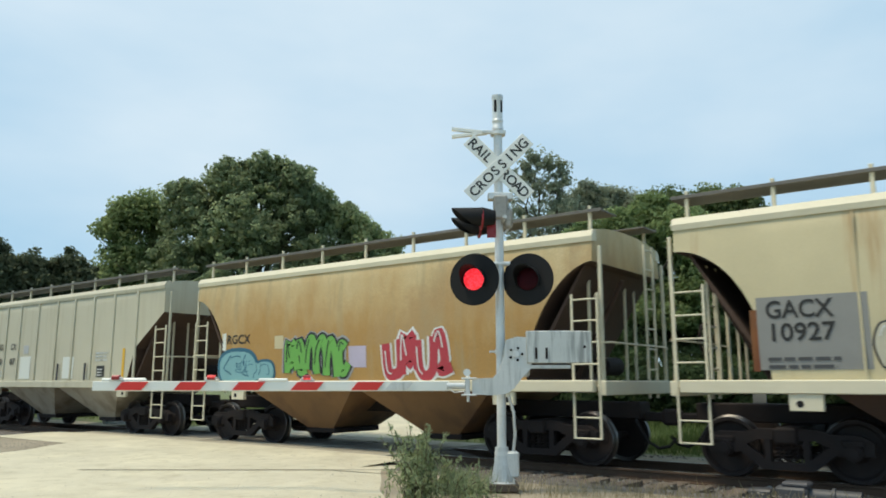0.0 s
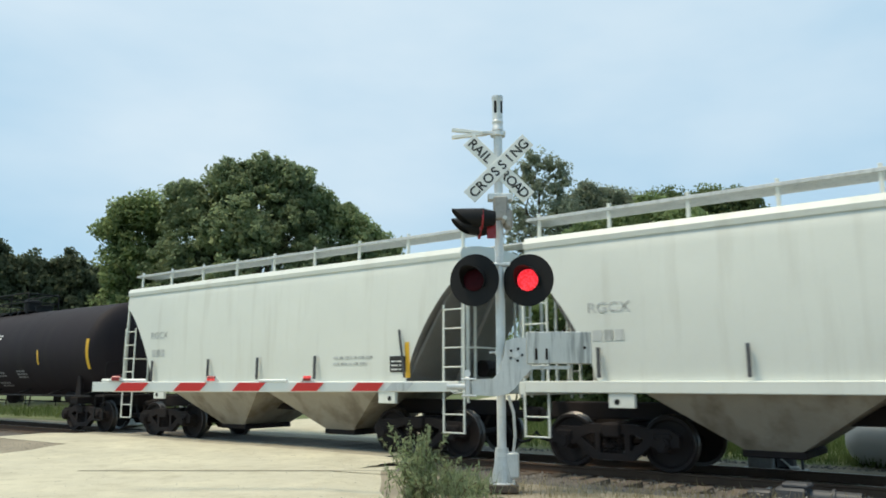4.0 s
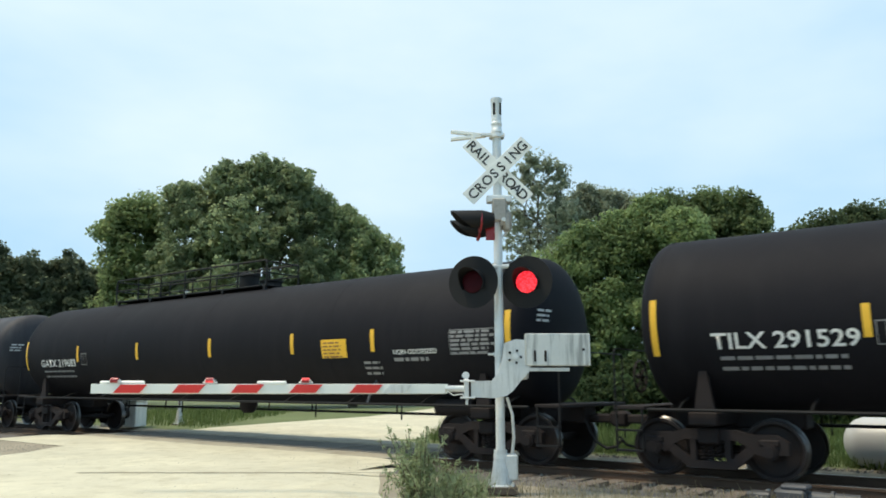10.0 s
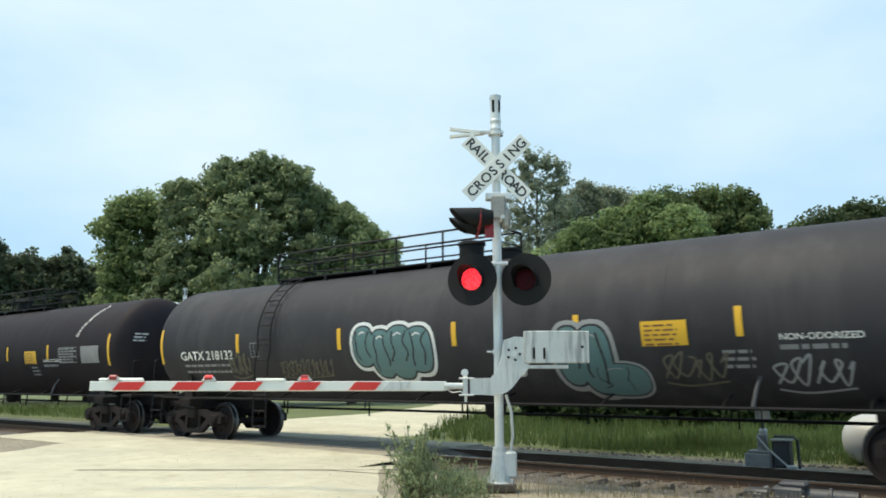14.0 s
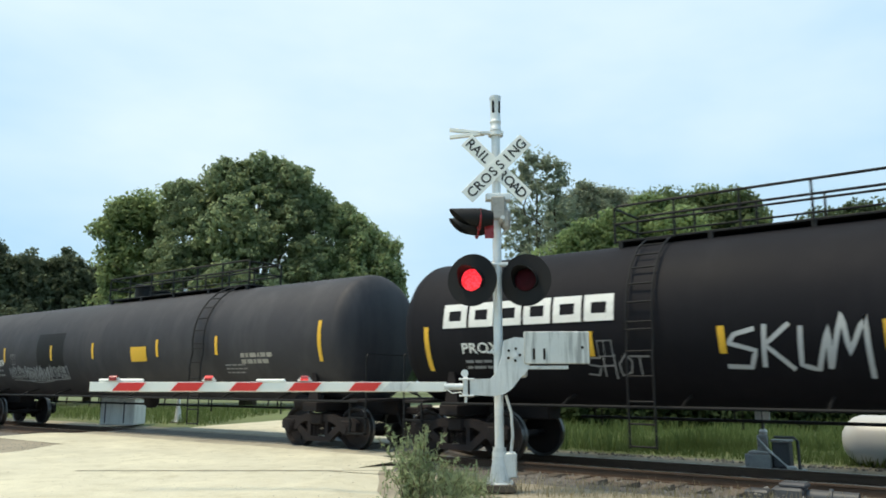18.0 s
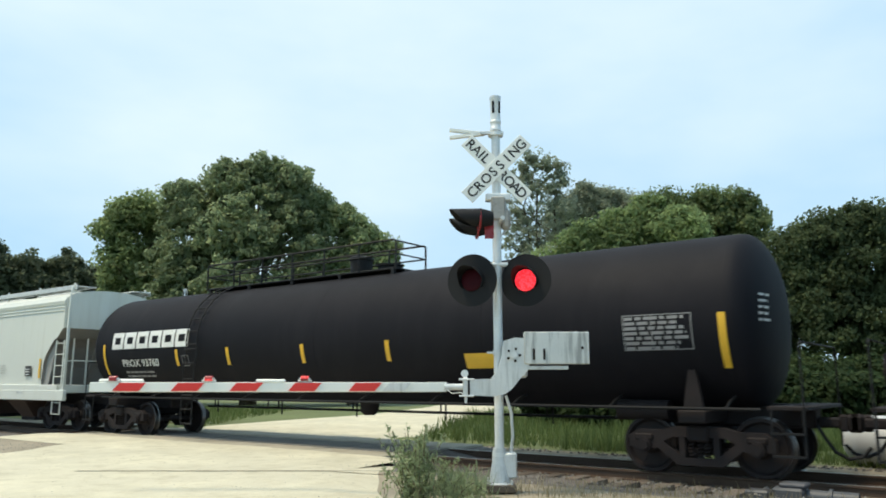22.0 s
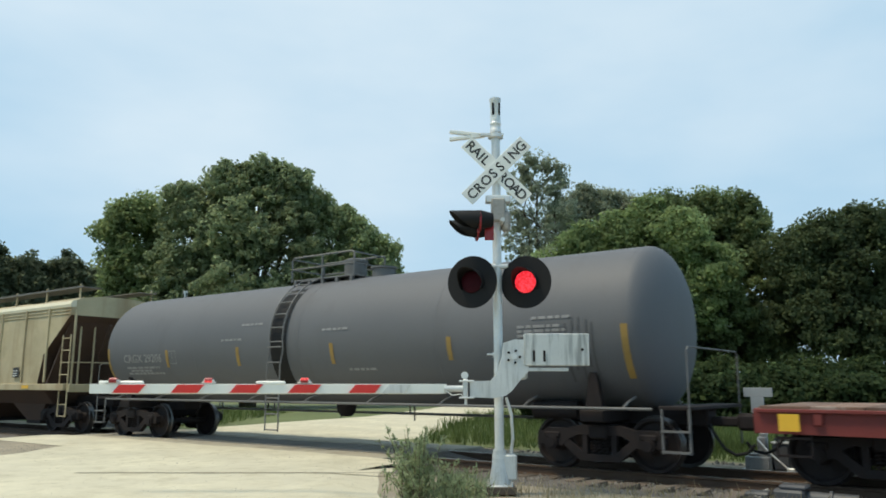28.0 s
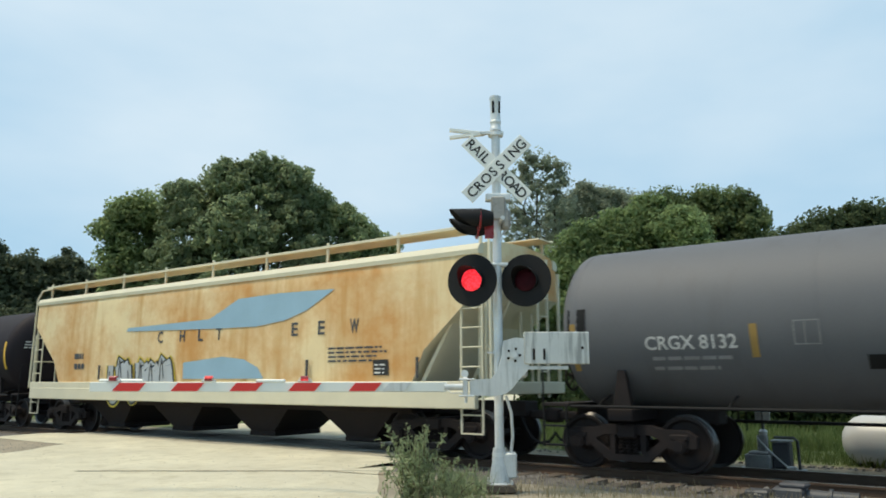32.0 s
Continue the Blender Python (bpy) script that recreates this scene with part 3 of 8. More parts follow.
    part("side_box", Mesh().box((0.13, -0.02, 3.70), (0.13, 0.2, 0.30), ch=0.04), M_BOXGREY, s, "weathered grey terminal housing")
    if full:
        # gate machine on the mast
        outline = [(832, 672), (868, 671), (880, 658), (888, 630), (891, 606), (910, 600), (926, 601), (934, 612), (937, 640), (933, 656), (921, 668), (905, 688), (893, 697), (873, 701), (832, 699)]
        gm = Mesh().prism([(px_x(x), px_z(y)) for x, y in outline], -0.27, -0.19)
        part("gate_bracket", gm, M_ALU, s, "curved grey cast gate arm bracket")
        for k in range(5):
            a = 1.2 + k * 1.257
            part("bracket_bolt", Mesh().cyl((px_x(908) + 0.085 * math.cos(a), -0.29, px_z(630) + 0.085 * math.sin(a)), (px_x(908) + 0.085 * math.cos(a), -0.265, px_z(630) + 0.085 * math.sin(a)), 0.018, 8), M_BLACK, s)
        part("hub", Mesh().cyl((px_x(908), -0.30, px_z(630)), (px_x(908), -0.10, px_z(630)), 0.045, 14), M_GALV, s)
        part("machine_case", Mesh().box((px_x(912), 0.0, px_z(640)), (0.34, 0.34, 0.46), ch=0.03), M_ALU, s, "grey gate machine case")
        part("counterweight_arm", Mesh().box((px_x(965), -0.235, px_z(652)), (0.60, 0.05, 0.05), ch=0.006), M_ALU, s)
        cw = part("counterweight", Mesh().box((px_x(983), -0.24, px_z(618)), (0.89, 0.12, 0.44), ch=0.012), M_CW, s, "streaky grey steel counterweight plates")
        for x in (943, 961):
            part("weight_slot", Mesh().box((px_x(x), -0.305, px_z(629)), (0.03, 0.012, 0.15), ch=0.003), M_STEEL, cw)
        part("weight_bolt", Mesh().cyl((px_x(1027), -0.31, px_z(618)), (px_x(1027), -0.29, px_z(618)), 0.02, 8), M_STEEL, cw)
        part("clamp_band", Mesh().cyl((0, 0, px_z(621)), (0, 0, px_z(629)), 0.08, 14), M_GALV, s)
        part("clamp_bolt", Mesh().cyl((-0.16, -0.02, px_z(625)), (0.1, -0.02, px_z(625)), 0.014, 8), M_GALV, s)
        part("cable_box", Mesh().box((px_x(901), 0.02, px_z(819)), (0.20, 0.2, 0.34), ch=0.02), M_ALU, s, "grey cable box on the base")
        part("cable", Mesh().tube([(px_x(896), -0.05, px_z(700)), (px_x(905), -0.05, px_z(730)), (px_x(907), -0.05, px_z(770)), (px_x(903), 0, px_z(805))], 0.022), M_ALU, s)
        part("band", Mesh().cyl((0, 0, px_z(804)), (0, 0, px_z(797)), 0.10, 16), M_GALV, s)
    else:
        cw = part("counterweight", Mesh().box((-0.62, 0.12, 1.63), (0.95, 0.14, 0.34), ch=0.015), M_CW, s, "pale grey counterweight of the gate beyond the track")
        part("weight_arm", Mesh().box((-0.10, 0.12, 1.58), (0.5, 0.10, 0.16), ch=0.015), M_ALU, s)
    if low:
        # a shorter mast: the pole is cut down and its fittings sit lower
        for ob in s.children:
            top = max((ob.matrix_basis @ v.co).z for v in ob.data.vertices)
            if ob.name.startswith("pole"):
                for v in ob.data.vertices:
                    v.co.z -= low if v.co.z > 2 else 0.0
            elif top > 2.2:
                ob.matrix_basis = Matrix.Translation((0, 0, -low if top > 3.25 else -0.45 * low)) @ ob.matrix_basis
        for lst in (LENS_A, LENS_B):
            lst[-1] = (lst[-1][0], lst[-1][0].matrix_basis.copy())
    return s


make_signal("crossing_signal", SIG)

GATE_LAMPS = []


def gx(x):
    return px_x(x) * 0.983


def make_gate():
    g = thing("crossing_gate", SIG @ Matrix.Translation((0, -0.23, 0)), "lowered white gate arm with red slanted stripes and small lamps", "crossing gate")
    z0, z1 = px_z(693.0), px_z(676.8)
    x0, x1 = gx(162), gx(790)
    zc, h = (z0 + z1) / 2, z1 - z0
    part("arm", Mesh().box(((x0 + x1) / 2, 0, zc), (x1 - x0, 0.035, h), ch=0.004), M_GATE, g, "white reflective arm")
    part("rear_arm", Mesh().box(((x0 + x1) / 2 + 0.1, 0.05, zc - 0.02), (x1 - x0 - 0.3, 0.03, h * 0.8), ch=0.004), M_GALV, g)
    for a in (203, 306, 409, 512, 618):
        b = a + 46
        poly = [(gx(a), z0 + 0.008), (gx(b), z0 + 0.008), (gx(b + 12), z1 - 0.008), (gx(a + 12), z1 - 0.008)]
        part("stripe", Mesh().prism(poly, -0.037, -0.0185), M_REDSHEET, g, "slanted red stripe")
    part("grey_panel", Mesh().prism([(gx(677), z0 + 0.006), (gx(716), z0 + 0.006), (gx(728), z1 - 0.006), (gx(690), z1 - 0.006)], -0.037, -0.0185), M_ALU, g)
    for x in (203, 371, 540):
        lamp = part("lamp_base", Mesh().box((gx(x), 0, z1 + 0.018), (0.19, 0.06, 0.028), ch=0.008), M_ALU, g)
        part("lamp_cap", Mesh().box((gx(x), 0, z1 + 0.045), (0.14, 0.075, 0.03), ch=0.01), M_GALV, lamp)
        drum = Mesh().lathe_x([(-0.055, 0.012), (-0.05, 0.037), (0.05, 0.037), (0.055, 0.012)], 0, 0, 20)
        me = drum.data("lamp_lens")
        me.materials.append(M_LEDSMALL)
        me.materials.append(M_REDLENS)
        for p in me.polygons:
            p.material_index = 0 if p.center.z > 0 else 1
        ob = part("lamp_lens", me, None, g, "small red gate lamp", at=pose(gx(x), -0.012, z1 + 0.048))
        if x == 203:
            me.materials[0] = M_REDLENS
        else:
            GATE_LAMPS.append((ob, ob.matrix_basis.copy()))
    part("tip_cover", Mesh().box((gx(480), 0, z1 + 0.015), (0.40, 0.06, 0.05), ch=0.015), M_GATE, g)
    part("tip_guard", Mesh().box((gx(215), 0.03, z1 + 0.02), (0.62, 0.05, 0.05), ch=0.02), M_GATE, g)
    # hinge fittings between arm and bracket
    part("hinge_tube", Mesh().cyl((gx(786), 0, zc), (gx(822), 0, zc), 0.045, 12), M_GALV, g)
    part("hinge_plate", Mesh().box((gx(823), 0, zc), (0.07, 0.12, 0.26), ch=0.01), M_ALU, g)
    part("hinge_pin", Mesh().cyl((gx(824), 0, px_z(712)), (gx(824), 0, px_z(658)), 0.02, 10), M_GALV, g)
    part("hinge_ring", Mesh().cyl((gx(822), -0.03, px_z(662)), (gx(822), 0.03, px_z(662)), 0.05, 16), M_GALV, g)
    for z in (672, 700):
        part("hinge_bolt", Mesh().cyl((gx(812), -0.06, px_z(z)), (gx(838), -0.06, px_z(z)), 0.013, 8), M_GALV, g)
    part("wire", Mesh().tube([(gx(788), -0.03, px_z(688)), (gx(800), -0.05, px_z(696)), (gx(815), -0.05, px_z(694)), (gx(826), -0.04, px_z(705))], 0.008), M_GALV, g)


make_gate()
far = make_signal("crossing_signal", pose(*fr(29.0, -9.85, 0.0), 0, 0, 36.7), False, 0.6)
far["label"] = "crossing signal with crossbuck beyond the track"

# ---- trees, bushes and grass ----
def quads(name, pts, mat):
    """Leaves as one mesh: pts is an array of n x 4 x 3."""
    n = len(pts)
    me = bpy.data.meshes.new(name)
    me.vertices.add(n * 4)
    me.vertices.foreach_set("co", np.asarray(pts, dtype=np.float32).reshape(-1))
    me.loops.add(n * 4)
    me.loops.foreach_set("vertex_index", np.arange(n * 4, dtype=np.int32))
    me.polygons.add(n)
    me.polygons.foreach_set("loop_start", np.arange(0, n * 4, 4, dtype=np.int32))
    me.update(calc_edges=True)
    me.materials.append(mat)
    return me


def leaf_quads(rng, pos, out, size, droop=0.3):
    """Rhombic leaves at pos, roughly facing out."""
    n = len(pos)
    nrm = out + rng.normal(0, 0.75, (n, 3)) + np.array([0, 0, 0.35])
    nrm /= np.linalg.norm(nrm, axis=1)[:, None] + 1e-9
    t = rng.normal(0, 1, (n, 3))
    t[:, 2] -= droop
    t -= nrm * (t * nrm).sum(1)[:, None]
    t /= np.linalg.norm(t, axis=1)[:, None] + 1e-9
    b = np.cross(nrm, t)
    s = size * rng.uniform(0.6, 1.25, n)[:, None]
    return np.stack([pos + t * s, pos + b * s * 0.55, pos - t * s * 0.8, pos - b * s * 0.55], axis=1)


def crown(rng, lobes, per_lobe, per_clump, size, clump, dense=0.22):
    allp, allo = [], []
    for (cx, cy, cz, rx, ry, rz) in lobes:
        k = per_lobe
        d = rng.normal(0, 1, (k, 3))
        d /= np.linalg.norm(d, axis=1)[:, None]
        d[:, 2] = np.where(d[:, 2] < -0.55, -d[:, 2], d[:, 2])
        rad = rng.uniform(0.62, 1.02, k)[:, None] * (1 + 0.11 * rng.normal(0, 1, (k, 1)))
        c = np.array([cx, cy, cz]) + d * rad * np.array([rx, ry, rz])
        for q, o in zip(c, d):
            m = max(6, int(per_clump * rng.uniform(0.5, 1.4)))
            e = rng.normal(0, 1, (m, 3))
            e /= np.linalg.norm(e, axis=1)[:, None] + 1e-9
            rr = clump * rng.uniform(0.45, 1.3)
            p = q + e * rr * (rng.uniform(0.25, 1.0, m) ** 0.5)[:, None] * np.array([1, 1, 0.72])
            allp.append(p)
            allo.append(e * 0.7 + o * 0.5)
    outer = leaf_quads(rng, np.concatenate(allp), np.concatenate(allo), size)
    # the denser inside of the crown
    inner = []
    for (cx, cy, cz, rx, ry, rz) in lobes:
        k = int(per_lobe * per_clump * dense)
        d = rng.normal(0, 1, (k, 3))
        d *= (0.66 * rng.uniform(0, 1, k) ** 0.4 / (np.linalg.norm(d, axis=1) + 1e-9))[:, None]
        inner.append(np.array([cx, cy, cz]) + d * np.array([rx, ry, rz]))
    inner = np.concatenate(inner)
    return np.concatenate([outer, leaf_quads(rng, inner, rng.normal(0, 1, inner.shape), size * 1.7)])


def limb(m, a, b, r0, r1, rnd, depth, bend=0.12):
    a, b = Vector(a), Vector(b)
    pts = [a.lerp(b, k / 5) + Vector((rnd.uniform(-1, 1), rnd.uniform(-1, 1), 0)) * bend * (b - a).length * 0.25 * (0 < k < 5) for k in range(6)]
    for k in range(5):
        m.cyl(pts[k], pts[k + 1], r0 + (r1 - r0) * k / 5, 8 if depth else 12, r0 + (r1 - r0) * (k + 1) / 5, cap=False)
    if depth < 2:
        for k in range(4):
            s = pts[2 + k % 4]
            d = Vector((rnd.uniform(-1, 1), rnd.uniform(-1, 1), rnd.uniform(0.2, 0.9))).normalized()
            limb(m, s, s + d * (b - a).length * rnd.uniform(0.18, 0.32), r1 * 0.9, r1 * 0.25, rnd, depth + 1)


def tree(name, f, r, lobes, label, mat, seed, per_lobe=46, per_clump=55, size=0.26, clump=1.0, trunk=0.45, dense=0.22, open_top=0.0):
    """lobes: (right, ahead, height, half width, half depth, half height), in metres from the foot of the trunk. open_top: metres of the top where the sky shows between the boughs."""
    rng, rnd = np.random.default_rng(seed), random.Random(seed)
    t = thing(name, pose(*fr(f, r, -0.05), 0, 0, 36.7), label, "tree")
    m = Mesh()
    top = max(l[2] + l[5] for l in lobes)
    limb(m, (0, 0, 0), (rnd.uniform(-0.4, 0.4), 0, top * 0.55), trunk, trunk * 0.5, rnd, 1, 0.05)
    for l in lobes:
        limb(m, (0, 0, top * rnd.uniform(0.12, 0.35)), (l[0] * 0.85, l[1] * 0.85, l[2] * 0.9), trunk * 0.45, 0.06, rnd, 1)
    part("trunk", m, M_BARK, t, "rough brown trunk and limbs")
    leaves = crown(rng, lobes, int(per_lobe * 1.7), int(per_clump * 1.8), size * 0.64, clump * 0.86, dense)
    if open_top:
        c = leaves.mean(axis=1)
        gap = np.array([noise.noise((p[0] * 1.5, p[2] * 1.5, seed)) + 0.5 * noise.noise((p[0] * 3.4, p[2] * 3.4, seed + 5)) for p in c])
        leaves = leaves[gap < 0.58 - 0.58 * np.clip((c[:, 2] - top + open_top) / open_top, 0, 1)]
    part("crown", quads("crown", leaves, mat), None, t)
    return t


M_OAK = leaf("oak_leaves", (0.255, 0.315, 0.180), (0.380, 0.450, 0.260), 1)
# Darker leaf copy; the shade on the field row is part of its colour.
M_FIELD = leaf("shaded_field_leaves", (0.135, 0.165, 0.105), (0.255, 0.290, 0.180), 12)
M_MAPLE = leaf("maple_leaves", (0.275, 0.345, 0.185), (0.415, 0.490, 0.265), 9)
M_BRIGHT = leaf("yellow_green_leaves", (0.240, 0.310, 0.140), (0.360, 0.430, 0.205), 2)
M_POPLAR = leaf("grey_green_leaves", (0.300, 0.345, 0.255), (0.480, 0.520, 0.390), 3)
M_DARK = leaf("dense_green_leaves", (0.125, 0.170, 0.080), (0.290, 0.360, 0.160), 4)
# M_DARK made darker, with the right-hand wood's shade painted into the leaves.
M_SHADE = leaf("shaded_wood_leaves", (0.085, 0.118, 0.062), (0.200, 0.250, 0.120), 15)
# Paler, greener leaf copy with sunlight painted into its colour.
M_EDGE = leaf("sunlit_edge_leaves", (0.215, 0.290, 0.130), (0.400, 0.500, 0.225), 14)
# Bush leaves are darkened: shade beneath the wood edge is put into their colour.
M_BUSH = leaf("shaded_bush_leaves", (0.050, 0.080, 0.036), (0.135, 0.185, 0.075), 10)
M_FAR = leaf("distant_leaves", (0.150, 0.205, 0.120), (0.250, 0.310, 0.180), 5)
M_WILLOW = leaf("willow_shrub_leaves", (0.27, 0.33, 0.185), (0.52, 0.59, 0.36), 6)
M_GRASS = leaf("tall_grass_blades", (0.10, 0.14, 0.045), (0.24, 0.29, 0.11), 7)
M_DRY = leaf("dry_weed_stalks", (0.32, 0.28, 0.17), (0.56, 0.50, 0.34), 8)


def s2m(f):
    """Metres per picture unit at f metres ahead."""
    return f / 1350.0


def height_at(f, y):
    """Height of what stands f metres ahead and rises to the line y of a view tilted up by ten degrees."""
    v, c, s = (441 - y) / 1350.0, math.cos(radians(9.957)), math.sin(radians(9.957))
    return 1.45 + f * (s + c * v) / (c - s * v)


def lobe_px(f, x0, spec):
    """Lobes given as (x, y, half width, half height, depth offset)."""
    k = s2m(f)
    return [((x - x0) * k, dz, height_at(f, y), rx * k, rx * k * 0.85, ry * k) for x, y, rx, ry, dz in spec]


def make_trees():
    f = 52
    k = s2m(f)
    tree("oak_tree", f, (445 - 784) * k, lobe_px(f, 445, [
        (400, 345, 66, 52, 0), (470, 330, 60, 52, 0.5), (330, 380, 58, 55, 0), (455, 300, 34, 26, 0), (505, 318, 36, 28, 0), (395, 312, 44, 28, 0), (310, 345, 34, 26, 0), (520, 375, 55, 68, 0), (430, 430, 105, 80, -1), (330, 480, 80, 75, 0),
        (540, 470, 62, 80, 0), (440, 540, 120, 80, -1.5), (540, 590, 70, 70, 0),
        (300, 570, 85, 75, 0), (430, 630, 130, 60, 0)]), "large dark green oak tree behind the track", M_OAK, 11, 80, 27, 0.24, 0.60, 0.6, 0.50, 3.6)
    f = 54
    k = s2m(f)
    tree("box_elder_tree", f, (225 - 784) * k, lobe_px(f, 225, [
        (192, 402, 34, 42, 0), (240, 385, 42, 40, 0), (212, 380, 26, 22, 0), (215, 470, 48, 60, 0), (265, 450, 40, 60, 1), (230, 550, 65, 70, 0), (200, 620, 80, 55, 0)]),
        "yellow-green leafy tree beside the oak", M_BRIGHT, 12, 34, 50, 0.25, 0.95, 0.35)
    f = 53
    k = s2m(f)
    tree("maple_tree", f, (625 - 784) * k, lobe_px(f, 625, [(590, 392, 36, 36, 0), (550, 366, 34, 28, 0), (632, 432, 38, 48, 0), (672, 470, 36, 50, 0), (690, 520, 24, 40, 0), (620, 500, 60, 75, -0.5), (675, 560, 38, 65, 0), (620, 590, 65, 70, -0.5), (650, 630, 55, 50, 0)]),
         "rounded green tree beside the oak", M_MAPLE, 13, 44, 44, 0.25, 0.8, 0.35, 0.5)
    f = 58
    k = s2m(f)
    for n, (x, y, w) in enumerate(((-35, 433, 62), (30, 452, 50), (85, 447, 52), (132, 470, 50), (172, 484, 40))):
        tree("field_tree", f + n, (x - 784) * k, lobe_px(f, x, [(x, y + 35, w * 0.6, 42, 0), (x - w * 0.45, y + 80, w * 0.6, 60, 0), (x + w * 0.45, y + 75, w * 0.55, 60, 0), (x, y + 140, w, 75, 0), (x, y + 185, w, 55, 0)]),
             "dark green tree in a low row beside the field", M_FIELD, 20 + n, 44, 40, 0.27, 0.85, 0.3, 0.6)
    # far low trees where the road leaves
    f = 95
    k = s2m(f)
    for n, (x, y, w) in enumerate(((690, 590, 34), (735, 586, 32), (785, 592, 38), (840, 588, 40), (885, 582, 36))):
        tree("distant_tree", f + 3 * n, (x - 784) * k, lobe_px(f, x, [(x, y + 22, w * 0.7, 22, 0), (x - w * 0.4, y + 48, w * 0.7, 30, 0), (x + w * 0.4, y + 48, w * 0.7, 30, 0), (x, y + 72, w, 24, 0)]),
             "small hazy tree in the distance", M_FAR, 30 + n, 30, 40, 0.36, 1.1, 0.3)
    # poplars right of the mast
    f = 58
    k = s2m(f)
    tree("poplar_tree", f, (960 - 784) * k, lobe_px(f, 960, [(955, 300, 32, 38, 0), (990, 315, 26, 40, 0), (925, 330, 24, 50, 0), (960, 370, 55, 60, 0), (1000, 400, 45, 60, 0), (920, 420, 42, 60, 0), (960, 480, 60, 70, 0)]),
         "tall grey-green poplar with an airy crown", M_POPLAR, 41, 40, 22, 0.21, 0.62, 0.35, 0.05, 8.0)
    tree("poplar_tree", f + 3, (1075 - 784) * k, lobe_px(f, 1075, [(1065, 355, 30, 34, 0), (1100, 370, 32, 34, 0), (1035, 385, 30, 40, 0), (1075, 430, 65, 60, 0), (1125, 410, 34, 54, 0), (1040, 345, 22, 26, 0), (1060, 325, 16, 18, 0), (1090, 340, 20, 24, 0), (1010, 380, 32, 50, 0), (1000, 440, 50, 60, 0), (1140, 355, 26, 34, 0), (1115, 345, 22, 26, 0)]),
         "grey-green poplar with an airy crown", M_POPLAR, 42, 30, 28, 0.22, 0.75, 0.35, 0.05)
    # dense wood edge behind the track, right of the mast
    f = 40
    k = s2m(f)
    tree("dense_tree", f, (1240 - 784) * k, lobe_px(f, 1240, [(1190, 385, 42, 45, 0), (1260, 385, 50, 52, 0), (1320, 385, 45, 48, 0), (1220, 450, 80, 65, -0.5), (1320, 450, 65, 70, -0.5), (1260, 540, 110, 80, -1), (1200, 600, 90, 80, -1), (1330, 610, 90, 80, -1)]),
         "dense dark green tree at the edge of the wood", M_DARK, 51, 46, 52, 0.2, 0.75, 0.35)
    tree("dense_tree", f - 1, (1060 - 784) * k, lobe_px(f, 1060, [(1010, 490, 55, 55, 0), (1080, 460, 55, 50, 0), (1130, 430, 45, 55, 0), (1150, 395, 36, 36, 0), (1100, 415, 34, 34, 0), (1030, 440, 34, 36, 0), (1185, 440, 50, 55, -1.5), (1215, 500, 55, 60, -2.0), (1190, 560, 60, 60, -1.5), (980, 560, 65, 65, 0), (1060, 560, 75, 75, -0.5), (1130, 540, 60, 75, 0), (960, 630, 70, 55, 0), (1060, 640, 80, 60, -0.5)]),
         "fresh green tree with drooping boughs", M_EDGE, 52, 42, 52, 0.2, 0.75, 0.3)
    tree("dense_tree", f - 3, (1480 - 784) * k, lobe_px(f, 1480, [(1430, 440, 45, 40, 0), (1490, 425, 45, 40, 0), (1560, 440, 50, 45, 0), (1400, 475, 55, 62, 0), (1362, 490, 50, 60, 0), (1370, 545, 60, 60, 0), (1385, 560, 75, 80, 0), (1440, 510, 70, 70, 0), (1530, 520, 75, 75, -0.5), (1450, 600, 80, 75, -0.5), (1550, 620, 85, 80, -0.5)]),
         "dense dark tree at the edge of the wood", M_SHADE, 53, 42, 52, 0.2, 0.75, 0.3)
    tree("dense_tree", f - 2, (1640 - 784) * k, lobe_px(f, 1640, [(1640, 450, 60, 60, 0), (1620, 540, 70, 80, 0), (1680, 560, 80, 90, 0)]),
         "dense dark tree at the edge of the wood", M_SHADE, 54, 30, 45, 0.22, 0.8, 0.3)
    # M_BUSH holds the shade of the wood's foot in its leaf colour.
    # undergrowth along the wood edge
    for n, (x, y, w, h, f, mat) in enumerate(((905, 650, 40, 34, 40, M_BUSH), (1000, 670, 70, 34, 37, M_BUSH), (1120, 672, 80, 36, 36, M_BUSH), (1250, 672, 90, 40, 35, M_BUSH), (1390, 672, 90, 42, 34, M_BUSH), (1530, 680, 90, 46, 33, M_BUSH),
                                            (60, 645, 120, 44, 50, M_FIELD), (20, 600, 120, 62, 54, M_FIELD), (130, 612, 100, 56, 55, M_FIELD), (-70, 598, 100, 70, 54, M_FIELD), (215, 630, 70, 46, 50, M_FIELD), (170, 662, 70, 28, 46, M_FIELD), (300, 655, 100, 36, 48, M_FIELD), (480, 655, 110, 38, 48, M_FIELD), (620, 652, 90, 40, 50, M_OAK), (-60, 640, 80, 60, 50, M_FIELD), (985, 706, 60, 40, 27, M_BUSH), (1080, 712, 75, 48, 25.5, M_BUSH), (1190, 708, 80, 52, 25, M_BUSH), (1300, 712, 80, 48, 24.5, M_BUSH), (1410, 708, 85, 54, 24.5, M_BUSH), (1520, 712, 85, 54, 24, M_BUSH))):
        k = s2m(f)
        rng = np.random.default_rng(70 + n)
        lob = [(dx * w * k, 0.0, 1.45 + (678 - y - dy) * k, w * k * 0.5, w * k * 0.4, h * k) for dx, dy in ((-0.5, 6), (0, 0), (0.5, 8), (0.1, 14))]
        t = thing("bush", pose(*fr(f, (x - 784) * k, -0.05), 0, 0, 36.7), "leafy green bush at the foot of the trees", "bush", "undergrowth")
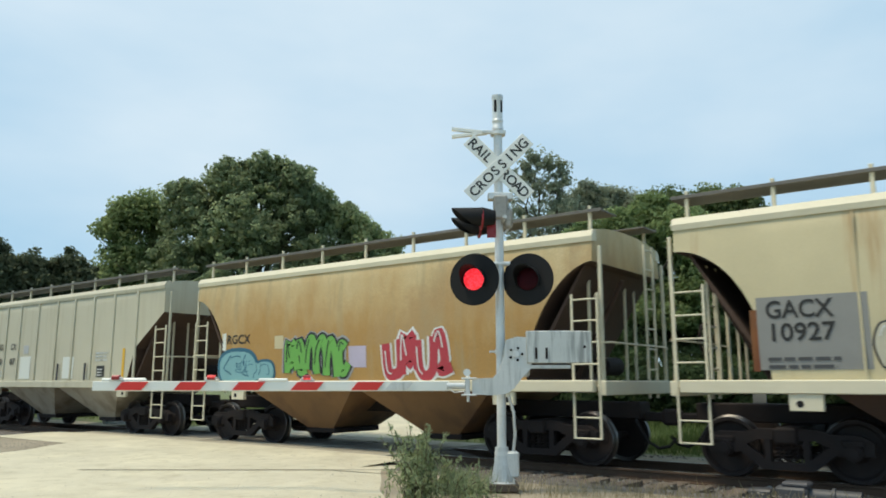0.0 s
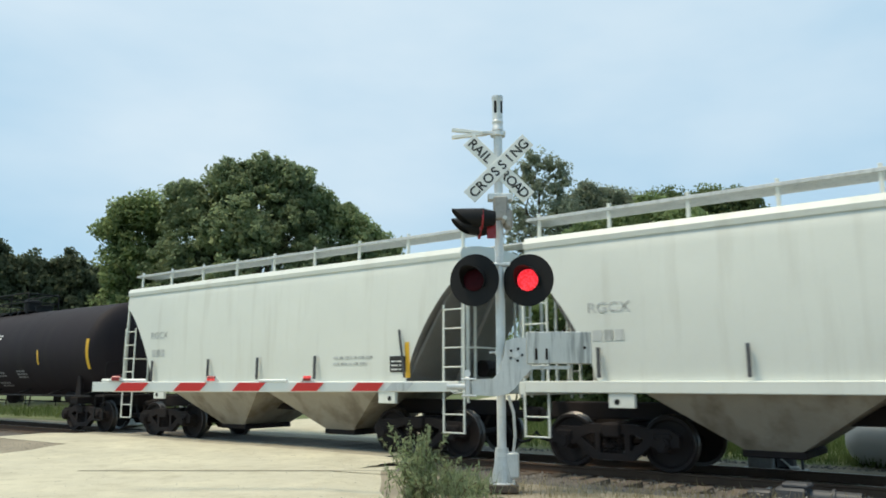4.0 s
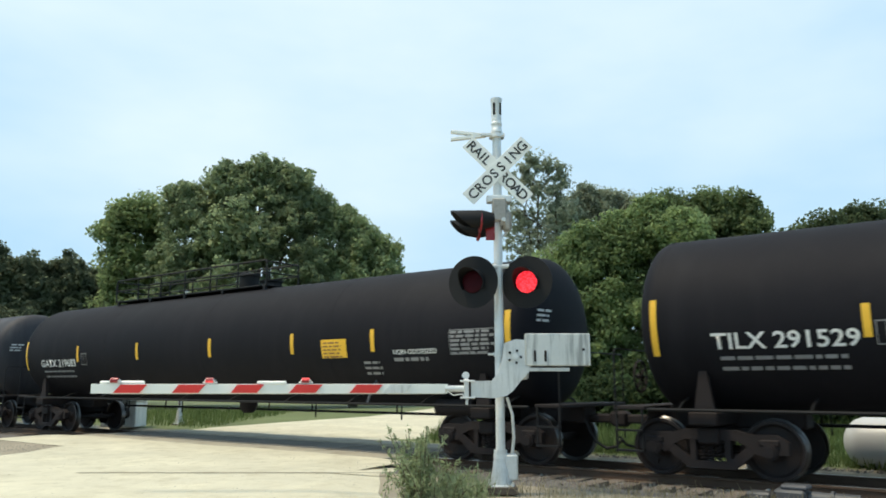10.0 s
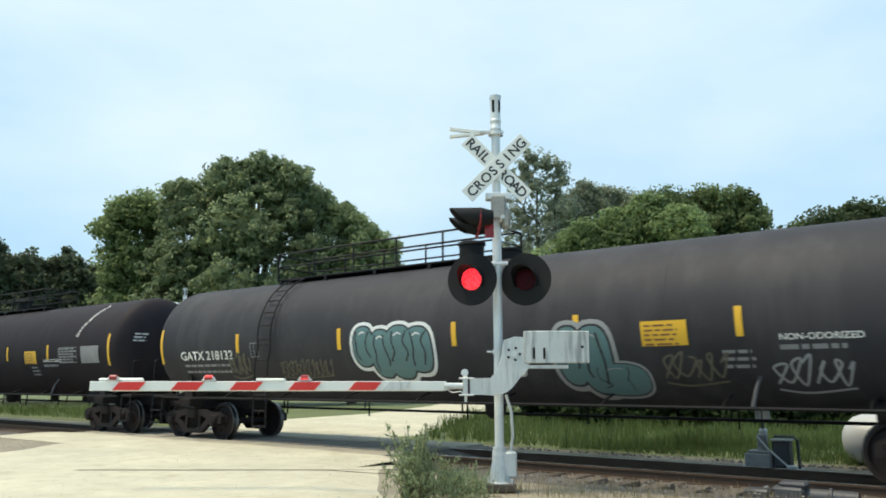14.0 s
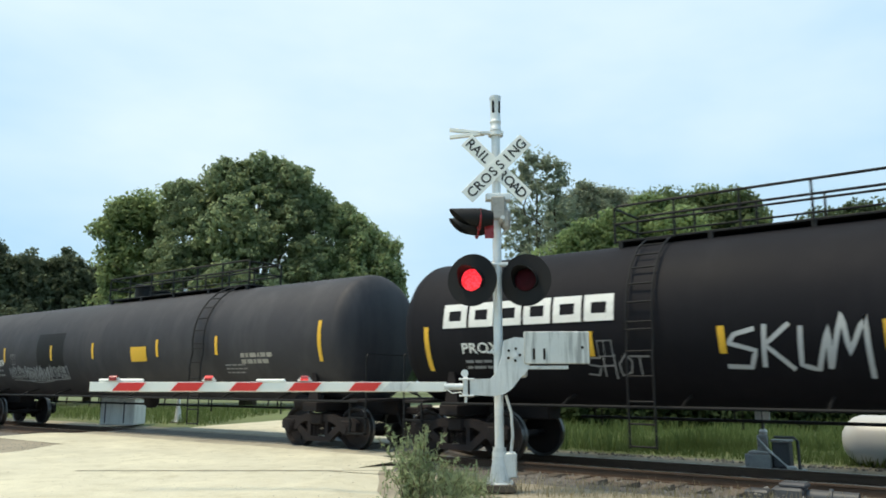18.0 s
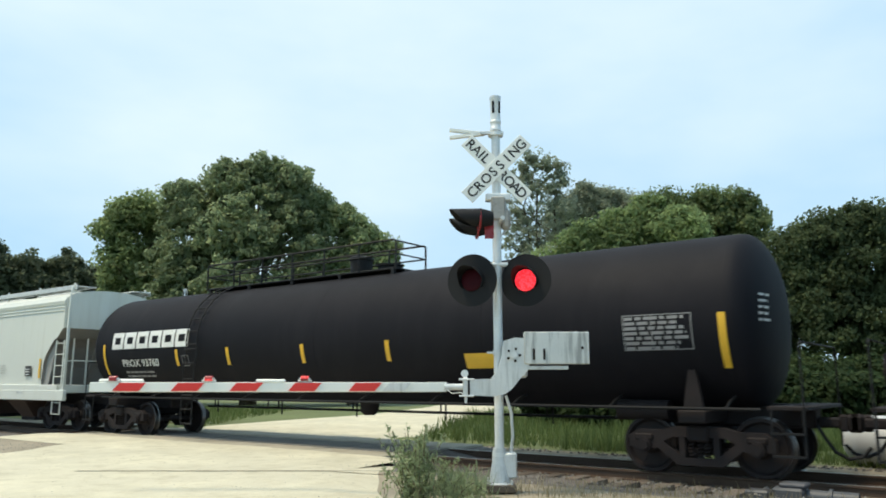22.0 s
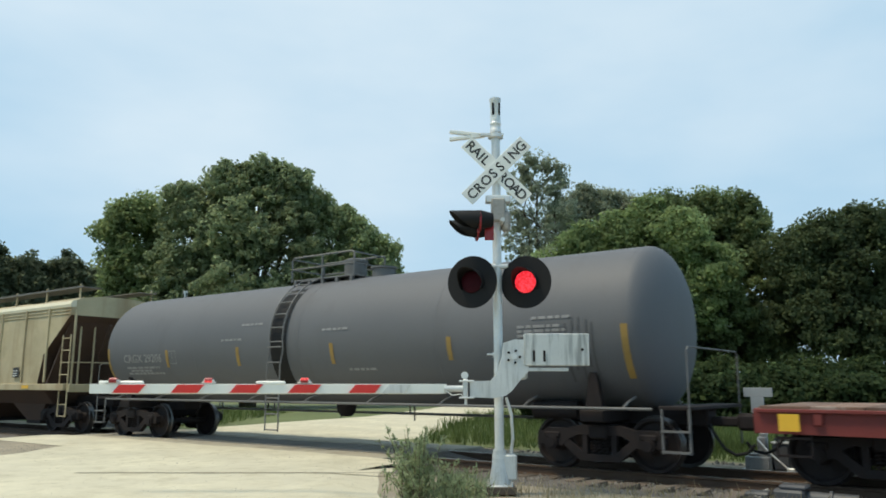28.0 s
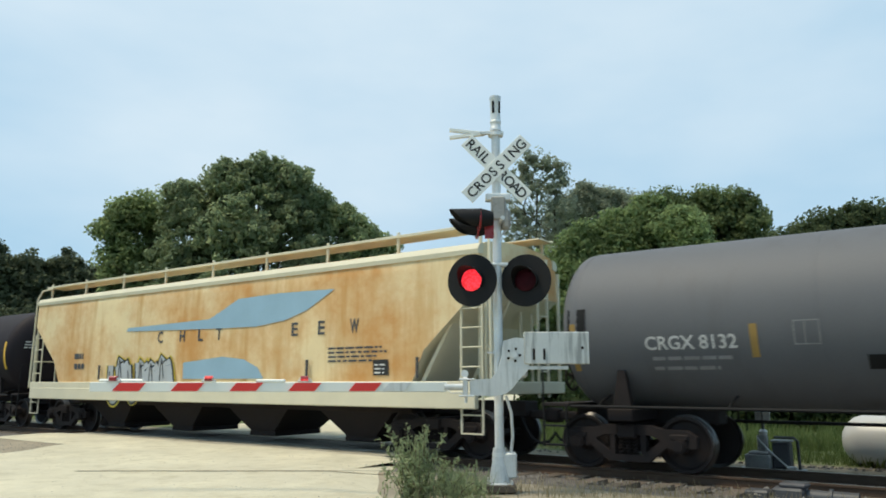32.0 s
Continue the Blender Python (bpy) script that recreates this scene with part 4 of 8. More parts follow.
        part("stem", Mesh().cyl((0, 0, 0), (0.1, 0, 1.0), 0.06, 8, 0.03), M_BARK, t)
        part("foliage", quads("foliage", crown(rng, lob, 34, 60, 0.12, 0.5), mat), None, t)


make_trees()


def make_shrub():
    t = thing("willow_shrub", pose(*fr(9.3, (735 - 784) * 9.3 / 1350, -0.02), 0, 0, 36.7), "young willow shrub with narrow grey-green leaves at the road edge", "shrub")
    rng, rnd = np.random.default_rng(5), random.Random(5)
    st = Mesh()
    pos, out = [], []
    for x0, spread, h0, h1, count in ((0.02, 0.20, 0.70, 1.02, 15), (-0.10, 0.16, 0.40, 0.80, 13), (0.10, 0.28, 0.35, 0.75, 15), (0.40, 0.24, 0.25, 0.55, 14), (0.66, 0.22, 0.15, 0.40, 12)):
        for i in range(count):
            h = rnd.uniform(h0, h1)
            p0 = Vector((x0 + rnd.gauss(0, 0.09), rnd.uniform(-0.15, 0.15), 0))
            p2 = Vector((p0.x + rnd.gauss(0, spread) * 0.8, p0.y + rnd.gauss(0, 0.18), h))
            p1 = p0.lerp(p2, 0.4) + Vector((0, 0, 0.14))
            pts = [p0 * (1 - u) ** 2 + p1 * 2 * u * (1 - u) + p2 * u * u for u in (0, 0.25, 0.5, 0.75, 1)]
            st.tube(pts, 0.004, 4)
            for k in range(int(105 * h)):
                u = rnd.uniform(0.1, 1.0)
                q = p0 * (1 - u) ** 2 + p1 * 2 * u * (1 - u) + p2 * u * u
                w = 0.05 * (1.15 - u)
                pos.append((q.x + rnd.gauss(0, w), q.y + rnd.gauss(0, w), q.z + rnd.gauss(0.01, 0.02)))
                out.append((rnd.gauss(0, 1), -0.6, rnd.gauss(0.4, 0.6)))
    part("twig_mass", st, M_BARK, t)
    pos, out = np.array(pos), np.array(out)
    q = leaf_quads(rng, pos, out, 0.046, -0.9)
    mid = (q[:, 1] + q[:, 3]) / 2
    q[:, 1] = mid + (q[:, 1] - mid) * 0.40
    q[:, 3] = mid + (q[:, 3] - mid) * 0.40
    part("leaves", quads("leaves", q, M_WILLOW), None, t)


make_shrub()


def blades(name, rng, xs, ys, zs, hs, w, mat, label, lean=0.25):
    n = len(xs)
    p = np.stack([xs, ys, zs], 1)
    a = rng.uniform(0, 6.28, n)
    d = np.stack([np.cos(a), np.sin(a), np.zeros(n)], 1) * w * rng.uniform(0.6, 1.4, n)[:, None]
    tip = p + np.stack([rng.normal(0, lean, n) * hs, rng.normal(0, lean, n) * hs, hs], 1)
    mid = (p + tip) / 2
    mid[:, 2] += hs * 0.08
    q = np.stack([p - d, p + d, mid + d * 0.8 + (tip - mid) * 0.6, tip], 1)
    ob = part(name, quads(name, q, mat))
    return tagged(ob, label, "grass", kind="stuff")


def make_grass():
    rng = np.random.default_rng(8)
    n = 30000
    f, r = 16.8 + 19 * rng.uniform(0, 1, n) ** 1.6, rng.uniform(-1.0, 16, n)
    x, y = -AY * f + AX * r, AX * f + AY * r
    edge = np.interp(f, [17, 22.7, 34.5, 46], [-1.2, -0.4, 1.3, 2.9])
    keep = (y > 15.6 + rng.uniform(0, 0.8, n) ** 2) & (r > edge)
    x, y, f = x[keep], y[keep], f[keep]
    blades("far_grass", rng, x, y, np.full(len(x), 0.0), rng.uniform(0.10, 0.46, len(x)) * (0.45 + 0.75 * np.clip(np.sin(x * 1.7 + 2 * np.sin(y)) * np.sin(y * 1.3 + x * 0.4) + 0.5, 0, 1)), 0.012, M_GRASS, "tall green grass behind the track")
    n = 9000
    x, y = rng.uniform(-13, 4, n), 15.75 + 2.2 * rng.uniform(0, 1, n)
    keep = x > -8.6 - 0.35 * (y - 16)
    x, y = x[keep], y[keep]
    blades("short_grass", rng, x, y, np.full(len(x), -0.03), rng.uniform(0.06, 0.24, len(x)), 0.010, M_GRASS, "short grass growing up to the ballast", 0.35)
    n = 9000
    f, r = rng.uniform(26, 42, n), rng.uniform(-24, -8, n)
    x, y = -AY * f + AX * r, AX * f + AY * r
    keep = (y > 16.2) & (r < np.interp(f, [24, 29, 34.5, 46], [-9.2, -6.8, -3.6, -1.3]))
    x, y = x[keep], y[keep]
    blades("verge_grass", rng, x, y, np.full(len(x), 0.0), rng.uniform(0.15, 0.4, len(x)), 0.014, M_GRASS, "green verge grass along the far road")
    n = 1100
    x, y = rng.normal(-4.4, 1.2, n), rng.normal(9.5, 0.45, n)
    blades("dry_weeds", rng, x, y, np.full(n, -0.02), rng.uniform(0.04, 0.26, n) * rng.uniform(0.4, 1.0, n), 0.004, M_DRY, "dry straw-coloured weeds round the signal base", 0.3)
    n = 500
    x, y = rng.uniform(-5.5, 2, n), rng.normal(10.5, 0.3, n)
    blades("dry_weeds", rng, x, y, np.full(n, -0.04), rng.uniform(0.04, 0.16, n), 0.005, M_DRY, "sparse dry weeds on the ballast edge", 0.4)
    n = 700
    x, y = rng.normal(-6.3, 0.25, n), rng.normal(8.7, 0.25, n)
    blades("green_weeds", rng, x, y, np.full(n, -0.02), rng.uniform(0.1, 0.38, n), 0.006, M_WILLOW, "green weeds beside the shrub", 0.3)


make_grass()


# ---- fixtures beside the track ----
M_CABINET = surf("whitewashed_concrete", (0.74, 0.73, 0.68), 0.8, 0, 0.15, 3, 0.3, 30, streak=(0.50, 0.48, 0.43), streak_scale=6, streak_at=(0.5, 0.75))
M_PROPANE = surf("white_tank_paint", (0.50, 0.51, 0.51), 0.4, 0, 0.06, 2, 0.05)
M_MACHINE = surf("grey_machine_paint", (0.068, 0.070, 0.076), 0.55, 0.1, 0.25, 5, 0.15, 40)


M_STAND = surf("weathered_grey_casting", (0.33, 0.33, 0.32), 0.7, 0.1, 0.3, 5, 0.15, 40, spots=(0.09, 0.08, 0.07), spot_scale=6)
M_TARGET = surf("dull_grey_target", (0.30, 0.33, 0.35), 0.6, 0, 0.12, 5, 0.05)
M_PALEMACHINE = surf("pale_grey_machine_paint", (0.062, 0.064, 0.072), 0.6, 0.1, 0.25, 5, 0.1, 40)


def make_fixtures():
    c = thing("signal_cabinet", pose(-25.8, 15.5, -0.02, 0, 0, 30), "low weathered white concrete cabinet beside the track", "cabinet")
    part("body", Mesh().box((0, 0, 0.45), (1.3, 0.8, 0.9), ch=0.03), M_CABINET, c)
    part("lid", Mesh().box((0, 0, 0.93), (1.38, 0.88, 0.07), ch=0.02), M_CABINET, c)
    for x in (-0.45, 0.25):
        part("groove", Mesh().box((x, -0.405, 0.45), (0.05, 0.012, 0.75), ch=0.004), M_MACHINE, c)
    p = thing("propane_tank", pose(-1.13, 16.25, -0.06), "white horizontal propane tank lying beside the track", "gas tank")
    prof = [(-1.65, 0.02), (-1.63, 0.16), (-1.56, 0.30), (-1.44, 0.41), (-1.3, 0.46), (1.3, 0.46), (1.44, 0.41), (1.56, 0.30), (1.63, 0.16), (1.65, 0.02)]
    part("shell", Mesh().lathe_x(prof, 0, 0.46, 40), M_PROPANE, p)
    for x in (-0.8, 0.8):
        part("leg", Mesh().box((x, 0, 0.04), (0.12, 0.6, 0.14), ch=0.01), M_CABINET, p)
    part("dome", Mesh().lathe_z([(0.88, 0.16), (1.02, 0.16), (1.06, 0.12)], 0, 0, 20), M_PROPANE, p)
    s = thing("switch_stand", pose(-3.86, 15.2, -0.1), "grey switch stand with target plates behind the rail", "switch stand")
    part("base", Mesh().box((-0.14, -0.05, 0.13), (0.44, 0.36, 0.26), ch=0.02), M_STAND, s, "pale grey cast base")
    part("base_lid", Mesh().box((-0.12, -0.05, 0.285), (0.36, 0.30, 0.05), ch=0.015), M_STAND, s)
    part("base_plate", Mesh().box((0.05, 0, -0.02), (1.1, 0.5, 0.05), ch=0.01), M_STAND, s)
    part("motor_box", Mesh().box((0.24, 0.06, 0.25), (0.30, 0.30, 0.46), ch=0.03), M_MACHINE, s, "dark grey motor box")
    part("motor_lid", Mesh().box((0.24, 0.06, 0.50), (0.34, 0.34, 0.04), ch=0.012), M_STAND, s)
    part("housing", Mesh().box((-0.08, 0, 0.45), (0.17, 0.18, 0.32), ch=0.03), M_STAND, s)
    part("post", Mesh().cyl((-0.06, 0, 0.55), (-0.06, 0, 1.32), 0.03, 10), M_MACHINE, s)
    part("target", Mesh().box((-0.10, -0.02, 1.41), (0.52, 0.03, 0.17), ch=0.006), M_TARGET, s, "pale grey target plate")
    part("target_post", Mesh().box((-0.12, -0.02, 1.18), (0.24, 0.03, 0.30), ch=0.006), M_TARGET, s)
    part("target_tab", Mesh().box((0.02, -0.03, 0.92), (0.13, 0.03, 0.20), ch=0.006), M_SIGN, s, "small white plate")
    part("tab_side", Mesh().box((-0.12, -0.03, 0.92), (0.12, 0.03, 0.20), ch=0.006), M_ALU, s)
    part("cap", Mesh().lathe_z([(0.60, 0.07), (0.66, 0.08), (0.70, 0.05)], -0.06, 0, 14), M_ALU, s)
    part("lever", Mesh().tube([(-0.12, -0.2, 0.56), (0.08, -0.24, 0.34), (0.42, -0.26, 0.04)], 0.02), M_ALU, s)
    part("lever_foot", Mesh().box((0.45, -0.26, 0.04), (0.16, 0.10, 0.10), ch=0.02), M_ALU, s)
    part("loop_pipe", Mesh().tube([(0.10, 0.1, 0.56), (0.44, 0.1, 0.56), (0.50, 0.1, 0.50), (0.51, 0.1, 0.0)], 0.026), M_MACHINE, s)
    n = thing("switch_machine", pose(-2.7, 11.65, -0.17), "grey cast switch machine with rods beside the rail", "switch machine")
    part("case", Mesh().box((0.0, 0, 0.10), (0.42, 0.35, 0.22), ch=0.04), M_MACHINE, n)
    part("cover", Mesh().box((0.06, 0, 0.235), (0.36, 0.3, 0.07), ch=0.025), M_PALEMACHINE, n, "pale lid")
    part("left_case", Mesh().box((-0.42, 0.02, 0.06), (0.34, 0.3, 0.16), ch=0.03), M_MACHINE, n)
    part("motor", Mesh().cyl((0.22, 0, 0.09), (0.85, 0, 0.09), 0.10, 16), M_MACHINE, n)
    part("flange", Mesh().cyl((0.5, 0, 0.09), (0.54, 0, 0.09), 0.125, 16), M_MACHINE, n)
    part("rod", Mesh().cyl((-0.55, 0.2, 0.05), (-0.55, 1.9, 0.03), 0.025, 8), M_GALV, n)
    part("rod", Mesh().cyl((0.1, 0.2, 0.05), (0.1, 1.9, 0.03), 0.025, 8), M_GALV, n)
    # short ties carrying the machine
    for i, x in enumerate((-5.6, -5.05, -4.5, -3.95, -3.4)):
        tagged(part("tie_end", Mesh().box((0, 0, 0), (0.24, 0.9, 0.16), ch=0.012), M_TIE, at=pose(x, 11.35, -0.145)), "weathered wooden tie end in the ballast", kind="structure")


make_fixtures()

# ---- the train ----
# How far the train has rolled at t seconds.
def rolled(t):
    u = t / 32.0
    return t * (11.8264 + 1.3899 * u - 1.3784 * u ** 2 + 0.6341 * u ** 3)


WR = 0.457
TRAIN = []          # (car, middle at the start, list of wheelsets)


def bogie_meshes():
    out = {}
    m = Mesh()
    up = [(-1.16, 0.42), (-1.16, 0.60), (-0.99, 0.70), (-0.62, 0.70), (-0.40, 0.76), (0.40, 0.76), (0.62, 0.70), (0.99, 0.70), (1.16, 0.60), (1.16, 0.42)]
    lo = [(0.70, 0.40), (0.58, 0.52), (0.40, 0.60), (-0.40, 0.60), (-0.58, 0.52), (-0.70, 0.40)]
    m.prism(up + lo, -0.07, 0.07)
    m.prism([(-0.80, 0.52), (-0.62, 0.56), (-0.26, 0.28), (0.26, 0.28), (0.62, 0.56), (0.80, 0.52), (0.36, 0.17), (-0.36, 0.17)], -0.065, 0.065)
    for s in (-1, 1):
        m.box((s * 0.27, 0, 0.45), (0.09, 0.12, 0.36))
        m.cyl((s * 0.89, -0.13, WR), (s * 0.89, 0.08, WR), 0.12, 16)
        m.cyl((s * 0.89, -0.16, WR), (s * 0.89, -0.13, WR), 0.085, 12)
        m.box((s * 0.89, -0.02, WR + 0.13), (0.30, 0.16, 0.10), ch=0.02)
    out["side_frame"] = m.data("side_frame", M_STEEL)
    coil = [(0.045 * math.cos(a), 0.045 * math.sin(a), 0.285 + 0.27 * a / (10 * math.pi)) for a in [math.pi * k / 4 for k in range(41)]]
    out["spring"] = Mesh().tube(coil, 0.014, 5).data("spring", M_STEEL)
    out["bolster"] = Mesh().box((0, 0, 0.66), (0.34, 2.3, 0.24), ch=0.03).data("bolster", M_STEEL)
    m = Mesh()
    for s in (-1, 1):
        y0 = s * 0.71
        prof = [(-s * 0.02, 0.10), (-s * 0.02, 0.36), (0.0, 0.42), (-s * 0.025, 0.484), (s * 0.005, 0.484), (s * 0.02, WR + 0.006), (s * 0.118, WR), (s * 0.125, WR - 0.008), (s * 0.125, WR - 0.018), (s * 0.125, 0.40), (s * 0.06, 0.36), (s * 0.05, 0.17), (s * 0.11, 0.12), (s * 0.11, 0.05)]
        rings = [[(r * math.cos(2 * math.pi * k / 32), y0 + y, r * math.sin(2 * math.pi * k / 32)) for k in range(32)] for y, r in prof]
        m.loft(rings)
        m.box((0.26, y0 + s * 0.06, 0), (0.09, 0.03, 0.05))
    m.cyl((0, -1.02, 0), (0, 1.02, 0), 0.075, 12)
    me = m.data("wheelset", M_WHEEL)
    me.materials.append(M_TREAD)
    for p in me.polygons:
        r = math.hypot(p.center.x, p.center.z)
        if r > 0.442:
            p.material_index = 1
    out["wheelset"] = me
    m = Mesh()
    m.box((-0.25, 0, 0.84), (0.7, 0.14, 0.16), ch=0.03)
    m.box((0.18, 0, 0.84), (0.22, 0.24, 0.28), ch=0.05)
    m.box((0.32, 0.07, 0.84), (0.14, 0.08, 0.26), ch=0.03)
    out["coupler"] = m.data("coupler", M_STEEL)
    m = Mesh().box((0, 0, 0.36), (1.0, 0.07, 0.10), ch=0.02)
    for s in (-1, 1):
        m.box((s * 0.42, 0, 0.40), (0.08, 0.12, 0.34), ch=0.02)
    out["brake_beam"] = m.data("brake_beam", M_STEEL)
    pts = [(-0.15, -0.28, 0.80), (-0.05, -0.30, 0.62), (0.08, -0.30, 0.42), (0.26, -0.28, 0.32), (0.44, -0.26, 0.36), (0.56, -0.25, 0.5)]
    out["air_hose"] = Mesh().tube(pts, 0.028, 8).data("air_hose", M_BLACK)
    return out


BOGIE = bogie_meshes()


def hand_wheel():
    """An upright spoked hand wheel."""
    m = Mesh()
    ring = [(0.0, 0.28 * math.cos(2 * math.pi * k / 24), 0.28 * math.sin(2 * math.pi * k / 24)) for k in range(25)]
    m.tube(ring, 0.022, 6)
    for k in range(4):
        c, q = math.cos(k * math.pi / 4), math.sin(k * math.pi / 4)
        m.cyl((0.02, -0.27 * c, -0.27 * q), (0.02, 0.27 * c, 0.27 * q), 0.014, 6)
    m.cyl((-0.06, 0, 0), (0.05, 0, 0), 0.05, 10)
    return m.data("brake_wheel", M_STEEL)


HAND_WHEEL = hand_wheel()


def running_gear(car, rear, front, insets):
    """Two bogies with their wheelsets, couplers and hoses; rear and front are the distances of the ends from the middle."""
    wheels = []
    for s, half, inset in ((-1, rear, insets[0]), (1, front, insets[1])):
        bx = s * (half - inset)
        for y in (-1, 1):
            part("side_frame", BOGIE["side_frame"], None, car, "cast steel bogie side frame", at=pose(bx, y * 1.02, 0, 0, 0, 0 if y < 0 else 180))
            for dx in (-0.12, 0.0, 0.12):
                part("spring", BOGIE["spring"], None, car, at=pose(bx + dx, y * 1.02, 0))
        part("bolster", BOGIE["bolster"], None, car, at=pose(bx, 0, 0))
        for a in (-1, 1):
            w = part("wheelset", BOGIE["wheelset"], None, car, "pair of steel wheels on an axle", at=pose(bx + a * 0.89, 0, WR))
            wheels.append((w, bx + a * 0.89))
        for y in (-0.72, 0.72):
            part("brake_beam", BOGIE["brake_beam"], None, car, at=pose(bx, y, 0))
        part("coupler", BOGIE["coupler"], None, car, "steel knuckle coupler", at=pose(s * (half - 0.24), 0, 0, 0, 0, 0 if s > 0 else 180))
        part("air_hose", BOGIE["air_hose"], None, car, "black hanging air hose", at=pose(s * (half - 0.42), 0, 0, 0, 0, 0 if s > 0 else 180))
    return wheels


def register(car, front, length, wheels):
    TRAIN.append((car, front - length / 2, length, wheels))


def ladder(name, car, x0, x1, y, z0, z1, mat, n=None, r=0.015, label=""):
    """A ladder of two stiles and its rungs, each rung a piece of its own."""
    m = Mesh()
    m.box(((x0), y, (z0 + z1) / 2), (0.042, 0.03, z1 - z0), ch=0.004)
    m.box(((x1), y, (z0 + z1) / 2), (0.042, 0.03, z1 - z0), ch=0.004)
    n = n or max(2, int((z1 - z0) / 0.42))
    lad = part(name, m, mat, car, label)
    rung = Mesh().cyl((x0, y, 0), (x1, y, 0), r, 6).data("rung", mat)
    for k in range(n):
        part("rung", rung, None, lad, at=pose(0, 0, z0 + 0.1 + (z1 - z0 - 0.2) * k / max(1, n - 1)))
    return lad


def ribbon(pts, w, y, m=None, close=False):
    """A flat brush stroke through (x, z) points in front of the plane y."""
    m = m or Mesh()
    P = [Vector((p[0], p[1])) for p in pts]
    if close:
        P = P + [P[0]]
    left, right = [], []
    for i, p in enumerate(P):
        d = (P[min(i + 1, len(P) - 1)] - P[max(i - 1, 0)])
        d = d.normalized() if d.length > 1e-6 else Vector((1, 0))
        nrm = Vector((-d.y, d.x)) * (w / 2)
        left.append(p + nrm)
        right.append(p - nrm)
    v = [(p.x, y, p.y) for p in left] + [(p.x, y, p.y) for p in right]
    k = len(P)
    m.add(v, [(i, k + i, k + i + 1, i + 1) for i in range(k - 1)])
    return m


def spline(pts, n=5, close=False):
    P = list(pts)
    out = []
    cnt = len(P) if close else len(P) - 1
    for i in range(cnt):
        p0 = P[(i - 1) % len(P)] if (close or i > 0) else P[i]
        p1, p2 = P[i], P[(i + 1) % len(P)]
        p3 = P[(i + 2) % len(P)] if (close or i + 2 < len(P)) else p2
        for k in range(n):
            u = k / n
            out.append(tuple(0.5 * (2 * p1[a] + (p2[a] - p0[a]) * u + (2 * p0[a] - 5 * p1[a] + 4 * p2[a] - p3[a]) * u * u + (3 * p1[a] - p0[a] - 3 * p2[a] + p3[a]) * u ** 3) for a in (0, 1)))
    if not close:
        out.append(tuple(P[-1]))
    return out


HULL = {"bulge": 0.0, "half_w": 1.55, "z0": 1.48, "z1": 3.92}      # the side of the hopper now being built
HEAD = 0.52         # depth of a tank's rounded end
SHELL = {"rear": -9.0, "front": 9.0}


def shell_radius(x, R):
    """Radius of the tank now being built, which shrinks over its rounded ends."""
    u = max(SHELL["rear"] + HEAD - x, x - SHELL["front"] + HEAD, 0.0) / HEAD
    return R * max(0.0, 1 - min(1.0, u) ** 2.2) ** (1 / 2.2)


def head_arc(R, n=60):
    """Distances along the front head's outline and how far along the tank each lies."""
    us = [math.sin(math.pi / 2 * k / n) for k in range(n + 1)]
    pts = [(HEAD * u, R * max(0.0, 1 - u ** 2.2) ** (1 / 2.2)) for u in us]
    arc = [0.0]
    for a, b in zip(pts, pts[1:]):
        arc.append(arc[-1] + math.hypot(b[0] - a[0], b[1] - a[1]))
    return arc, [p[0] for p in pts]


def curve_on(me, R, zc, lift=0.012):
    """Lays a flat mesh of the xz plane onto the near side of a tank; past its straight part x runs along the rounded head."""
    arc, along = head_arc(R)
    bend = SHELL["front"] - HEAD
    for v in me.vertices:
        if v.co.x > bend:
            v.co.x = bend + float(np.interp(v.co.x - bend, arc, along)) + lift * 0.8
            r = shell_radius(v.co.x - lift * 0.8, R)
            dz = max(-r * 0.98, min(r * 0.98, v.co.z - zc))
            v.co.y = -math.sqrt(r * r - dz * dz) - lift * 0.6 + v.co.y
            continue
        r = shell_radius(v.co.x, R)
        dz = max(-r * 0.98, min(r * 0.98, v.co.z - zc))
        v.co.y = -math.sqrt(r * r - dz * dz) - lift + v.co.y
    return me


def bars(x, z, w, rows, h=0.05, gap=0.05, seed=1, y=0.0):
    """Rows of short bars for writing too small to read."""
    rnd = random.Random(seed)
    m = Mesh()
    for k in range(rows):
        px, end = x, x + w * rnd.uniform(0.75, 1.0)
        while px < end:
            q = rnd.uniform(0.08, 0.26)
            q = min(q, end - px)
            zz = z - k * (h + gap)
            for j in range(3):
                a, b = px + q * j / 3, px + q * (j + 1) / 3
                m.add([(a, y, zz), (b, y, zz), (b, y, zz + h), (a, y, zz + h)], [(0, 1, 2, 3)])
            px += q + 0.04
    return m


def panel_mesh(x0, z0, x1, z1, y=0.0, nz=6):
    m = Mesh()
    for k in range(nz):
        a, b = z0 + (z1 - z0) * k / nz, z0 + (z1 - z0) * (k + 1) / nz
        m.add([(x0, y, a), (x1, y, a), (x1, y, b), (x0, y, b)], [(0, 1, 2, 3)])
    return m


M_BLUE = surf("faded_blue_panel", (0.27, 0.42, 0.54), 0.6, 0, 0.12, 3, 0.05)
M_GREYPATCH = surf("light_grey_patch", (0.42, 0.45, 0.48), 0.55, 0, 0.08, 2, 0.03, streak=(0.34, 0.34, 0.33), streak_scale=3)
M_SILVER = surf("silver_patch", (0.50, 0.50, 0.50), 0.5, 0.2, 0.15, 3, 0.05)
G_RED = plain("spray_red", (0.42, 0.04, 0.06), 0.6)
G_GREEN = plain("spray_green", (0.14, 0.38, 0.08), 0.6)
G_BLUE = plain("spray_blue", (0.035, 0.13, 0.20), 0.6)
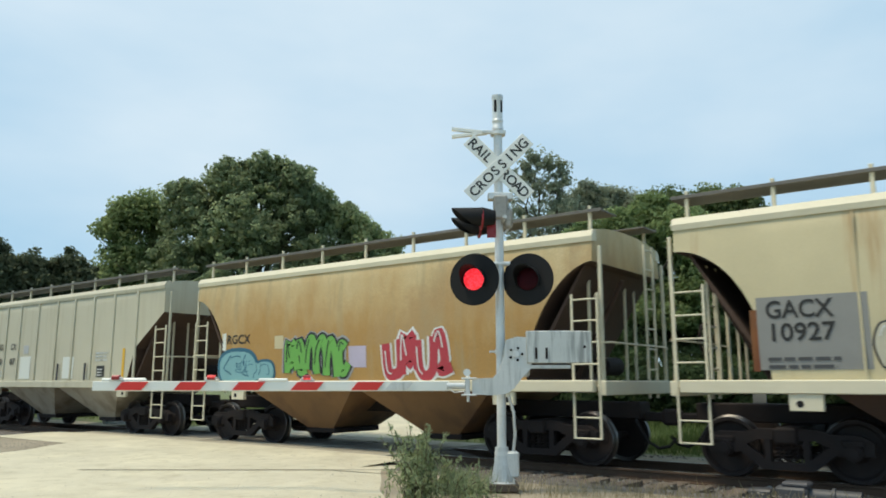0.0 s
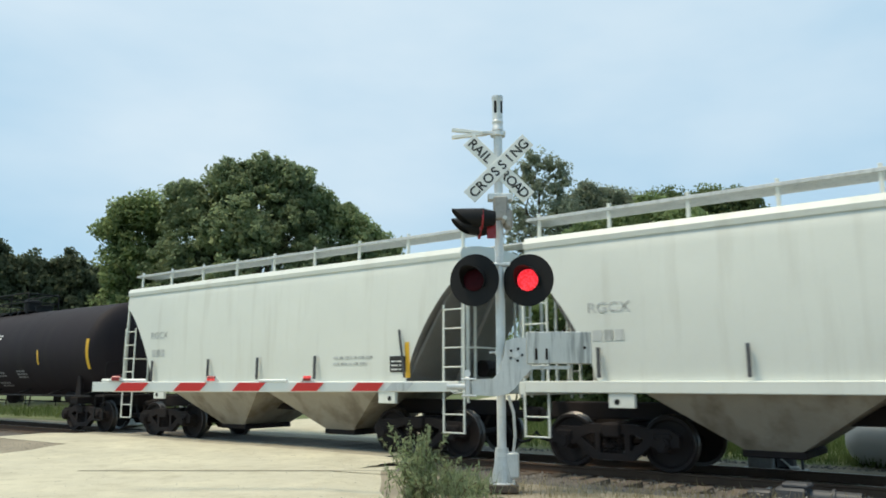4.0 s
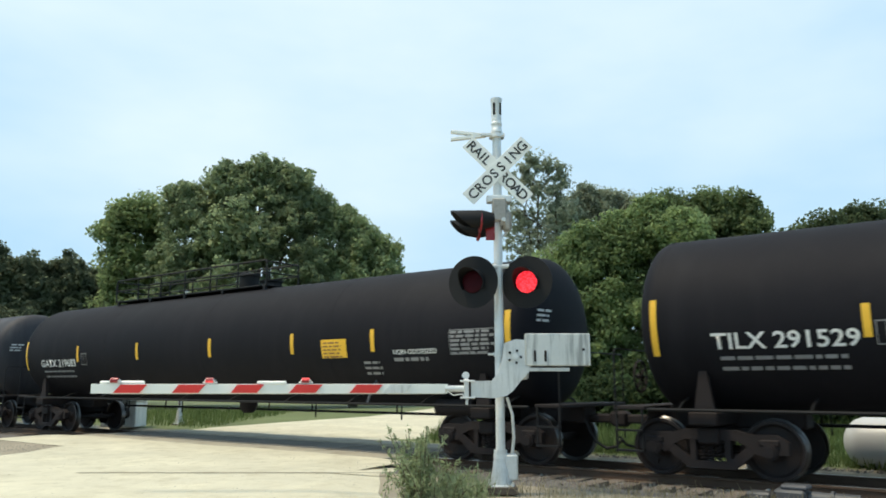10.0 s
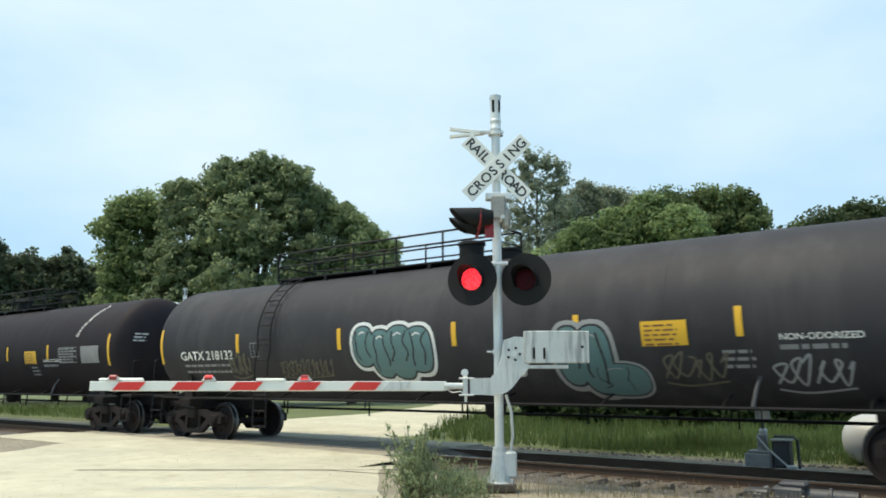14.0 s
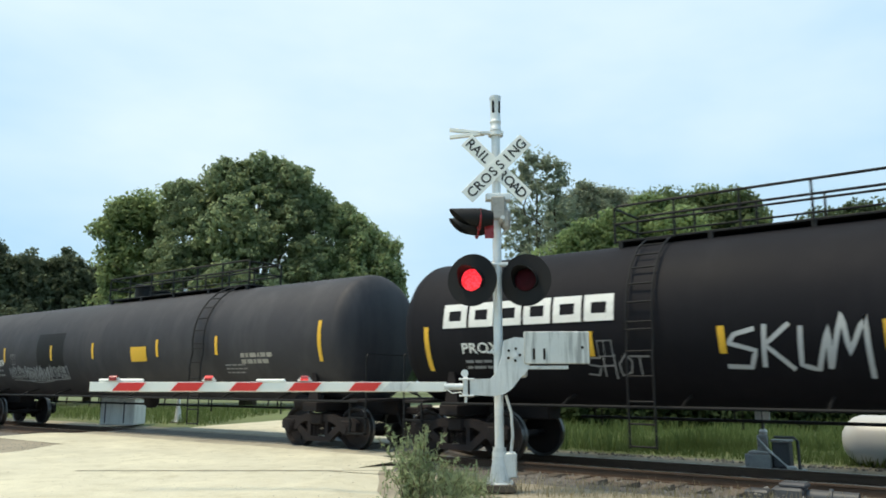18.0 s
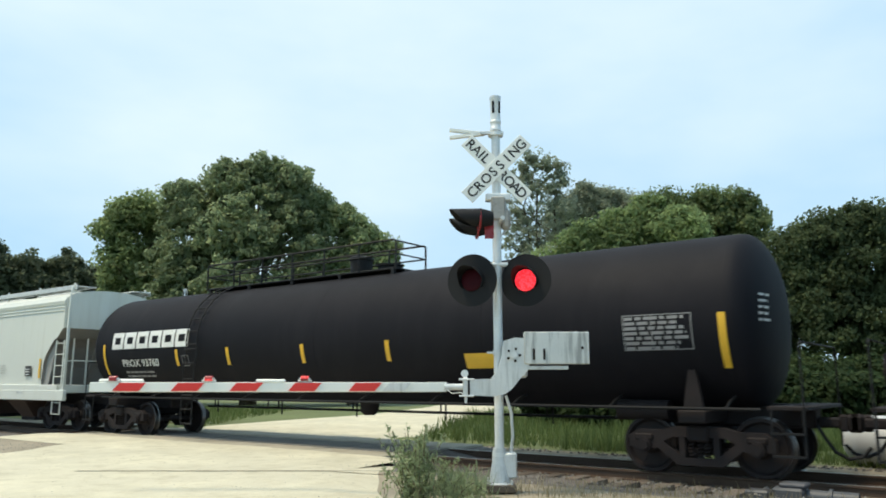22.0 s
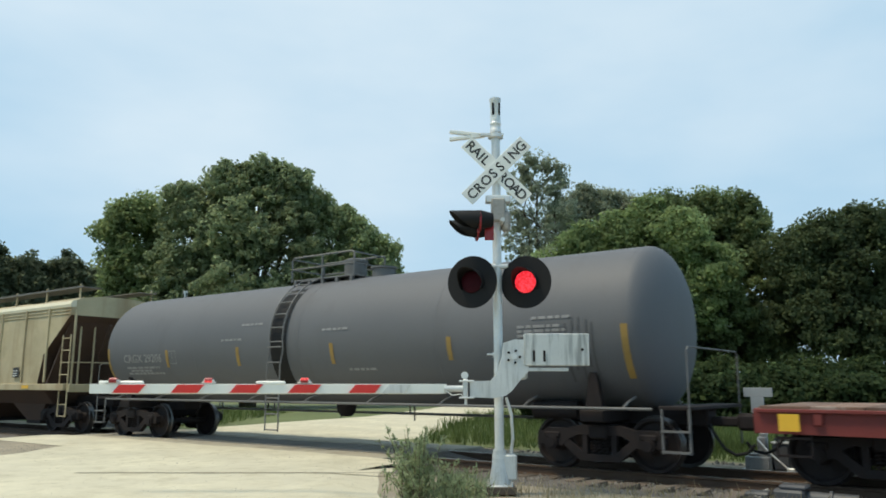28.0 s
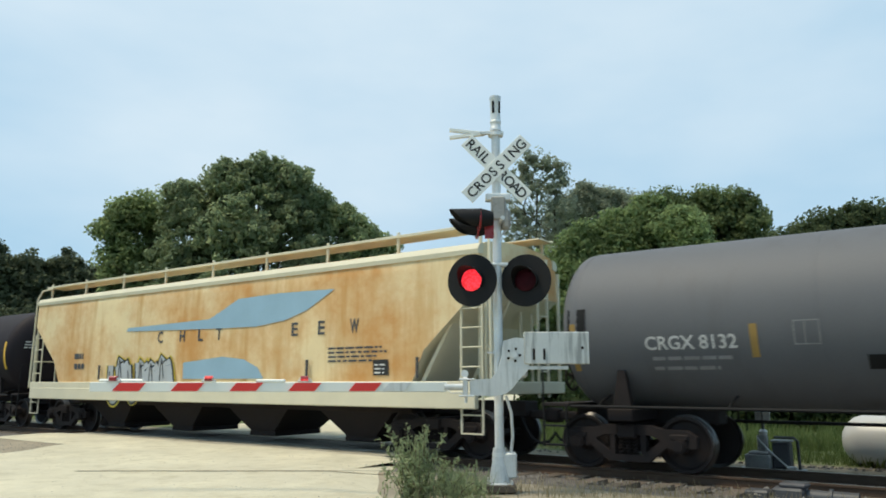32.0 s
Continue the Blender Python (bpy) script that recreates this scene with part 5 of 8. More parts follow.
G_CYAN = plain("spray_cyan", (0.20, 0.40, 0.44), 0.6)
G_TEAL = plain("spray_teal", (0.10, 0.19, 0.20), 0.6)
G_WHITE = plain("spray_white", (0.66, 0.68, 0.68), 0.6)
G_CHALK = plain("thin_white_spray", (0.44, 0.45, 0.46), 0.7)
G_BLACK = plain("spray_black", (0.02, 0.02, 0.025), 0.6)
G_TAN = surf("faded_tan_spray", (0.125, 0.115, 0.085), 0.85, 0, 0.3, 6, 0.05)
G_GREY = plain("spray_grey", (0.30, 0.31, 0.32), 0.6)
G_YELLOW = plain("spray_yellow", (0.55, 0.42, 0.04), 0.6)


def mark(car, name, mesh, mat, R=None, zc=0, y=-1.6, label="", lift=0.012):
    me = mesh.data(name, mat) if isinstance(mesh, Mesh) else mesh
    if R:
        curve_on(me, R, zc, lift)
    elif HULL["bulge"] >= 0.03 and -0.1 < y + HULL["half_w"] < 0.0:
        # paint lies on the swollen side, later coats over earlier ones
        over = 0.003 - 0.25 * (y + HULL["half_w"])
        for v in me.vertices:
            q = min(1.0, max(0.0, (v.co.z - HULL["z0"]) / (HULL["z1"] - HULL["z0"])))
            v.co.y += -(HULL["half_w"] - HULL["bulge"] * (2 * q - 1) ** 2) - over
    else:
        for v in me.vertices:
            v.co.y += y
    ob = part(name, me, None, car, label)
    if name in ("small_lettering", "data_panel", "end_lettering", "panel_lines", "square_mark", "worn_plate"):
        ob["kind"] = "stuff"
    return ob


def word(car, s, x, z, size, mat, R=None, zc=0, y=-1.6, width=None):
    me = lettering(s, size, mat, "lettering")
    squeeze = width / max(v.co.x for v in me.vertices) if width else 1.0
    for v in me.vertices:
        v.co.x = v.co.x * squeeze + x
        v.co.z += z
    return mark(car, "lettering", me, mat, R, zc, y)


def tag_art(car, x, z, w, h, kind, seed, R=None, zc=0, y=-1.6, fill=None, line=G_BLACK, halo=None):
    """Sprayed lettering: swollen letters with an outline, or a scrawl."""
    rnd = random.Random(seed)
    if kind == "scrawl":
        # loops and spikes drawn in a few quick sweeps
        n = max(2, int(round(w / (h * 1.5))))
        for k in range(n):
            x0, dx = x + w * k / n, 1.08 * w / n
            m = max(3, int(round(dx / (h * 0.36))))
            pts = []
            for j in range(m):
                u = x0 + dx * (j + 0.2) / m
                pts += [(u + rnd.uniform(-0.04, 0.04) * h, z + h * rnd.uniform(0.0, 0.22)), (u + dx / m * rnd.uniform(0.5, 1.1), z + h * rnd.uniform(0.65, 1.0)), (u + dx / m * rnd.uniform(-0.1, 0.4), z + h * rnd.uniform(0.5, 0.8))]
            mark(car, "sprayed_scrawl", ribbon(spline(pts, 5), h * 0.075, -0.0008 * k), line, R, zc, y, lift=0.016)
        sweep = [(x + w * 0.02, z - h * 0.02), (x + w * 0.4, z - h * 0.12), (x + w * 0.98, z + h * 0.02)]
        mark(car, "sprayed_scrawl", ribbon(spline(sweep, 6), h * 0.06, -0.003), line, R, zc, y, lift=0.016)
        return
    n = max(2, int(round(w / (h * 0.43))))
    forms = ([(0.08, 0.10), (0.22, 0.92), (0.45, 0.25), (0.62, 0.90), (0.95, 0.12)], [(0.10, 0.85), (0.18, 0.20), (0.55, 0.05), (0.88, 0.30), (0.85, 0.92)],
             [(0.05, 0.10), (0.20, 0.70), (0.55, 1.00), (0.85, 0.65), (0.95, 0.05)], [(0.05, 0.60), (0.40, 0.95), (0.60, 0.40), (0.35, 0.10), (0.95, 0.20)],
             [(0.90, 0.80), (0.55, 0.95), (0.30, 0.55), (0.60, 0.15), (1.05, 0.45)])
    strokes = []
    for k in range(n):
        dx, drop = w / n, rnd.uniform(-0.07, 0.07) * h
        strokes.append(spline([(x + dx * (k + 1.25 * u - 0.12 + rnd.uniform(-0.08, 0.08)), z + h * (v + rnd.uniform(-0.06, 0.06)) + drop) for u, v in rnd.choice(forms)], 6))
    layers = ([("sprayed_halo", halo, 0.44)] if halo else []) + [("sprayed_edge", line, 0.35), ("sprayed_fill", fill, 0.235)]
    for depth, (name, mat, width) in enumerate(layers):
        for k, pts in enumerate(strokes):
            q = ribbon(pts, h * width * rnd.uniform(0.92, 1.08), -0.005 * depth - 0.0006 * k)
            mark(car, name, q, mat, R, zc, y)
    for k, pts in enumerate(strokes):
        lit = [(p[0] - h * 0.03, p[1] + h * 0.035) for p in pts[2:11]]
        mark(car, "sprayed_shine", ribbon(lit, h * 0.035, -0.005 * len(layers) - 0.0006 * n), line if halo else G_WHITE, R, zc, y)


STROKES = {
    "S": [[(0.9, 0.95), (0.25, 0.85), (0.15, 0.58), (0.85, 0.42), (0.75, 0.05), (0.0, 0.12)]], "K": [[(0.1, 1.0), (0.2, 0.0)], [(0.85, 1.0), (0.2, 0.45), (1.0, -0.05)]],
    "U": [[(0.1, 0.95), (0.15, 0.1), (0.6, 0.0), (0.85, 0.95), (0.95, 0.0)]], "M": [[(0.0, 0.0), (0.2, 1.0), (0.5, 0.3), (0.8, 1.05), (1.05, -0.2)]],
    "4": [[(0.6, 0.0), (0.7, 1.0), (0.05, 0.4), (1.0, 0.35)]], "1": [[(0.2, 0.75), (0.6, 1.05), (0.5, 0.0), (1.0, -0.12)]],
    "W": [[(0.0, 1.0), (0.25, 0.0), (0.5, 0.8), (0.7, 0.0), (1.0, 1.05)]], "E": [[(0.95, 0.95), (0.2, 0.9), (0.1, 0.05), (1.0, 0.1)], [(0.15, 0.5), (0.75, 0.55)]],
    "P": [[(0.2, 0.0), (0.15, 0.95), (0.85, 0.85), (0.8, 0.5), (0.2, 0.45)]], "O": [[(0.5, 1.0), (0.1, 0.6), (0.3, 0.05), (0.85, 0.2), (0.9, 0.75), (0.5, 1.0)]],
    "F": [[(1.0, 0.95), (0.2, 0.9), (0.1, -0.05)], [(0.15, 0.5), (0.8, 0.5)]], "H": [[(0.1, 1.0), (0.1, 0.0)], [(0.85, 1.0), (0.9, -0.1)], [(0.1, 0.45), (0.9, 0.5)]],
    "T": [[(-0.1, 0.95), (1.1, 1.0)], [(0.5, 0.95), (0.45, 0.0)]], "G": [[(0.9, 0.9), (0.3, 0.95), (0.05, 0.4), (0.5, 0.0), (0.95, 0.3), (0.55, 0.45)]],
    "B": [[(0.1, 0.0), (0.15, 1.0), (0.8, 0.8), (0.2, 0.5), (0.95, 0.25), (0.1, 0.0)]], "N": [[(0.1, 0.0), (0.15, 1.0), (0.8, 0.0), (0.9, 1.0)]],
    "I": [[(0.4, 1.0), (0.5, 0.0)]], "A": [[(0.0, 0.0), (0.5, 1.0), (1.0, 0.0)], [(0.2, 0.35), (0.85, 0.4)]], "L": [[(0.15, 1.0), (0.1, 0.05), (1.0, 0.0)]],
}


def scrawl_word(car, text, x, z, w, h, mat, thick, R=None, zc=0, y=-1.6, slant=0.12):
    """A word in quick angular brush strokes, letter by letter."""
    step = w / len(text)
    rnd = random.Random(len(text) + int(x * 10))
    for k, ch in enumerate(text):
        m = Mesh()
        for i, line in enumerate(STROKES.get(ch, ())):
            pts = [(x + step * (k + 1.06 * u + rnd.uniform(-0.07, 0.07)) + slant * h * v, z + h * (v * rnd.uniform(0.92, 1.1) + rnd.uniform(-0.06, 0.03))) for u, v in line]
            fine = [(p[0] + (q[0] - p[0]) * j / 4, p[1] + (q[1] - p[1]) * j / 4) for p, q in zip(pts, pts[1:]) for j in range(4)] + [pts[-1]]
            ribbon(fine, thick, -0.0006 * i, m)
        if m.v:
            mark(car, "sprayed_letter", m, mat, R, zc, y, lift=0.014 + 0.0004 * (k % 3))


def blob(cx, cz, rx, rz, y=0.0, n=14):
    """A swollen rounded patch in strips, so that it bends round a tank."""
    m = Mesh()
    rows = []
    for k in range(n + 1):
        a = -math.pi / 2 + math.pi * k / n
        q = abs(math.sin(a)) ** 2.6
        rows.append((rx * max(0.0, 1 - q) ** (1 / 2.6), cz + rz * math.sin(a)))
    for (w0, z0), (w1, z1) in zip(rows, rows[1:]):
        m.add([(cx - w0, y, z0), (cx + w0, y, z0), (cx + w1, y, z1), (cx - w1, y, z1)], [(0, 1, 2, 3)])
    return m


def throw_up(car, x, z, w, h, lobes, seed, fill, line, halo, R=None, zc=0, y=-1.6):
    """Swollen sprayed letters that merge into one cloud: a halo, a dark edge, the fill, and lines that divide it."""
    rnd = random.Random(seed)
    forms = []
    for k in range(lobes):
        cx = x + w * (k + 0.5) / lobes
        hh = h * rnd.uniform(0.74, 1.06)
        forms.append((cx, z + h * 0.5 + h * rnd.uniform(-0.09, 0.09), w / lobes * rnd.uniform(0.52, 0.86), hh * 0.5))
    for depth, (name, mat, grow) in enumerate((("sprayed_halo", halo, 0.105), ("sprayed_edge", line, 0.035), ("sprayed_fill", fill, 0.0))):
        for k, (cx, cz, rx, rz) in enumerate(forms):
            mark(car, name, blob(cx, cz, rx + grow * h, rz + grow * h, -0.004 * depth - 0.0005 * k), mat, R, zc, y)
    for k, (cx, cz, rx, rz) in enumerate(forms):
        for q in (-0.55, 0.45):
            pts = [(cx + rx * (q + rnd.uniform(-0.22, 0.22)), cz + rz * v) for v in (-0.78 + rnd.uniform(0, 0.5), -0.3, 0.0, 0.4, 0.8)]
            mark(car, "sprayed_line", ribbon(spline(pts, 4), h * 0.035, -0.0125 - 0.0005 * k), line, R, zc, y)
        sh = [(cx - rx * 0.35, cz + rz * 0.62), (cx - rx * 0.05, cz + rz * 0.74), (cx + rx * 0.2, cz + rz * 0.66)]
        mark(car, "sprayed_shine", ribbon(spline(sh, 3), h * 0.03, -0.0125 - 0.0005 * lobes), halo, R, zc, y)


def block_logo(car, x, z, w, h, R, zc):
    """A row of heavy white blocks, some hollow, standing for a painted emblem."""
    n = 6
    for k in range(n):
        x0, x1 = x + w * k / n, x + w * (k + 0.91) / n
        m = Mesh()
        t = h * 0.29
        cells = [(x0, z, x0 + t, z + h), (x1 - t, z, x1, z + h), (x0 + t, z + h - t, x1 - t, z + h), (x0 + t, z, x1 - t, z + t)]
        for q in cells:
            p = panel_mesh(*q, 0, 3)
            m.add(p.v, p.f)
        mark(car, "emblem_block", m, M_WHITE, R, zc, lift=0.014)


def tank_car(front, length, paint, label, R=1.47, zc=2.48, insets=(1.95, 2.2), stripes=(), reporting=None, deck=(-2.2, 2.2), dome=0.0, ladders=(), rail_end=None,
             walk=True, side_rail=True, small=(), extra=None, cage=True, placard=None, deckmat=None, rail_h=0.68, stripe_mat=None, rear=None, fe=0.0, re=0.0):
    """fe and re lengthen the front and the rear end without moving the markings."""
    half = length / 2
    car = thing("tank_car", pose(front - half, TRACK_Y, 0), label, "tank car", "freight train")
    dm = deckmat or M_BLACK
    e = half - 1.0 + fe
    er = max(half - 1.0, -min((x for x, z, h in stripes), default=1.0 - half) + 0.5) + re if rear is None else rear
    SHELL["rear"], SHELL["front"] = -er, e
    bend = [HEAD * math.sin(math.pi / 2 * k / 10) for k in range(11)]
    prof = [(x, max(0.01, shell_radius(x, R))) for x in [-er + HEAD - q for q in reversed(bend)]]
    prof += [(x, R) for x in np.linspace(-er + HEAD + 0.02, e - HEAD - 0.02, 12)]
    prof += [(x, max(0.01, shell_radius(x, R))) for x in [e - HEAD + q for q in bend]]
    part("tank", Mesh().lathe_x(prof, 0, zc, 64), paint, car, "long cylindrical steel tank")
    # weld seams as thin raised rings
    for x in np.linspace(-er + HEAD + 0.03, e - HEAD - 0.03, 5):
        part("seam", Mesh().lathe_x([(x - 0.02, R - 0.01), (x - 0.012, R + 0.003), (x + 0.012, R + 0.003), (x + 0.02, R - 0.01)], 0, zc, 64), paint, car)
    for s, end, inset in ((-1, half + re, insets[0]), (1, half + fe, insets[1])):
        bx = s * (end - inset)
        sill = Mesh().box((s * (end - 1.9), 0, 0.92), (2.6, 0.5, 0.34), ch=0.03)
        part("stub_sill", sill, M_STEEL, car, "black stub sill")
        part("body_bolster", Mesh().box((bx, 0, 0.93), (0.45, 2.7, 0.2), ch=0.02), M_STEEL, car)
        sd = Mesh().prism([(bx - 0.17, 0.98), (bx + 0.17, 0.98), (bx + 0.06, 1.66), (bx - 0.06, 1.66)], -1.24, -1.14)
        part("saddle", sd, M_STEEL, car, "steel saddle plate")
        sd = Mesh().prism([(bx - 0.17, 0.98), (bx + 0.17, 0.98), (bx + 0.06, 1.66), (bx - 0.06, 1.66)], 1.14, 1.24)
        part("saddle", sd, M_STEEL, car, "steel saddle plate")
        part("end_platform", Mesh().box((s * (end - 0.75), 0, 1.08), (0.55, 2.7, 0.06), ch=0.01), M_STEEL, car)
        # end guard rail and steps
        m = Mesh()
        x = s * (end - 0.52)
        m.tube([(x, -1.35, 0.4), (x, -1.35, 2.0), (x, -1.28, 2.05), (x, 1.28, 2.05), (x, 1.35, 2.0), (x, 1.35, 0.4)], 0.016)
        part("end_rail", m, dm, car, "bent pipe end rail")
        m = Mesh()
        for z in (0.40, 0.72):
            m.box((s * (end - 0.75), -1.35, z), (0.46, 0.12, 0.03))
        for dx in (-0.22, 0.22):
            m.box((s * (end - 0.75) + dx, -1.35, 0.72), (0.03, 0.03, 0.70))
        part("step", m, dm, car, "black steel sill step")
    if side_rail:
        for y in (-1.42, 1.42):
            m = Mesh()
            m.cyl((-half + 1.1, y, 1.06), (half - 1.1, y, 1.06), 0.026, 8)
            part("handrail", m, dm, car, "long side handrail")
            k = int((length - 3) / 1.9)
            for i in range(k + 1):
                x = -half + 1.6 + i * (length - 3.2) / k
                part("rail_post", Mesh().tube([(x, y, 1.06), (x, y * 0.85, 1.16), (x, y * 0.62, 1.24)], 0.022), dm, car)
        m = Mesh()
        m.cyl((-half + 2.9, 0.9, 0.78), (half - 2.9, 0.9, 0.78), 0.03, 8)
        for x in np.linspace(-half + 3.2, half - 3.2, 6):
            m.cyl((x, 0.9, 0.78), (x, 0.9, 1.25), 0.02, 6)
            m.cyl((x + 0.14, 0.9, 0.62), (x + 0.14, 0.9, 1.25), 0.02, 6)
        part("brake_pipe", m, dm, car, "underfloor pipe and hangers")
    part("bottom_outlet", Mesh().lathe_z([(0.72, 0.12), (0.8, 0.2), (1.05, 0.24), (1.1, 0.24)], 0.0, 0, 16), M_STEEL, car)
    part("brake_cylinder", Mesh().cyl((half - 3.6, -0.75, 1.0), (half - 2.7, -0.75, 1.0), 0.17, 16), M_STEEL, car)
    part("brake_wheel", HAND_WHEEL, None, car, "spoked hand wheel", at=pose(-half + 0.42, 0, 1.6))
    # top platform, valve housing and railings
    zt = zc + R
    a, b = deck
    if walk:
        part("walkway", Mesh().box(((a + b) / 2, 0, zt + 0.03), (b - a, 1.05, 0.04), ch=0.01), dm, car, "grated walkway on top of the tank")
        for x in np.linspace(a + 0.1, b - 0.1, 5):
            part("walkway_bracket", Mesh().prism([(x - 0.04, zt - 0.14), (x + 0.04, zt - 0.14), (x + 0.04, zt + 0.02), (x - 0.04, zt + 0.02)], -0.54, -0.46), dm, car)
    hs = Mesh().lathe_z([(zt - 0.05, 0.27), (zt + 0.38, 0.27), (zt + 0.40, 0.30), (zt + 0.46, 0.30), (zt + 0.49, 0.22)], dome, 0, 24)
    part("valve_housing", hs, dm, car, "black protective valve housing")
    part("manway", Mesh().lathe_z([(zt - 0.03, 0.28), (zt + 0.16, 0.28), (zt + 0.18, 0.32), (zt + 0.22, 0.32)], dome + 0.9, 0, 20), dm, car)
    if cage:
        for y in (-0.54, 0.54):
            m = Mesh()
            m.tube([(a, y, zt), (a, y, zt + rail_h - 0.05), (a + 0.06, y, zt + rail_h), (b - 0.06, y, zt + rail_h), (b, y, zt + rail_h - 0.05), (b, y, zt)], 0.024)
            m.cyl((a, y, zt + rail_h * 0.52), (b, y, zt + rail_h * 0.52), 0.02, 6)
            k = max(2, int((b - a) / 1.1))
            for i in range(1, k):
                m.cyl((a + (b - a) * i / k, y, zt), (a + (b - a) * i / k, y, zt + rail_h), 0.022, 6)
            part("railing", m, dm, car, "black pipe safety railing")
        for x in (a, b):
            m = Mesh()
            m.cyl((x, -0.54, zt + rail_h - 0.03), (x, 0.54, zt + rail_h - 0.03), 0.022, 6)
            m.cyl((x, -0.54, zt + rail_h * 0.52), (x, 0.54, zt + rail_h * 0.52), 0.02, 6)
            part("end_railing", m, dm, car)
    for x in ladders:
        m = Mesh()
        for dx in (-0.22, 0.22):
            pts = []
            for q in range(9):
                an = radians(12 + q * 11)
                pts.append((x + dx, -(R + 0.09) * math.sin(an), zc + (R + 0.09) * math.cos(an)))
            m.tube(pts + [(x + dx, -1.60, 1.9), (x + dx, -1.60, 0.42)], 0.02)
        lad = part("ladder", m, dm, car, "black side ladder")
        rung = Mesh().cyl((x - 0.22, 0, 0), (x + 0.22, 0, 0), 0.016, 6).data("rung", dm)
        for q in range(7):
            an = radians(20 + q * 12)
            part("rung", rung, None, lad, at=pose(0, -(R + 0.09) * math.sin(an), zc + (R + 0.09) * math.cos(an)))
        for z in (2.3, 1.95, 1.55, 1.15, 0.8, 0.45):
            part("rung", rung, None, lad, at=pose(0, -1.60, z))
    for x, z, h in stripes:
        mark(car, "reflector_stripe", panel_mesh(x - 0.055, z - h / 2, x + 0.055, z + h / 2, 0, 8), stripe_mat or M_YELLOW, R, zc, label="yellow reflective stripe", lift=0.01)
    if reporting:
        s, x, z, size, mt, wide = reporting
        word(car, s, x, z, size, mt, R, zc, width=wide)
        mark(car, "small_lettering", bars(x + 0.1, z - 0.17, wide * 0.95, 2, 0.055, 0.10, 5), M_DIMWHITE, R, zc)
    for x, z, w, rows in small:
        mark(car, "small_lettering", bars(x, z, w, rows, 0.055, 0.04, int(abs(x * 10)) + 3), M_DIMWHITE, R, zc)
    if placard:
        px, pz = placard
        m = Mesh().prism([(px - 0.16, pz), (px, pz - 0.16), (px + 0.16, pz), (px, pz + 0.16)], -1.50, -1.48)
        p = part("placard", m, M_REDSHEET, car, "red diamond placard with a white band")
        part("placard_band", Mesh().box((px, -1.507, pz), (0.20, 0.008, 0.09)), M_WHITE, p)
    if extra:
        extra(car, R, zc, half)
    register(car, front, length, running_gear(car, half + re, half + fe, insets))
    return car


def hopper_car(front, length, paint, label, half_w=1.55, ze=3.92, zt=4.20, sill=(1.28, 1.48), cut=1.35, cut_top=3.5, style="curved", knee=2.36, ribs=0, bays=2, trim=None, under=None,
               runmat=None, inset=2.1, extra=None, bulge=0.05, fascia=None, corrugated=False, bay_low=0.42, ladmat=None, end_paint=None, lad_top=2.95, fe=0.0, arch=2.0, pads=True, belly=False, bay_half=0.485, board=0.23, board_h=0.06, edge=None):
    half = length / 2
    car = thing("hopper_car", pose(front - half, TRACK_Y, 0), label, "hopper car", "freight train")
    trim = trim or paint
    under = under or M_STEEL
    lm = ladmat or trim
    e = half - 0.72            # end of the roof
    zs = sill[1]
    def low(x):
        d = (e if x < 0 else e + fe) - abs(x)         # distance from the end
        if d >= cut:
            return zs
        u = d / cut
        if edge:
            return float(np.interp(d, [q[0] for q in edge], [q[1] for q in edge]))
        if style == "curved":
            return zs + (cut_top - zs) * max(0.0, 1 - max(0.0, u) ** arch) ** (1 / arch)
        return cut_top + (knee - cut_top) * u
    xs = sorted(set([-e + cut * (1 - math.cos(a)) for a in [math.pi / 2 * k / 12 for k in range(13)]] + [-e + cut * k / 12 for k in range(13)] + [-e + cut - 0.002]))
    xs = xs + [x for x in np.linspace(-e + cut + 0.3, e + fe - cut - 0.3, 10)] + [fe - x for x in reversed(xs)]
    rings = []
    for x in xs:
        zl = low(x)
        ring = []
        for k in range(9):
            z = zl + (ze - zl) * k / 8
            q = (z - zs) / (ze - zs)
            ring.append((x, -(half_w - bulge * (2 * q - 1) ** 2), z))
        w = half_w - bulge
        for k in range(1, 10):
            an = math.pi * k / 10
            ring.append((x, -w * math.cos(an) * (1 - 0.0 * k), ze + (zt - ze) * math.sin(an) ** 0.8))
        for k in range(9):
            z = ze + (zl - ze) * k / 8
            q = (z - zs) / (ze - zs)
            ring.append((x, half_w - bulge * (2 * q - 1) ** 2, z))
        rings.append(ring)
    part("body", Mesh().loft(rings, close=False), paint, car, "steel covered hopper body")
    # On most cars end_paint darkens this sheet to stand for shade inside the ends.
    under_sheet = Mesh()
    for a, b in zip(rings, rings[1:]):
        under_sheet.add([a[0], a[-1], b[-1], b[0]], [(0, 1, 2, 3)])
    part("under_sheet", under_sheet, end_paint or under, car, "underside sheet of the body and its arched ends")
    # pale rounded eave strip
    for y in (-1, 1):
        f = Mesh().prism_x([(y * (half_w - bulge + 0.03), ze - 0.07), (y * (half_w - bulge + 0.045), ze + 0.02), (y * (half_w - bulge - 0.02), ze + 0.13), (y * (half_w - bulge - 0.14), ze + 0.16), (y * (half_w - bulge - 0.14), ze - 0.05)], -e - 0.02, e + fe + 0.02)
        part("eave", f, fascia or trim, car, "rounded eave along the roof edge")
        part("side_sill", Mesh().box((fe / 2, y * (half_w - 0.02), (sill[0] + sill[1]) / 2), (length - 1.45 + fe, 0.14, sill[1] - sill[0]), ch=0.015), trim, car, "long side sill")
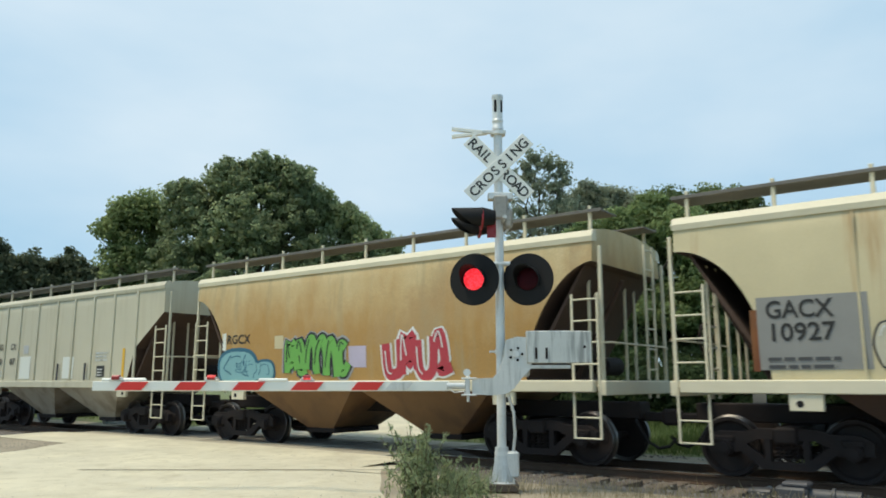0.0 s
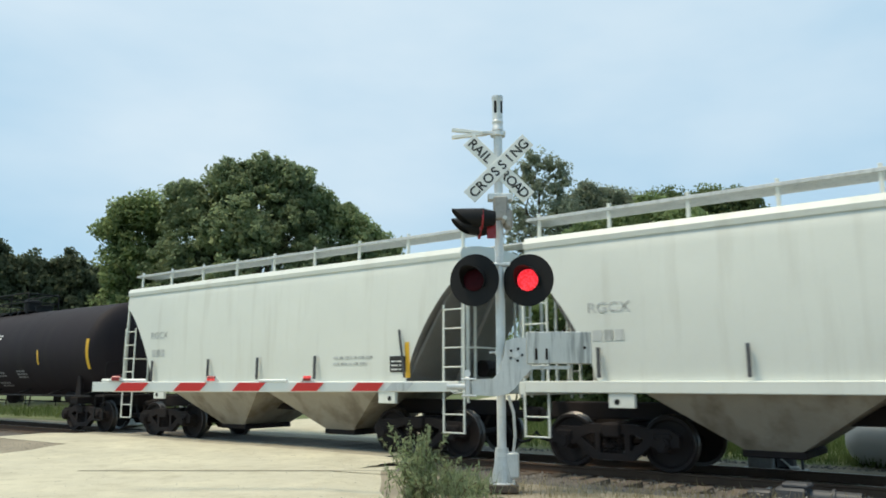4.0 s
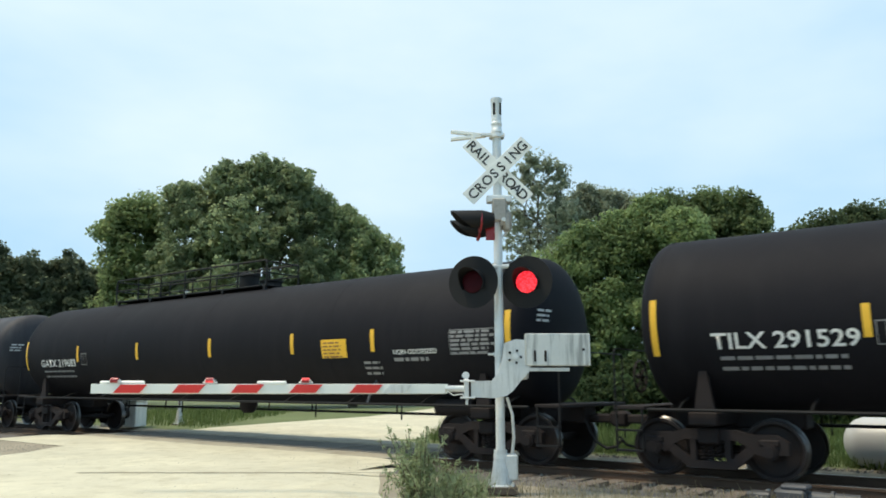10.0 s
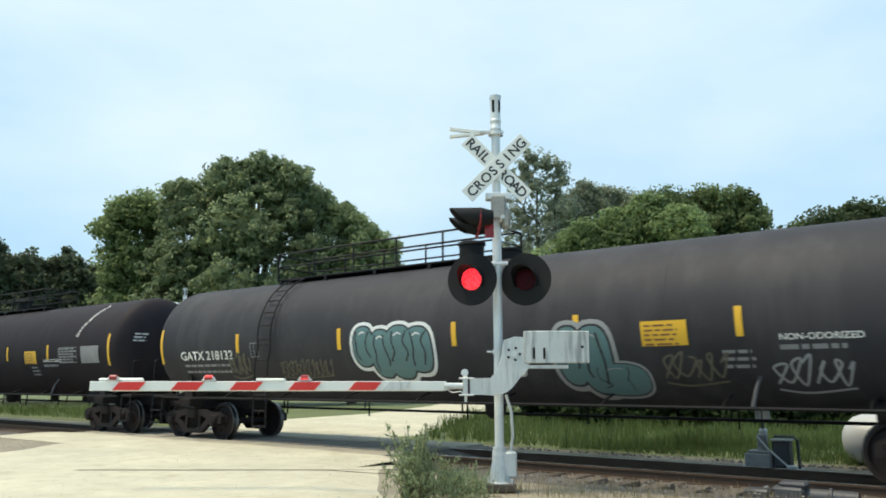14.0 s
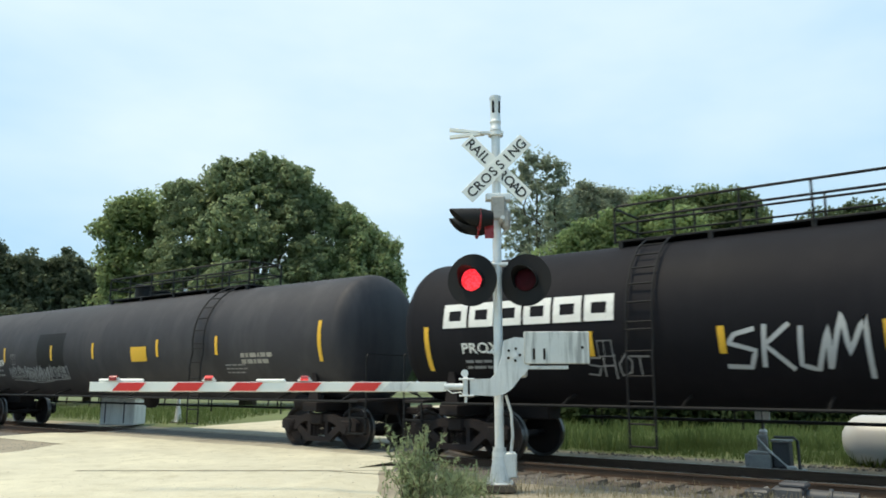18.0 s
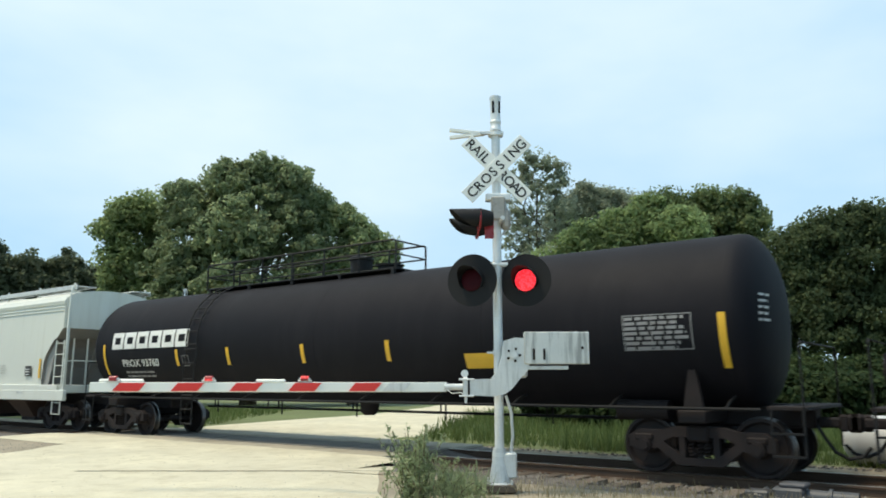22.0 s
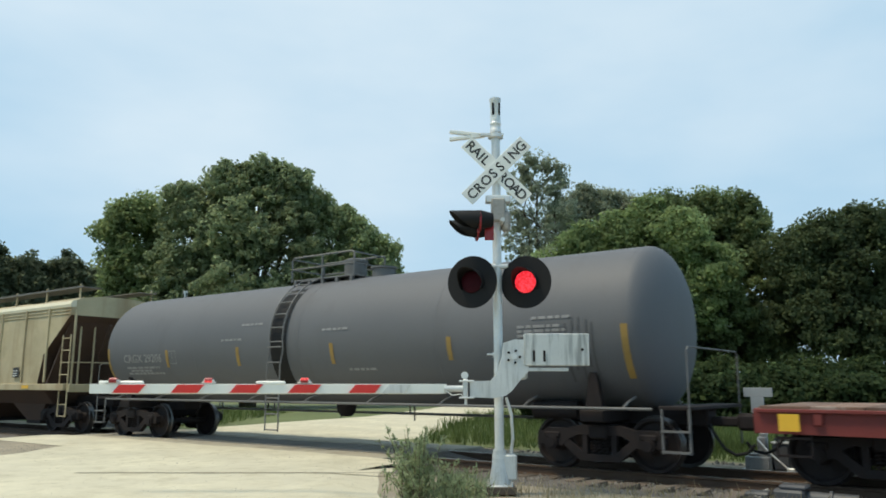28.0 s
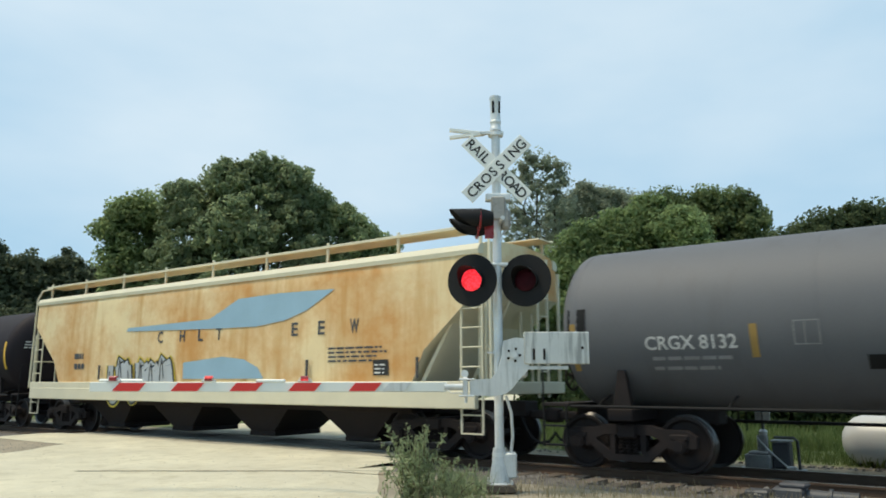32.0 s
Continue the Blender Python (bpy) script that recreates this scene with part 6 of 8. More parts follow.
    if corrugated:
        for k in range(3):
            part("corrugation", Mesh().box((fe / 2, -half_w + 0.015, ze - 0.07 - k * 0.10), (2 * e - 0.05 + fe, 0.06, 0.034), ch=0.016), trim, car)
    for x in (ribs or ()):
        for y in (-1, 1):
            part("rib", Mesh().box((x, y * (half_w + 0.012), (zs + ze) / 2), (0.09, 0.05, ze - zs - 0.08), ch=0.012), trim, car)
    # roof running board on posts and hatch covers
    rm = runmat or M_STEEL
    for y in (-0.95, 0.95):
        part("running_board", Mesh().box((fe / 2, y, zt + board), (2 * e + 0.2 + fe, 0.62, 0.03), ch=0.008), rm, car, "grated roof running board")
        part("board_edge", Mesh().box((fe / 2, y * 1.0 + (-0.31 if y < 0 else 0.31), zt + board + 0.045 - board_h / 2), (2 * e + 0.2 + fe, 0.03, board_h), ch=0.006), rm, car)
        n = 9
        for k in range(n):
            x = -e + 0.15 + (2 * e + fe - 0.3) * k / (n - 1)
            part("board_post", Mesh().box((x, y * 1.28, (ze + zt + board) / 2 + 0.06), (0.06, 0.05, zt - ze + board + 0.11), ch=0.006), trim, car)
    for k in range(4):
        part("hatch", Mesh().box((-e * 0.62 + e * 1.24 * k / 3, 0, zt + 0.06), (e * 0.30, 0.62, 0.10), ch=0.03), trim, car)
    # hopper bays below the sill
    run = 2 * (half - inset) - 1.3
    z_bay, w_bay = sill[0] + 0.05, half_w - 0.05
    if belly:
        # a long belly below the sill, from which the outlets hang
        z_bay, w_bay = 0.86, 0.95
        r0 = [(-run / 2 - 0.3, -half_w + 0.05, sill[0] + 0.05), (run / 2 + 0.3, -half_w + 0.05, sill[0] + 0.05), (run / 2 + 0.3, half_w - 0.05, sill[0] + 0.05), (-run / 2 - 0.3, half_w - 0.05, sill[0] + 0.05)]
        r1 = [(-run / 2, -w_bay, z_bay - 0.02), (run / 2, -w_bay, z_bay - 0.02), (run / 2, w_bay, z_bay - 0.02), (-run / 2, w_bay, z_bay - 0.02)]
        part("belly", Mesh().loft([r0, r1]), under, car, "dark belly below the side sill")
    bw = run / bays
    for k in range(bays):
        cx = -run / 2 + bw * (k + 0.5)
        hw = bw * bay_half
        r0 = [(cx - hw, -w_bay, z_bay), (cx + hw, -w_bay, z_bay), (cx + hw, w_bay, z_bay), (cx - hw, w_bay, z_bay)]
        r1 = [(cx - 0.42, -0.75, bay_low), (cx + 0.42, -0.75, bay_low), (cx + 0.42, 0.75, bay_low), (cx - 0.42, 0.75, bay_low)]
        part("hopper_bay", Mesh().loft([r0, r1]), under, car, "tapered discharge bay")
        part("outlet_gate", Mesh().box((cx, 0, bay_low - 0.05), (0.95, 1.5, 0.12), ch=0.02), M_STEEL, car)
    part("centre_sill", Mesh().box((0, 0, 0.95), (length - 1.0, 0.5, 0.3), ch=0.02), M_STEEL, car)
    if pads:
        for x in (-1, 1):
            pad = part("jack_pad", Mesh().box((x * (half - inset - 0.42), -half_w + 0.02, sill[0] - 0.11), (0.46, 0.08, 0.26), ch=0.012), trim, car)
            part("pad_hole", Mesh().cyl((x * (half - inset - 0.34), -half_w - 0.024, sill[0] - 0.14), (x * (half - inset - 0.34), -half_w - 0.018, sill[0] - 0.14), 0.05, 12), M_BLACK, pad, "round hole")
    for s, end in ((-1, half), (1, half + fe)):
        # end frame: posts, slanted braces, ladders and platform
        part("end_sill", Mesh().box((s * (end - 0.62), 0, (sill[0] + sill[1]) / 2 - 0.03), (0.16, 3.0, sill[1] - sill[0] + 0.04), ch=0.015), trim, car)
        for y in (-1.42, 1.42):
            part("corner_post", Mesh().box((s * (end - 0.62), y, (sill[1] + ze) / 2 - 0.1), (0.06, 0.06, ze - sill[1] - 0.1), ch=0.01), trim, car)
        for y in (-0.55, 0.55, -1.0, 1.0):
            part("end_post", Mesh().box((s * (end - 1.05), y, (sill[1] + ze) / 2 - 0.35), (0.05, 0.045, ze - sill[1] - 0.5), ch=0.008), trim, car)
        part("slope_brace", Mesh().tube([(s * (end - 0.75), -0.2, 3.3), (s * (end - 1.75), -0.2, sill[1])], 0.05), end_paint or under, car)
        xo = s * (end - 0.66)
        xi = s * (end - 1.14)
        ladder("side_ladder", car, min(xo, xi), max(xo, xi), -1.50, sill[0], lad_top, lm, 5 if lad_top < 3.2 else 7, label="painted side ladder")
        m = Mesh()
        for z in (0.52, 0.86):
            m.cyl((xo, -1.49, z), (xi, -1.49, z), 0.015, 6)
        for x in (xo, xi):
            m.box((x, -1.49, 0.92), (0.034, 0.03, 0.82))
        part("sill_step", m, lm, car, "hanging sill steps")
        m = Mesh()
        x = s * (end - 0.58)
        for y in (0.45, 0.85):
            m.box((x, y, 2.6), (0.04, 0.05, 2.9))
        for k in range(8):
            m.cyl((x, 0.45, 1.3 + k * 0.38), (x, 0.85, 1.3 + k * 0.38), 0.018, 6)
        part("end_ladder", m, lm, car)
        part("grab_rail", Mesh().tube([(s * (end - 0.6), -1.5, 2.1), (s * (end - 0.56), -1.2, 2.12), (s * (end - 0.56), 1.2, 2.12), (s * (end - 0.6), 1.5, 2.1)], 0.018), lm, car)
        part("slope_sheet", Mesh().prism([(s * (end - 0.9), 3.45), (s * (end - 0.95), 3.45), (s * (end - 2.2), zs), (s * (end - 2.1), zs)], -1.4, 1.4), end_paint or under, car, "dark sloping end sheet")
    part("brake_reservoir", Mesh().cyl((half - 1.5, 0.35, 1.75), (half - 1.5, 1.05, 1.75), 0.18, 16), M_STEEL, car)
    part("brake_wheel", HAND_WHEEL, None, car, "spoked hand wheel", at=pose(-half + 0.55, 0.3, 2.2))
    HULL.update(bulge=bulge, half_w=half_w, z0=zs, z1=ze)
    if extra:
        extra(car, half_w, half, e)
    HULL["bulge"] = 0.0
    register(car, front, length, running_gear(car, half, half, (inset, inset)))
    return car


def bulkhead(car, s, half, z_deck, paint):
    """A tall braced end wall: side plates, deep fins behind a plank lining, a ladder, and an open foot."""
    xf = s * (half - 0.60)          # outer line at the deck
    xi = s * (half - 1.34)          # inner face
    top = xi + s * 0.30
    h = 4.42
    for y in (-1, 1):
        poly = [(xf, z_deck - 0.36), (xi, z_deck - 0.36), (xi, h - 0.06), (top, h - 0.06)]
        side = part("bulkhead_side", Mesh().prism(poly, y * 1.46 - 0.02, y * 1.46 + 0.02), paint, car, "yellow tapered bulkhead side plate")
        m = Mesh()
        for x0, x1 in ((xi, xi), (xf, top)):
            m.loft([[(x0 - s * 0.025 + dx, y * 1.46 + dy, z_deck - 0.36) for dx, dy in ((-0.025, -0.06), (0.025, -0.06), (0.025, 0.06), (-0.025, 0.06))],
                    [(x1 - s * 0.025 + dx, y * 1.46 + dy, h - 0.06) for dx, dy in ((-0.025, -0.06), (0.025, -0.06), (0.025, 0.06), (-0.025, 0.06))]])
        part("flange", m, paint, side, "edge flanges of the side plate")
    # fins between the side plates; each is cut away above the end beam
    for y in (-0.12, 0.50):
        poly = [(xi, 2.05), (xi, h - 0.02), (top, h - 0.02), (xf + s * 0.22, 2.42), (xf - s * 0.12, 2.10)]
        part("bulkhead_fin", Mesh().prism(poly, y - 0.03, y + 0.03), paint, car, "deep yellow fin behind the lining")
        part("fin_edge", Mesh().loft([[(xf + s * 0.20 + dx, y + dy, 2.42) for dx, dy in ((-0.03, -0.07), (0.03, -0.07), (0.03, 0.07), (-0.03, 0.07))],
                                      [(top + dx, y + dy, h - 0.02) for dx, dy in ((-0.03, -0.07), (0.03, -0.07), (0.03, 0.07), (-0.03, 0.07))]]), paint, car)
        foot = [(xi, z_deck), (xi, 2.05), (xi + s * 0.10, 2.05), (xf - s * 0.34, z_deck + 0.72), (xf - s * 0.06, z_deck + 0.66), (xf + s * 0.02, z_deck)]
        part("fin_foot", Mesh().prism(foot, y - 0.035, y + 0.035), paint, car, "yellow gusset at the foot of the fin")
    for y in (-0.74, -0.42, 0.20, 0.82, 1.12):
        part("bulkhead_post", Mesh().loft([[(xi + s * (0.06 + dx), y + dy, 2.02) for dx, dy in ((0, -0.035), (0.26, -0.035), (0.26, 0.035), (0, 0.035))],
                                           [(xi + s * (0.06 + dx), y + dy, h + 0.02) for dx, dy in ((0, -0.035), (0.18, -0.035), (0.18, 0.035), (0, 0.035))]]), paint, car)
    part("placard", Mesh().box((xi + s * 0.34, 0.85, 4.0), (0.02, 0.62, 0.12), ch=0.004), M_GREYWHITE, car, "small pale notice board")
    part("end_casting", Mesh().box((xf + s * 0.06, -0.75, z_deck - 0.06), (0.34, 1.1, 0.52), ch=0.03), M_RUSTY, car, "rusty end casting")
    part("end_casting", Mesh().box((xf - s * 0.02, 0.75, z_deck - 0.10), (0.30, 1.1, 0.44), ch=0.03), M_RUSTY, car, "rusty end casting")
    part("backing", Mesh().box((xi + s * 0.03, 0, 3.2), (0.03, 2.82, 2.36), ch=0.006), P_DARKBROWN, car, "rusty back of the lining")
    for z in (2.02, 3.35, 4.3):
        part("bulkhead_beam", Mesh().box((xi + s * 0.20, 0, z), (0.16, 2.86, 0.06), ch=0.012), paint, car)
    part("bulkhead_cap", Mesh().box((xi + s * 0.13, 0, h + 0.16), (0.30, 2.1, 0.05), ch=0.012), P_CAP, car, "worn pale cap strip")
    for y in (-1, 1):
        sec = ((0.0, 0.0), (0.30, 0.0), (0.30, 0.05), (0.0, 0.05))
        part("bulkhead_cap", Mesh().loft([[(xi + s * dx, y * 1.50, h - 0.07 + dz) for dx, dz in sec], [(xi + s * dx, y * 1.04, h + 0.135 + dz) for dx, dz in sec]]), paint, car)
    # ladder up the slope between the side plate and the fin
    def slope(z):
        return xf + (top - xf) * (z - z_deck) / (h - z_deck) - s * 0.05
    m = Mesh()
    for y in (-1.30, -0.86):
        m.tube([(slope(z_deck - 0.1), y, z_deck - 0.1), (slope(h - 0.1), y, h - 0.1)], 0.022)
    for k in range(9):
        z = z_deck + 0.2 + 0.355 * k
        m.cyl((slope(z), -1.30, z), (slope(z), -0.86, z), 0.016, 6)
    part("bulkhead_ladder", m, P_RUSTYYELLOW, car, "thin rusty ladder up the slope")
    part("grab_bar", Mesh().tube([(slope(2.9) + s * 0.08, 0.1, 2.9), (slope(2.9) + s * 0.08, 1.40, 2.9)], 0.016), P_RUSTYYELLOW, car)
    for k in range(15):
        part("lining_plank", Mesh().box((xi - s * 0.035, 0, 1.98 + k * 0.163), (0.06, 2.82, 0.153), ch=0.006), M_LINING, car, "weathered brown lining plank")
    for z, wide in ((4.425, 2.62), (4.535, 2.20)):
        part("lining_plank", Mesh().box((xi - s * 0.035, 0, z), (0.06, wide, 0.10), ch=0.006), M_LINING, car, "weathered brown lining plank")
    for k in range(3):
        part("lining_strip", Mesh().box((xi - s * 0.072, -0.15, 2.1 + 0.8 * k + 0.3), (0.012, 0.04, 0.75)), M_SIGN, car)
    for k in range(2):
        part("kick_board", Mesh().box((xi - s * 0.03, 0, z_deck + 0.12 + k * 0.17), (0.06, 2.80, 0.16), ch=0.006), P_GREYBOARD, car, "grey weathered board above the deck")
    for y in (-1.2, -0.2, 0.2, 1.2):
        part("foot_post", Mesh().box((xi + s * 0.08, y, 1.65), (0.08, 0.09, 0.55), ch=0.01), P_RUSTYYELLOW if abs(y) < 1 else M_RUSTY, car)


def flat_car(front, length, paint, deckmat, label, bulkheads=False, extra=None, inset=2.1, z_deck=1.10, depth=0.54, short=0.0):
    """short: how far the deck stops behind each coupling line, beyond the usual half metre."""
    half = length / 2 - short
    car = thing("flat_car", pose(front - half, TRACK_Y, 0), label, "flat car", "freight train")
    e = half - 0.55
    for y in (-1, 1):
        e = half - (1.36 if bulkheads else 0.55)
        poly = [(-e, z_deck), (-e, z_deck - 0.34), (-e + 2.6, z_deck - 0.36), (-e + 3.6, z_deck - depth), (e - 3.6, z_deck - depth), (e - 2.6, z_deck - 0.36), (e, z_deck - 0.34), (e, z_deck)]
        part("side_sill", Mesh().prism(poly, y * 1.44, y * 1.52), paint, car, "deep painted side sill")
        part("sill_flange", Mesh().box((0, y * 1.53, z_deck - 0.02), (2 * e, 0.12, 0.05), ch=0.008), paint, car)
        part("lower_flange", Mesh().box((0, y * 1.50, z_deck - depth), (2 * e - 7.2, 0.16, 0.04), ch=0.008), paint, car)
        n = 14
        for k in range(n):
            x = -e + 0.8 + (2 * e - 1.6) * k / (n - 1)
            part("stake_pocket", Mesh().box((x, y * 1.545, z_deck - 0.13), (0.12, 0.07, 0.17), ch=0.012), paint, car)
    e = half - 0.55
    n = 28
    for k in range(n):
        w = 2 * e / n
        part("deck_plank", Mesh().box((-e + w * (k + 0.5), 0, z_deck + 0.012), (w - 0.012, 2.98, 0.07), ch=0.006), deckmat, car)
    part("centre_sill", Mesh().box((0, 0, 0.86), (length - 1.0, 0.5, 0.36), ch=0.02), M_STEEL, car)
    for s in (-1, 1):
        part("end_beam", Mesh().box((s * (half - 0.52), 0, z_deck - 0.17), (0.10, 3.0, 0.36), ch=0.012), paint, car)
        m = Mesh()
        for z in (0.45, 0.70):
            m.box((s * (half - 1.0), -1.46, z), (0.46, 0.09, 0.03))
        for dx in (-0.23, 0.23):
            m.box((s * (half - 1.0) + dx, -1.46, 0.66), (0.03, 0.03, 0.48))
        part("sill_step", m, M_STEEL, car)
        if bulkheads:
            bulkhead(car, s, half, z_deck, paint)
    if bulkheads:
        part("brake_wheel", HAND_WHEEL, None, car, "spoked hand wheel", at=pose(half - 0.66, -0.55, 1.85))
    if extra:
        extra(car, half, z_deck)
    register(car, front, length, running_gear(car, half + short, half + short, (inset, inset)))
    return car

def data_frame(car, x, z, w, h, R, zc):
    """The thin painted frame and the dividing line of a stencilled data panel, its top bar at z + 0.08."""
    t, b = z + 0.10, z + 0.10 - h
    m = Mesh()
    for q0, q1, z0, z1 in ((x, x + w, t, t + 0.015), (x, x + w, b, b + 0.015), (x, x + 0.015, b, t), (x + w - 0.015, x + w, b, t), (x + w * 0.42, x + w * 0.42 + 0.012, b, t)):
        g = panel_mesh(q0, z0, q1, z1, 0, 1 if z1 - z0 < 0.1 else 5)
        m.add(g.v, g.f)
    mark(car, "data_frame", m, M_DIMWHITE, R, zc, lift=0.013)


# ---- the cars, front to rear ----
M_DIMYELLOW = surf("grimy_yellow_reflector", (0.30, 0.19, 0.05), 0.6, 0, 0.3, 6, 0.05)
M_WORNPLATE = surf("worn_stencil_plate", (0.30, 0.28, 0.25), 0.6, 0, 0.4, 8, 0.05)
M_GREYWHITE = surf("greyed_white_stencil", (0.55, 0.55, 0.54), 0.6, 0, 0.2, 8, 0.03)
# Two bay paints: grime streaks over a base darkened for shade below the sill.
P_SHADEGRIME = surf("grimy_shaded_grey_bay", (0.17, 0.155, 0.13), 0.85, 0, 0.25, 2, 0.1, streak=(0.10, 0.085, 0.07), streak_scale=2.0)
P_SHADEGRIMEPALE = surf("grimy_shaded_pale_bay", (0.34, 0.31, 0.255), 0.85, 0, 0.25, 2, 0.1, streak=(0.18, 0.15, 0.11), streak_scale=1.6, streak_at=(0.48, 0.66))
P_BROWNBAY = surf("brown_streaked_bay", (0.19, 0.105, 0.045), 0.8, 0, 0.3, 2, 0.1, streak=(0.09, 0.05, 0.03), streak_scale=1.6)
M_GRATE = surf("weathered_grating", (0.14, 0.135, 0.125), 0.75, 0.1, 0.25, 6, 0.1)
# A lighter grey than P_GREYEND, for the end gussets.
P_CHEEK = surf("pale_grey_gusset", (0.30, 0.295, 0.28), 0.75, 0, 0.15, 3, 0.1)
# Grey stands for the shading of white paint inside the sloping ends.
P_GREYEND = surf("shaded_grey_end", (0.20, 0.19, 0.175), 0.8, 0, 0.25, 3, 0.1)
M_GREYPLATE = surf("dull_grey_patch", (0.25, 0.25, 0.24), 0.65, 0, 0.15, 3, 0.05)
M_GREYRAIL = surf("grey_pipe_paint", (0.13, 0.13, 0.13), 0.6, 0, 0.2, 6, 0.05)
M_LINING = surf("weathered_lining_wood", (0.205, 0.128, 0.092), 0.9, 0, 0.35, 2, 0.4, 30, per_piece=0.4, spots=(0.36, 0.27, 0.21), spot_at=(0.56, 0.70), spot_scale=7)
M_RUSTY = surf("rusty_plate", (0.22, 0.10, 0.045), 0.8, 0, 0.4, 3, 0.3, 30)
M_DECKRUST = surf("rusty_deck_boards", (0.085, 0.045, 0.034), 0.92, 0, 0.5, 2, 0.4, 30, per_piece=0.55, spots=(0.20, 0.15, 0.125), spot_at=(0.56, 0.66), spot_scale=4)
M_DECKWOOD = surf("worn_deck_wood", (0.21, 0.125, 0.09), 0.9, 0, 0.4, 2, 0.4, 30, per_piece=0.45, spots=(0.33, 0.27, 0.23), spot_at=(0.5, 0.62), spot_scale=3)
P_CREAM = surf("cream_paint_rust_streaks", (0.56, 0.49, 0.31), 0.6, 0, 0.12, 2, 0.06, 40, streak=(0.36, 0.20, 0.075), streak_scale=2.2, streak_at=(0.56, 0.72), seed=2)
P_TAN = rust_wash("tan_paint_with_rust_wash", (0.58, 0.475, 0.275), (0.40, 0.235, 0.075), (0.40, 0.265, 0.125), -0.4, 4.5, 5)
P_STONE = surf("grey_cream_paint", (0.52, 0.49, 0.38), 0.6, 0, 0.08, 2, 0.05, 40, streak=(0.42, 0.38, 0.27), streak_scale=3, seed=8)
P_RUST = rust_wash("rust_orange_paint", (0.44, 0.215, 0.06), (0.20, 0.055, 0.018), (0.105, 0.034, 0.015), 1.0, 4.1, 12, (0.46, 0.66))
P_WHITE = surf("off_white_paint", (0.69, 0.71, 0.66), 0.5, 0, 0.05, 2, 0.04, 40, streak=(0.55, 0.55, 0.49), streak_scale=2.5, streak_at=(0.55, 0.85), seed=15)
P_WHITE2 = surf("clean_white_paint", (0.63, 0.64, 0.585), 0.5, 0, 0.05, 2, 0.04, 40, streak=(0.52, 0.515, 0.45), streak_scale=2.0, streak_at=(0.52, 0.80), seed=18)
P_BUFF = surf("buff_paint", (0.45, 0.385, 0.245), 0.65, 0, 0.18, 2, 0.06, 40, spots=(0.33, 0.27, 0.16), spot_at=(0.45, 0.68), spot_scale=0.6, streak=(0.25, 0.155, 0.07), streak_scale=1.6, streak_at=(0.50, 0.74), seed=21)
P_OXIDE = surf("cream_paint_eaten_by_rust", (0.76, 0.61, 0.36), 0.65, 0, 0.14, 1.5, 0.08, 40, spots=(0.55, 0.255, 0.060), spot_at=(0.44, 0.66), spot_scale=0.42, streak=(0.52, 0.29, 0.09), streak_scale=2.2, streak_at=(0.50, 0.72), seed=24)
P_EAVE = surf("pale_cream_eave", (0.66, 0.61, 0.46), 0.6, 0, 0.1, 3, 0.05)
# Dark brown; under hoppers and in their ends it includes painted shade.
P_DARKBROWN = surf("dark_brown_under", (0.064, 0.037, 0.026), 0.8, 0, 0.35, 2, 0.2, 30)
P_BLACKTANK = surf("black_tank_paint", (0.0078, 0.0076, 0.0108), 0.70, 0, 0.25, 1.2, 0.06, 30, spec=0.16, spots=(0.012, 0.0112, 0.0145), spot_at=(0.5, 0.75), spot_scale=0.9, streak=(0.014, 0.0135, 0.017), streak_scale=2.0, streak_at=(0.5, 0.8), seed=30)
P_BROWNTANK = surf("brown_black_tank_paint", (0.0215, 0.0165, 0.0212), 0.70, 0, 0.25, 1.0, 0.06, 30, spec=0.2, spots=(0.024, 0.0195, 0.022), spot_at=(0.5, 0.75), spot_scale=0.8, streak=(0.026, 0.021, 0.023), streak_scale=2.0, seed=33)
P_DUSTTANK = surf("dusty_dark_tank_paint", (0.0310, 0.0298, 0.0355), 0.66, 0, 0.25, 1.0, 0.06, 30, spec=0.32, spots=(0.050, 0.047, 0.052), spot_at=(0.48, 0.72), spot_scale=0.7, streak=(0.060, 0.057, 0.062), streak_scale=1.6, seed=36)
P_GREYTANK = surf("grey_tank_paint", (0.103, 0.107, 0.118), 0.64, 0, 0.14, 1.0, 0.05, 30, streak=(0.085, 0.085, 0.09), streak_scale=1.3, streak_at=(0.55, 0.8), seed=39)
P_YELLOW = surf("yellow_steel_paint_worn", (0.52, 0.30, 0.05), 0.65, 0, 0.25, 2, 0.1, 30, spots=(0.20, 0.088, 0.04), spot_at=(0.52, 0.62), spot_scale=2.2, streak=(0.26, 0.115, 0.04), streak_scale=4.0, streak_at=(0.54, 0.70), seed=42)
P_CAP = surf("worn_pale_yellow_edge", (0.50, 0.42, 0.24), 0.7, 0, 0.25, 4, 0.1)
P_RUSTYYELLOW = surf("rusted_yellow_steel", (0.38, 0.20, 0.06), 0.75, 0, 0.3, 3, 0.15, 30, spots=(0.14, 0.06, 0.03), spot_at=(0.42, 0.58), spot_scale=2.5)
P_GREYBOARD = surf("grey_weathered_board", (0.30, 0.26, 0.23), 0.9, 0, 0.3, 3, 0.3, 30, per_piece=0.3)
P_FADED = surf("faded_orange_stencil", (0.17, 0.075, 0.025), 0.8, 0, 0.4, 5, 0.1)
P_BROWN = surf("brown_steel_paint", (0.062, 0.027, 0.022), 0.75, 0, 0.35, 2, 0.15, 30, spots=(0.105, 0.050, 0.024), spot_at=(0.5, 0.68), spot_scale=1.1, seed=45)
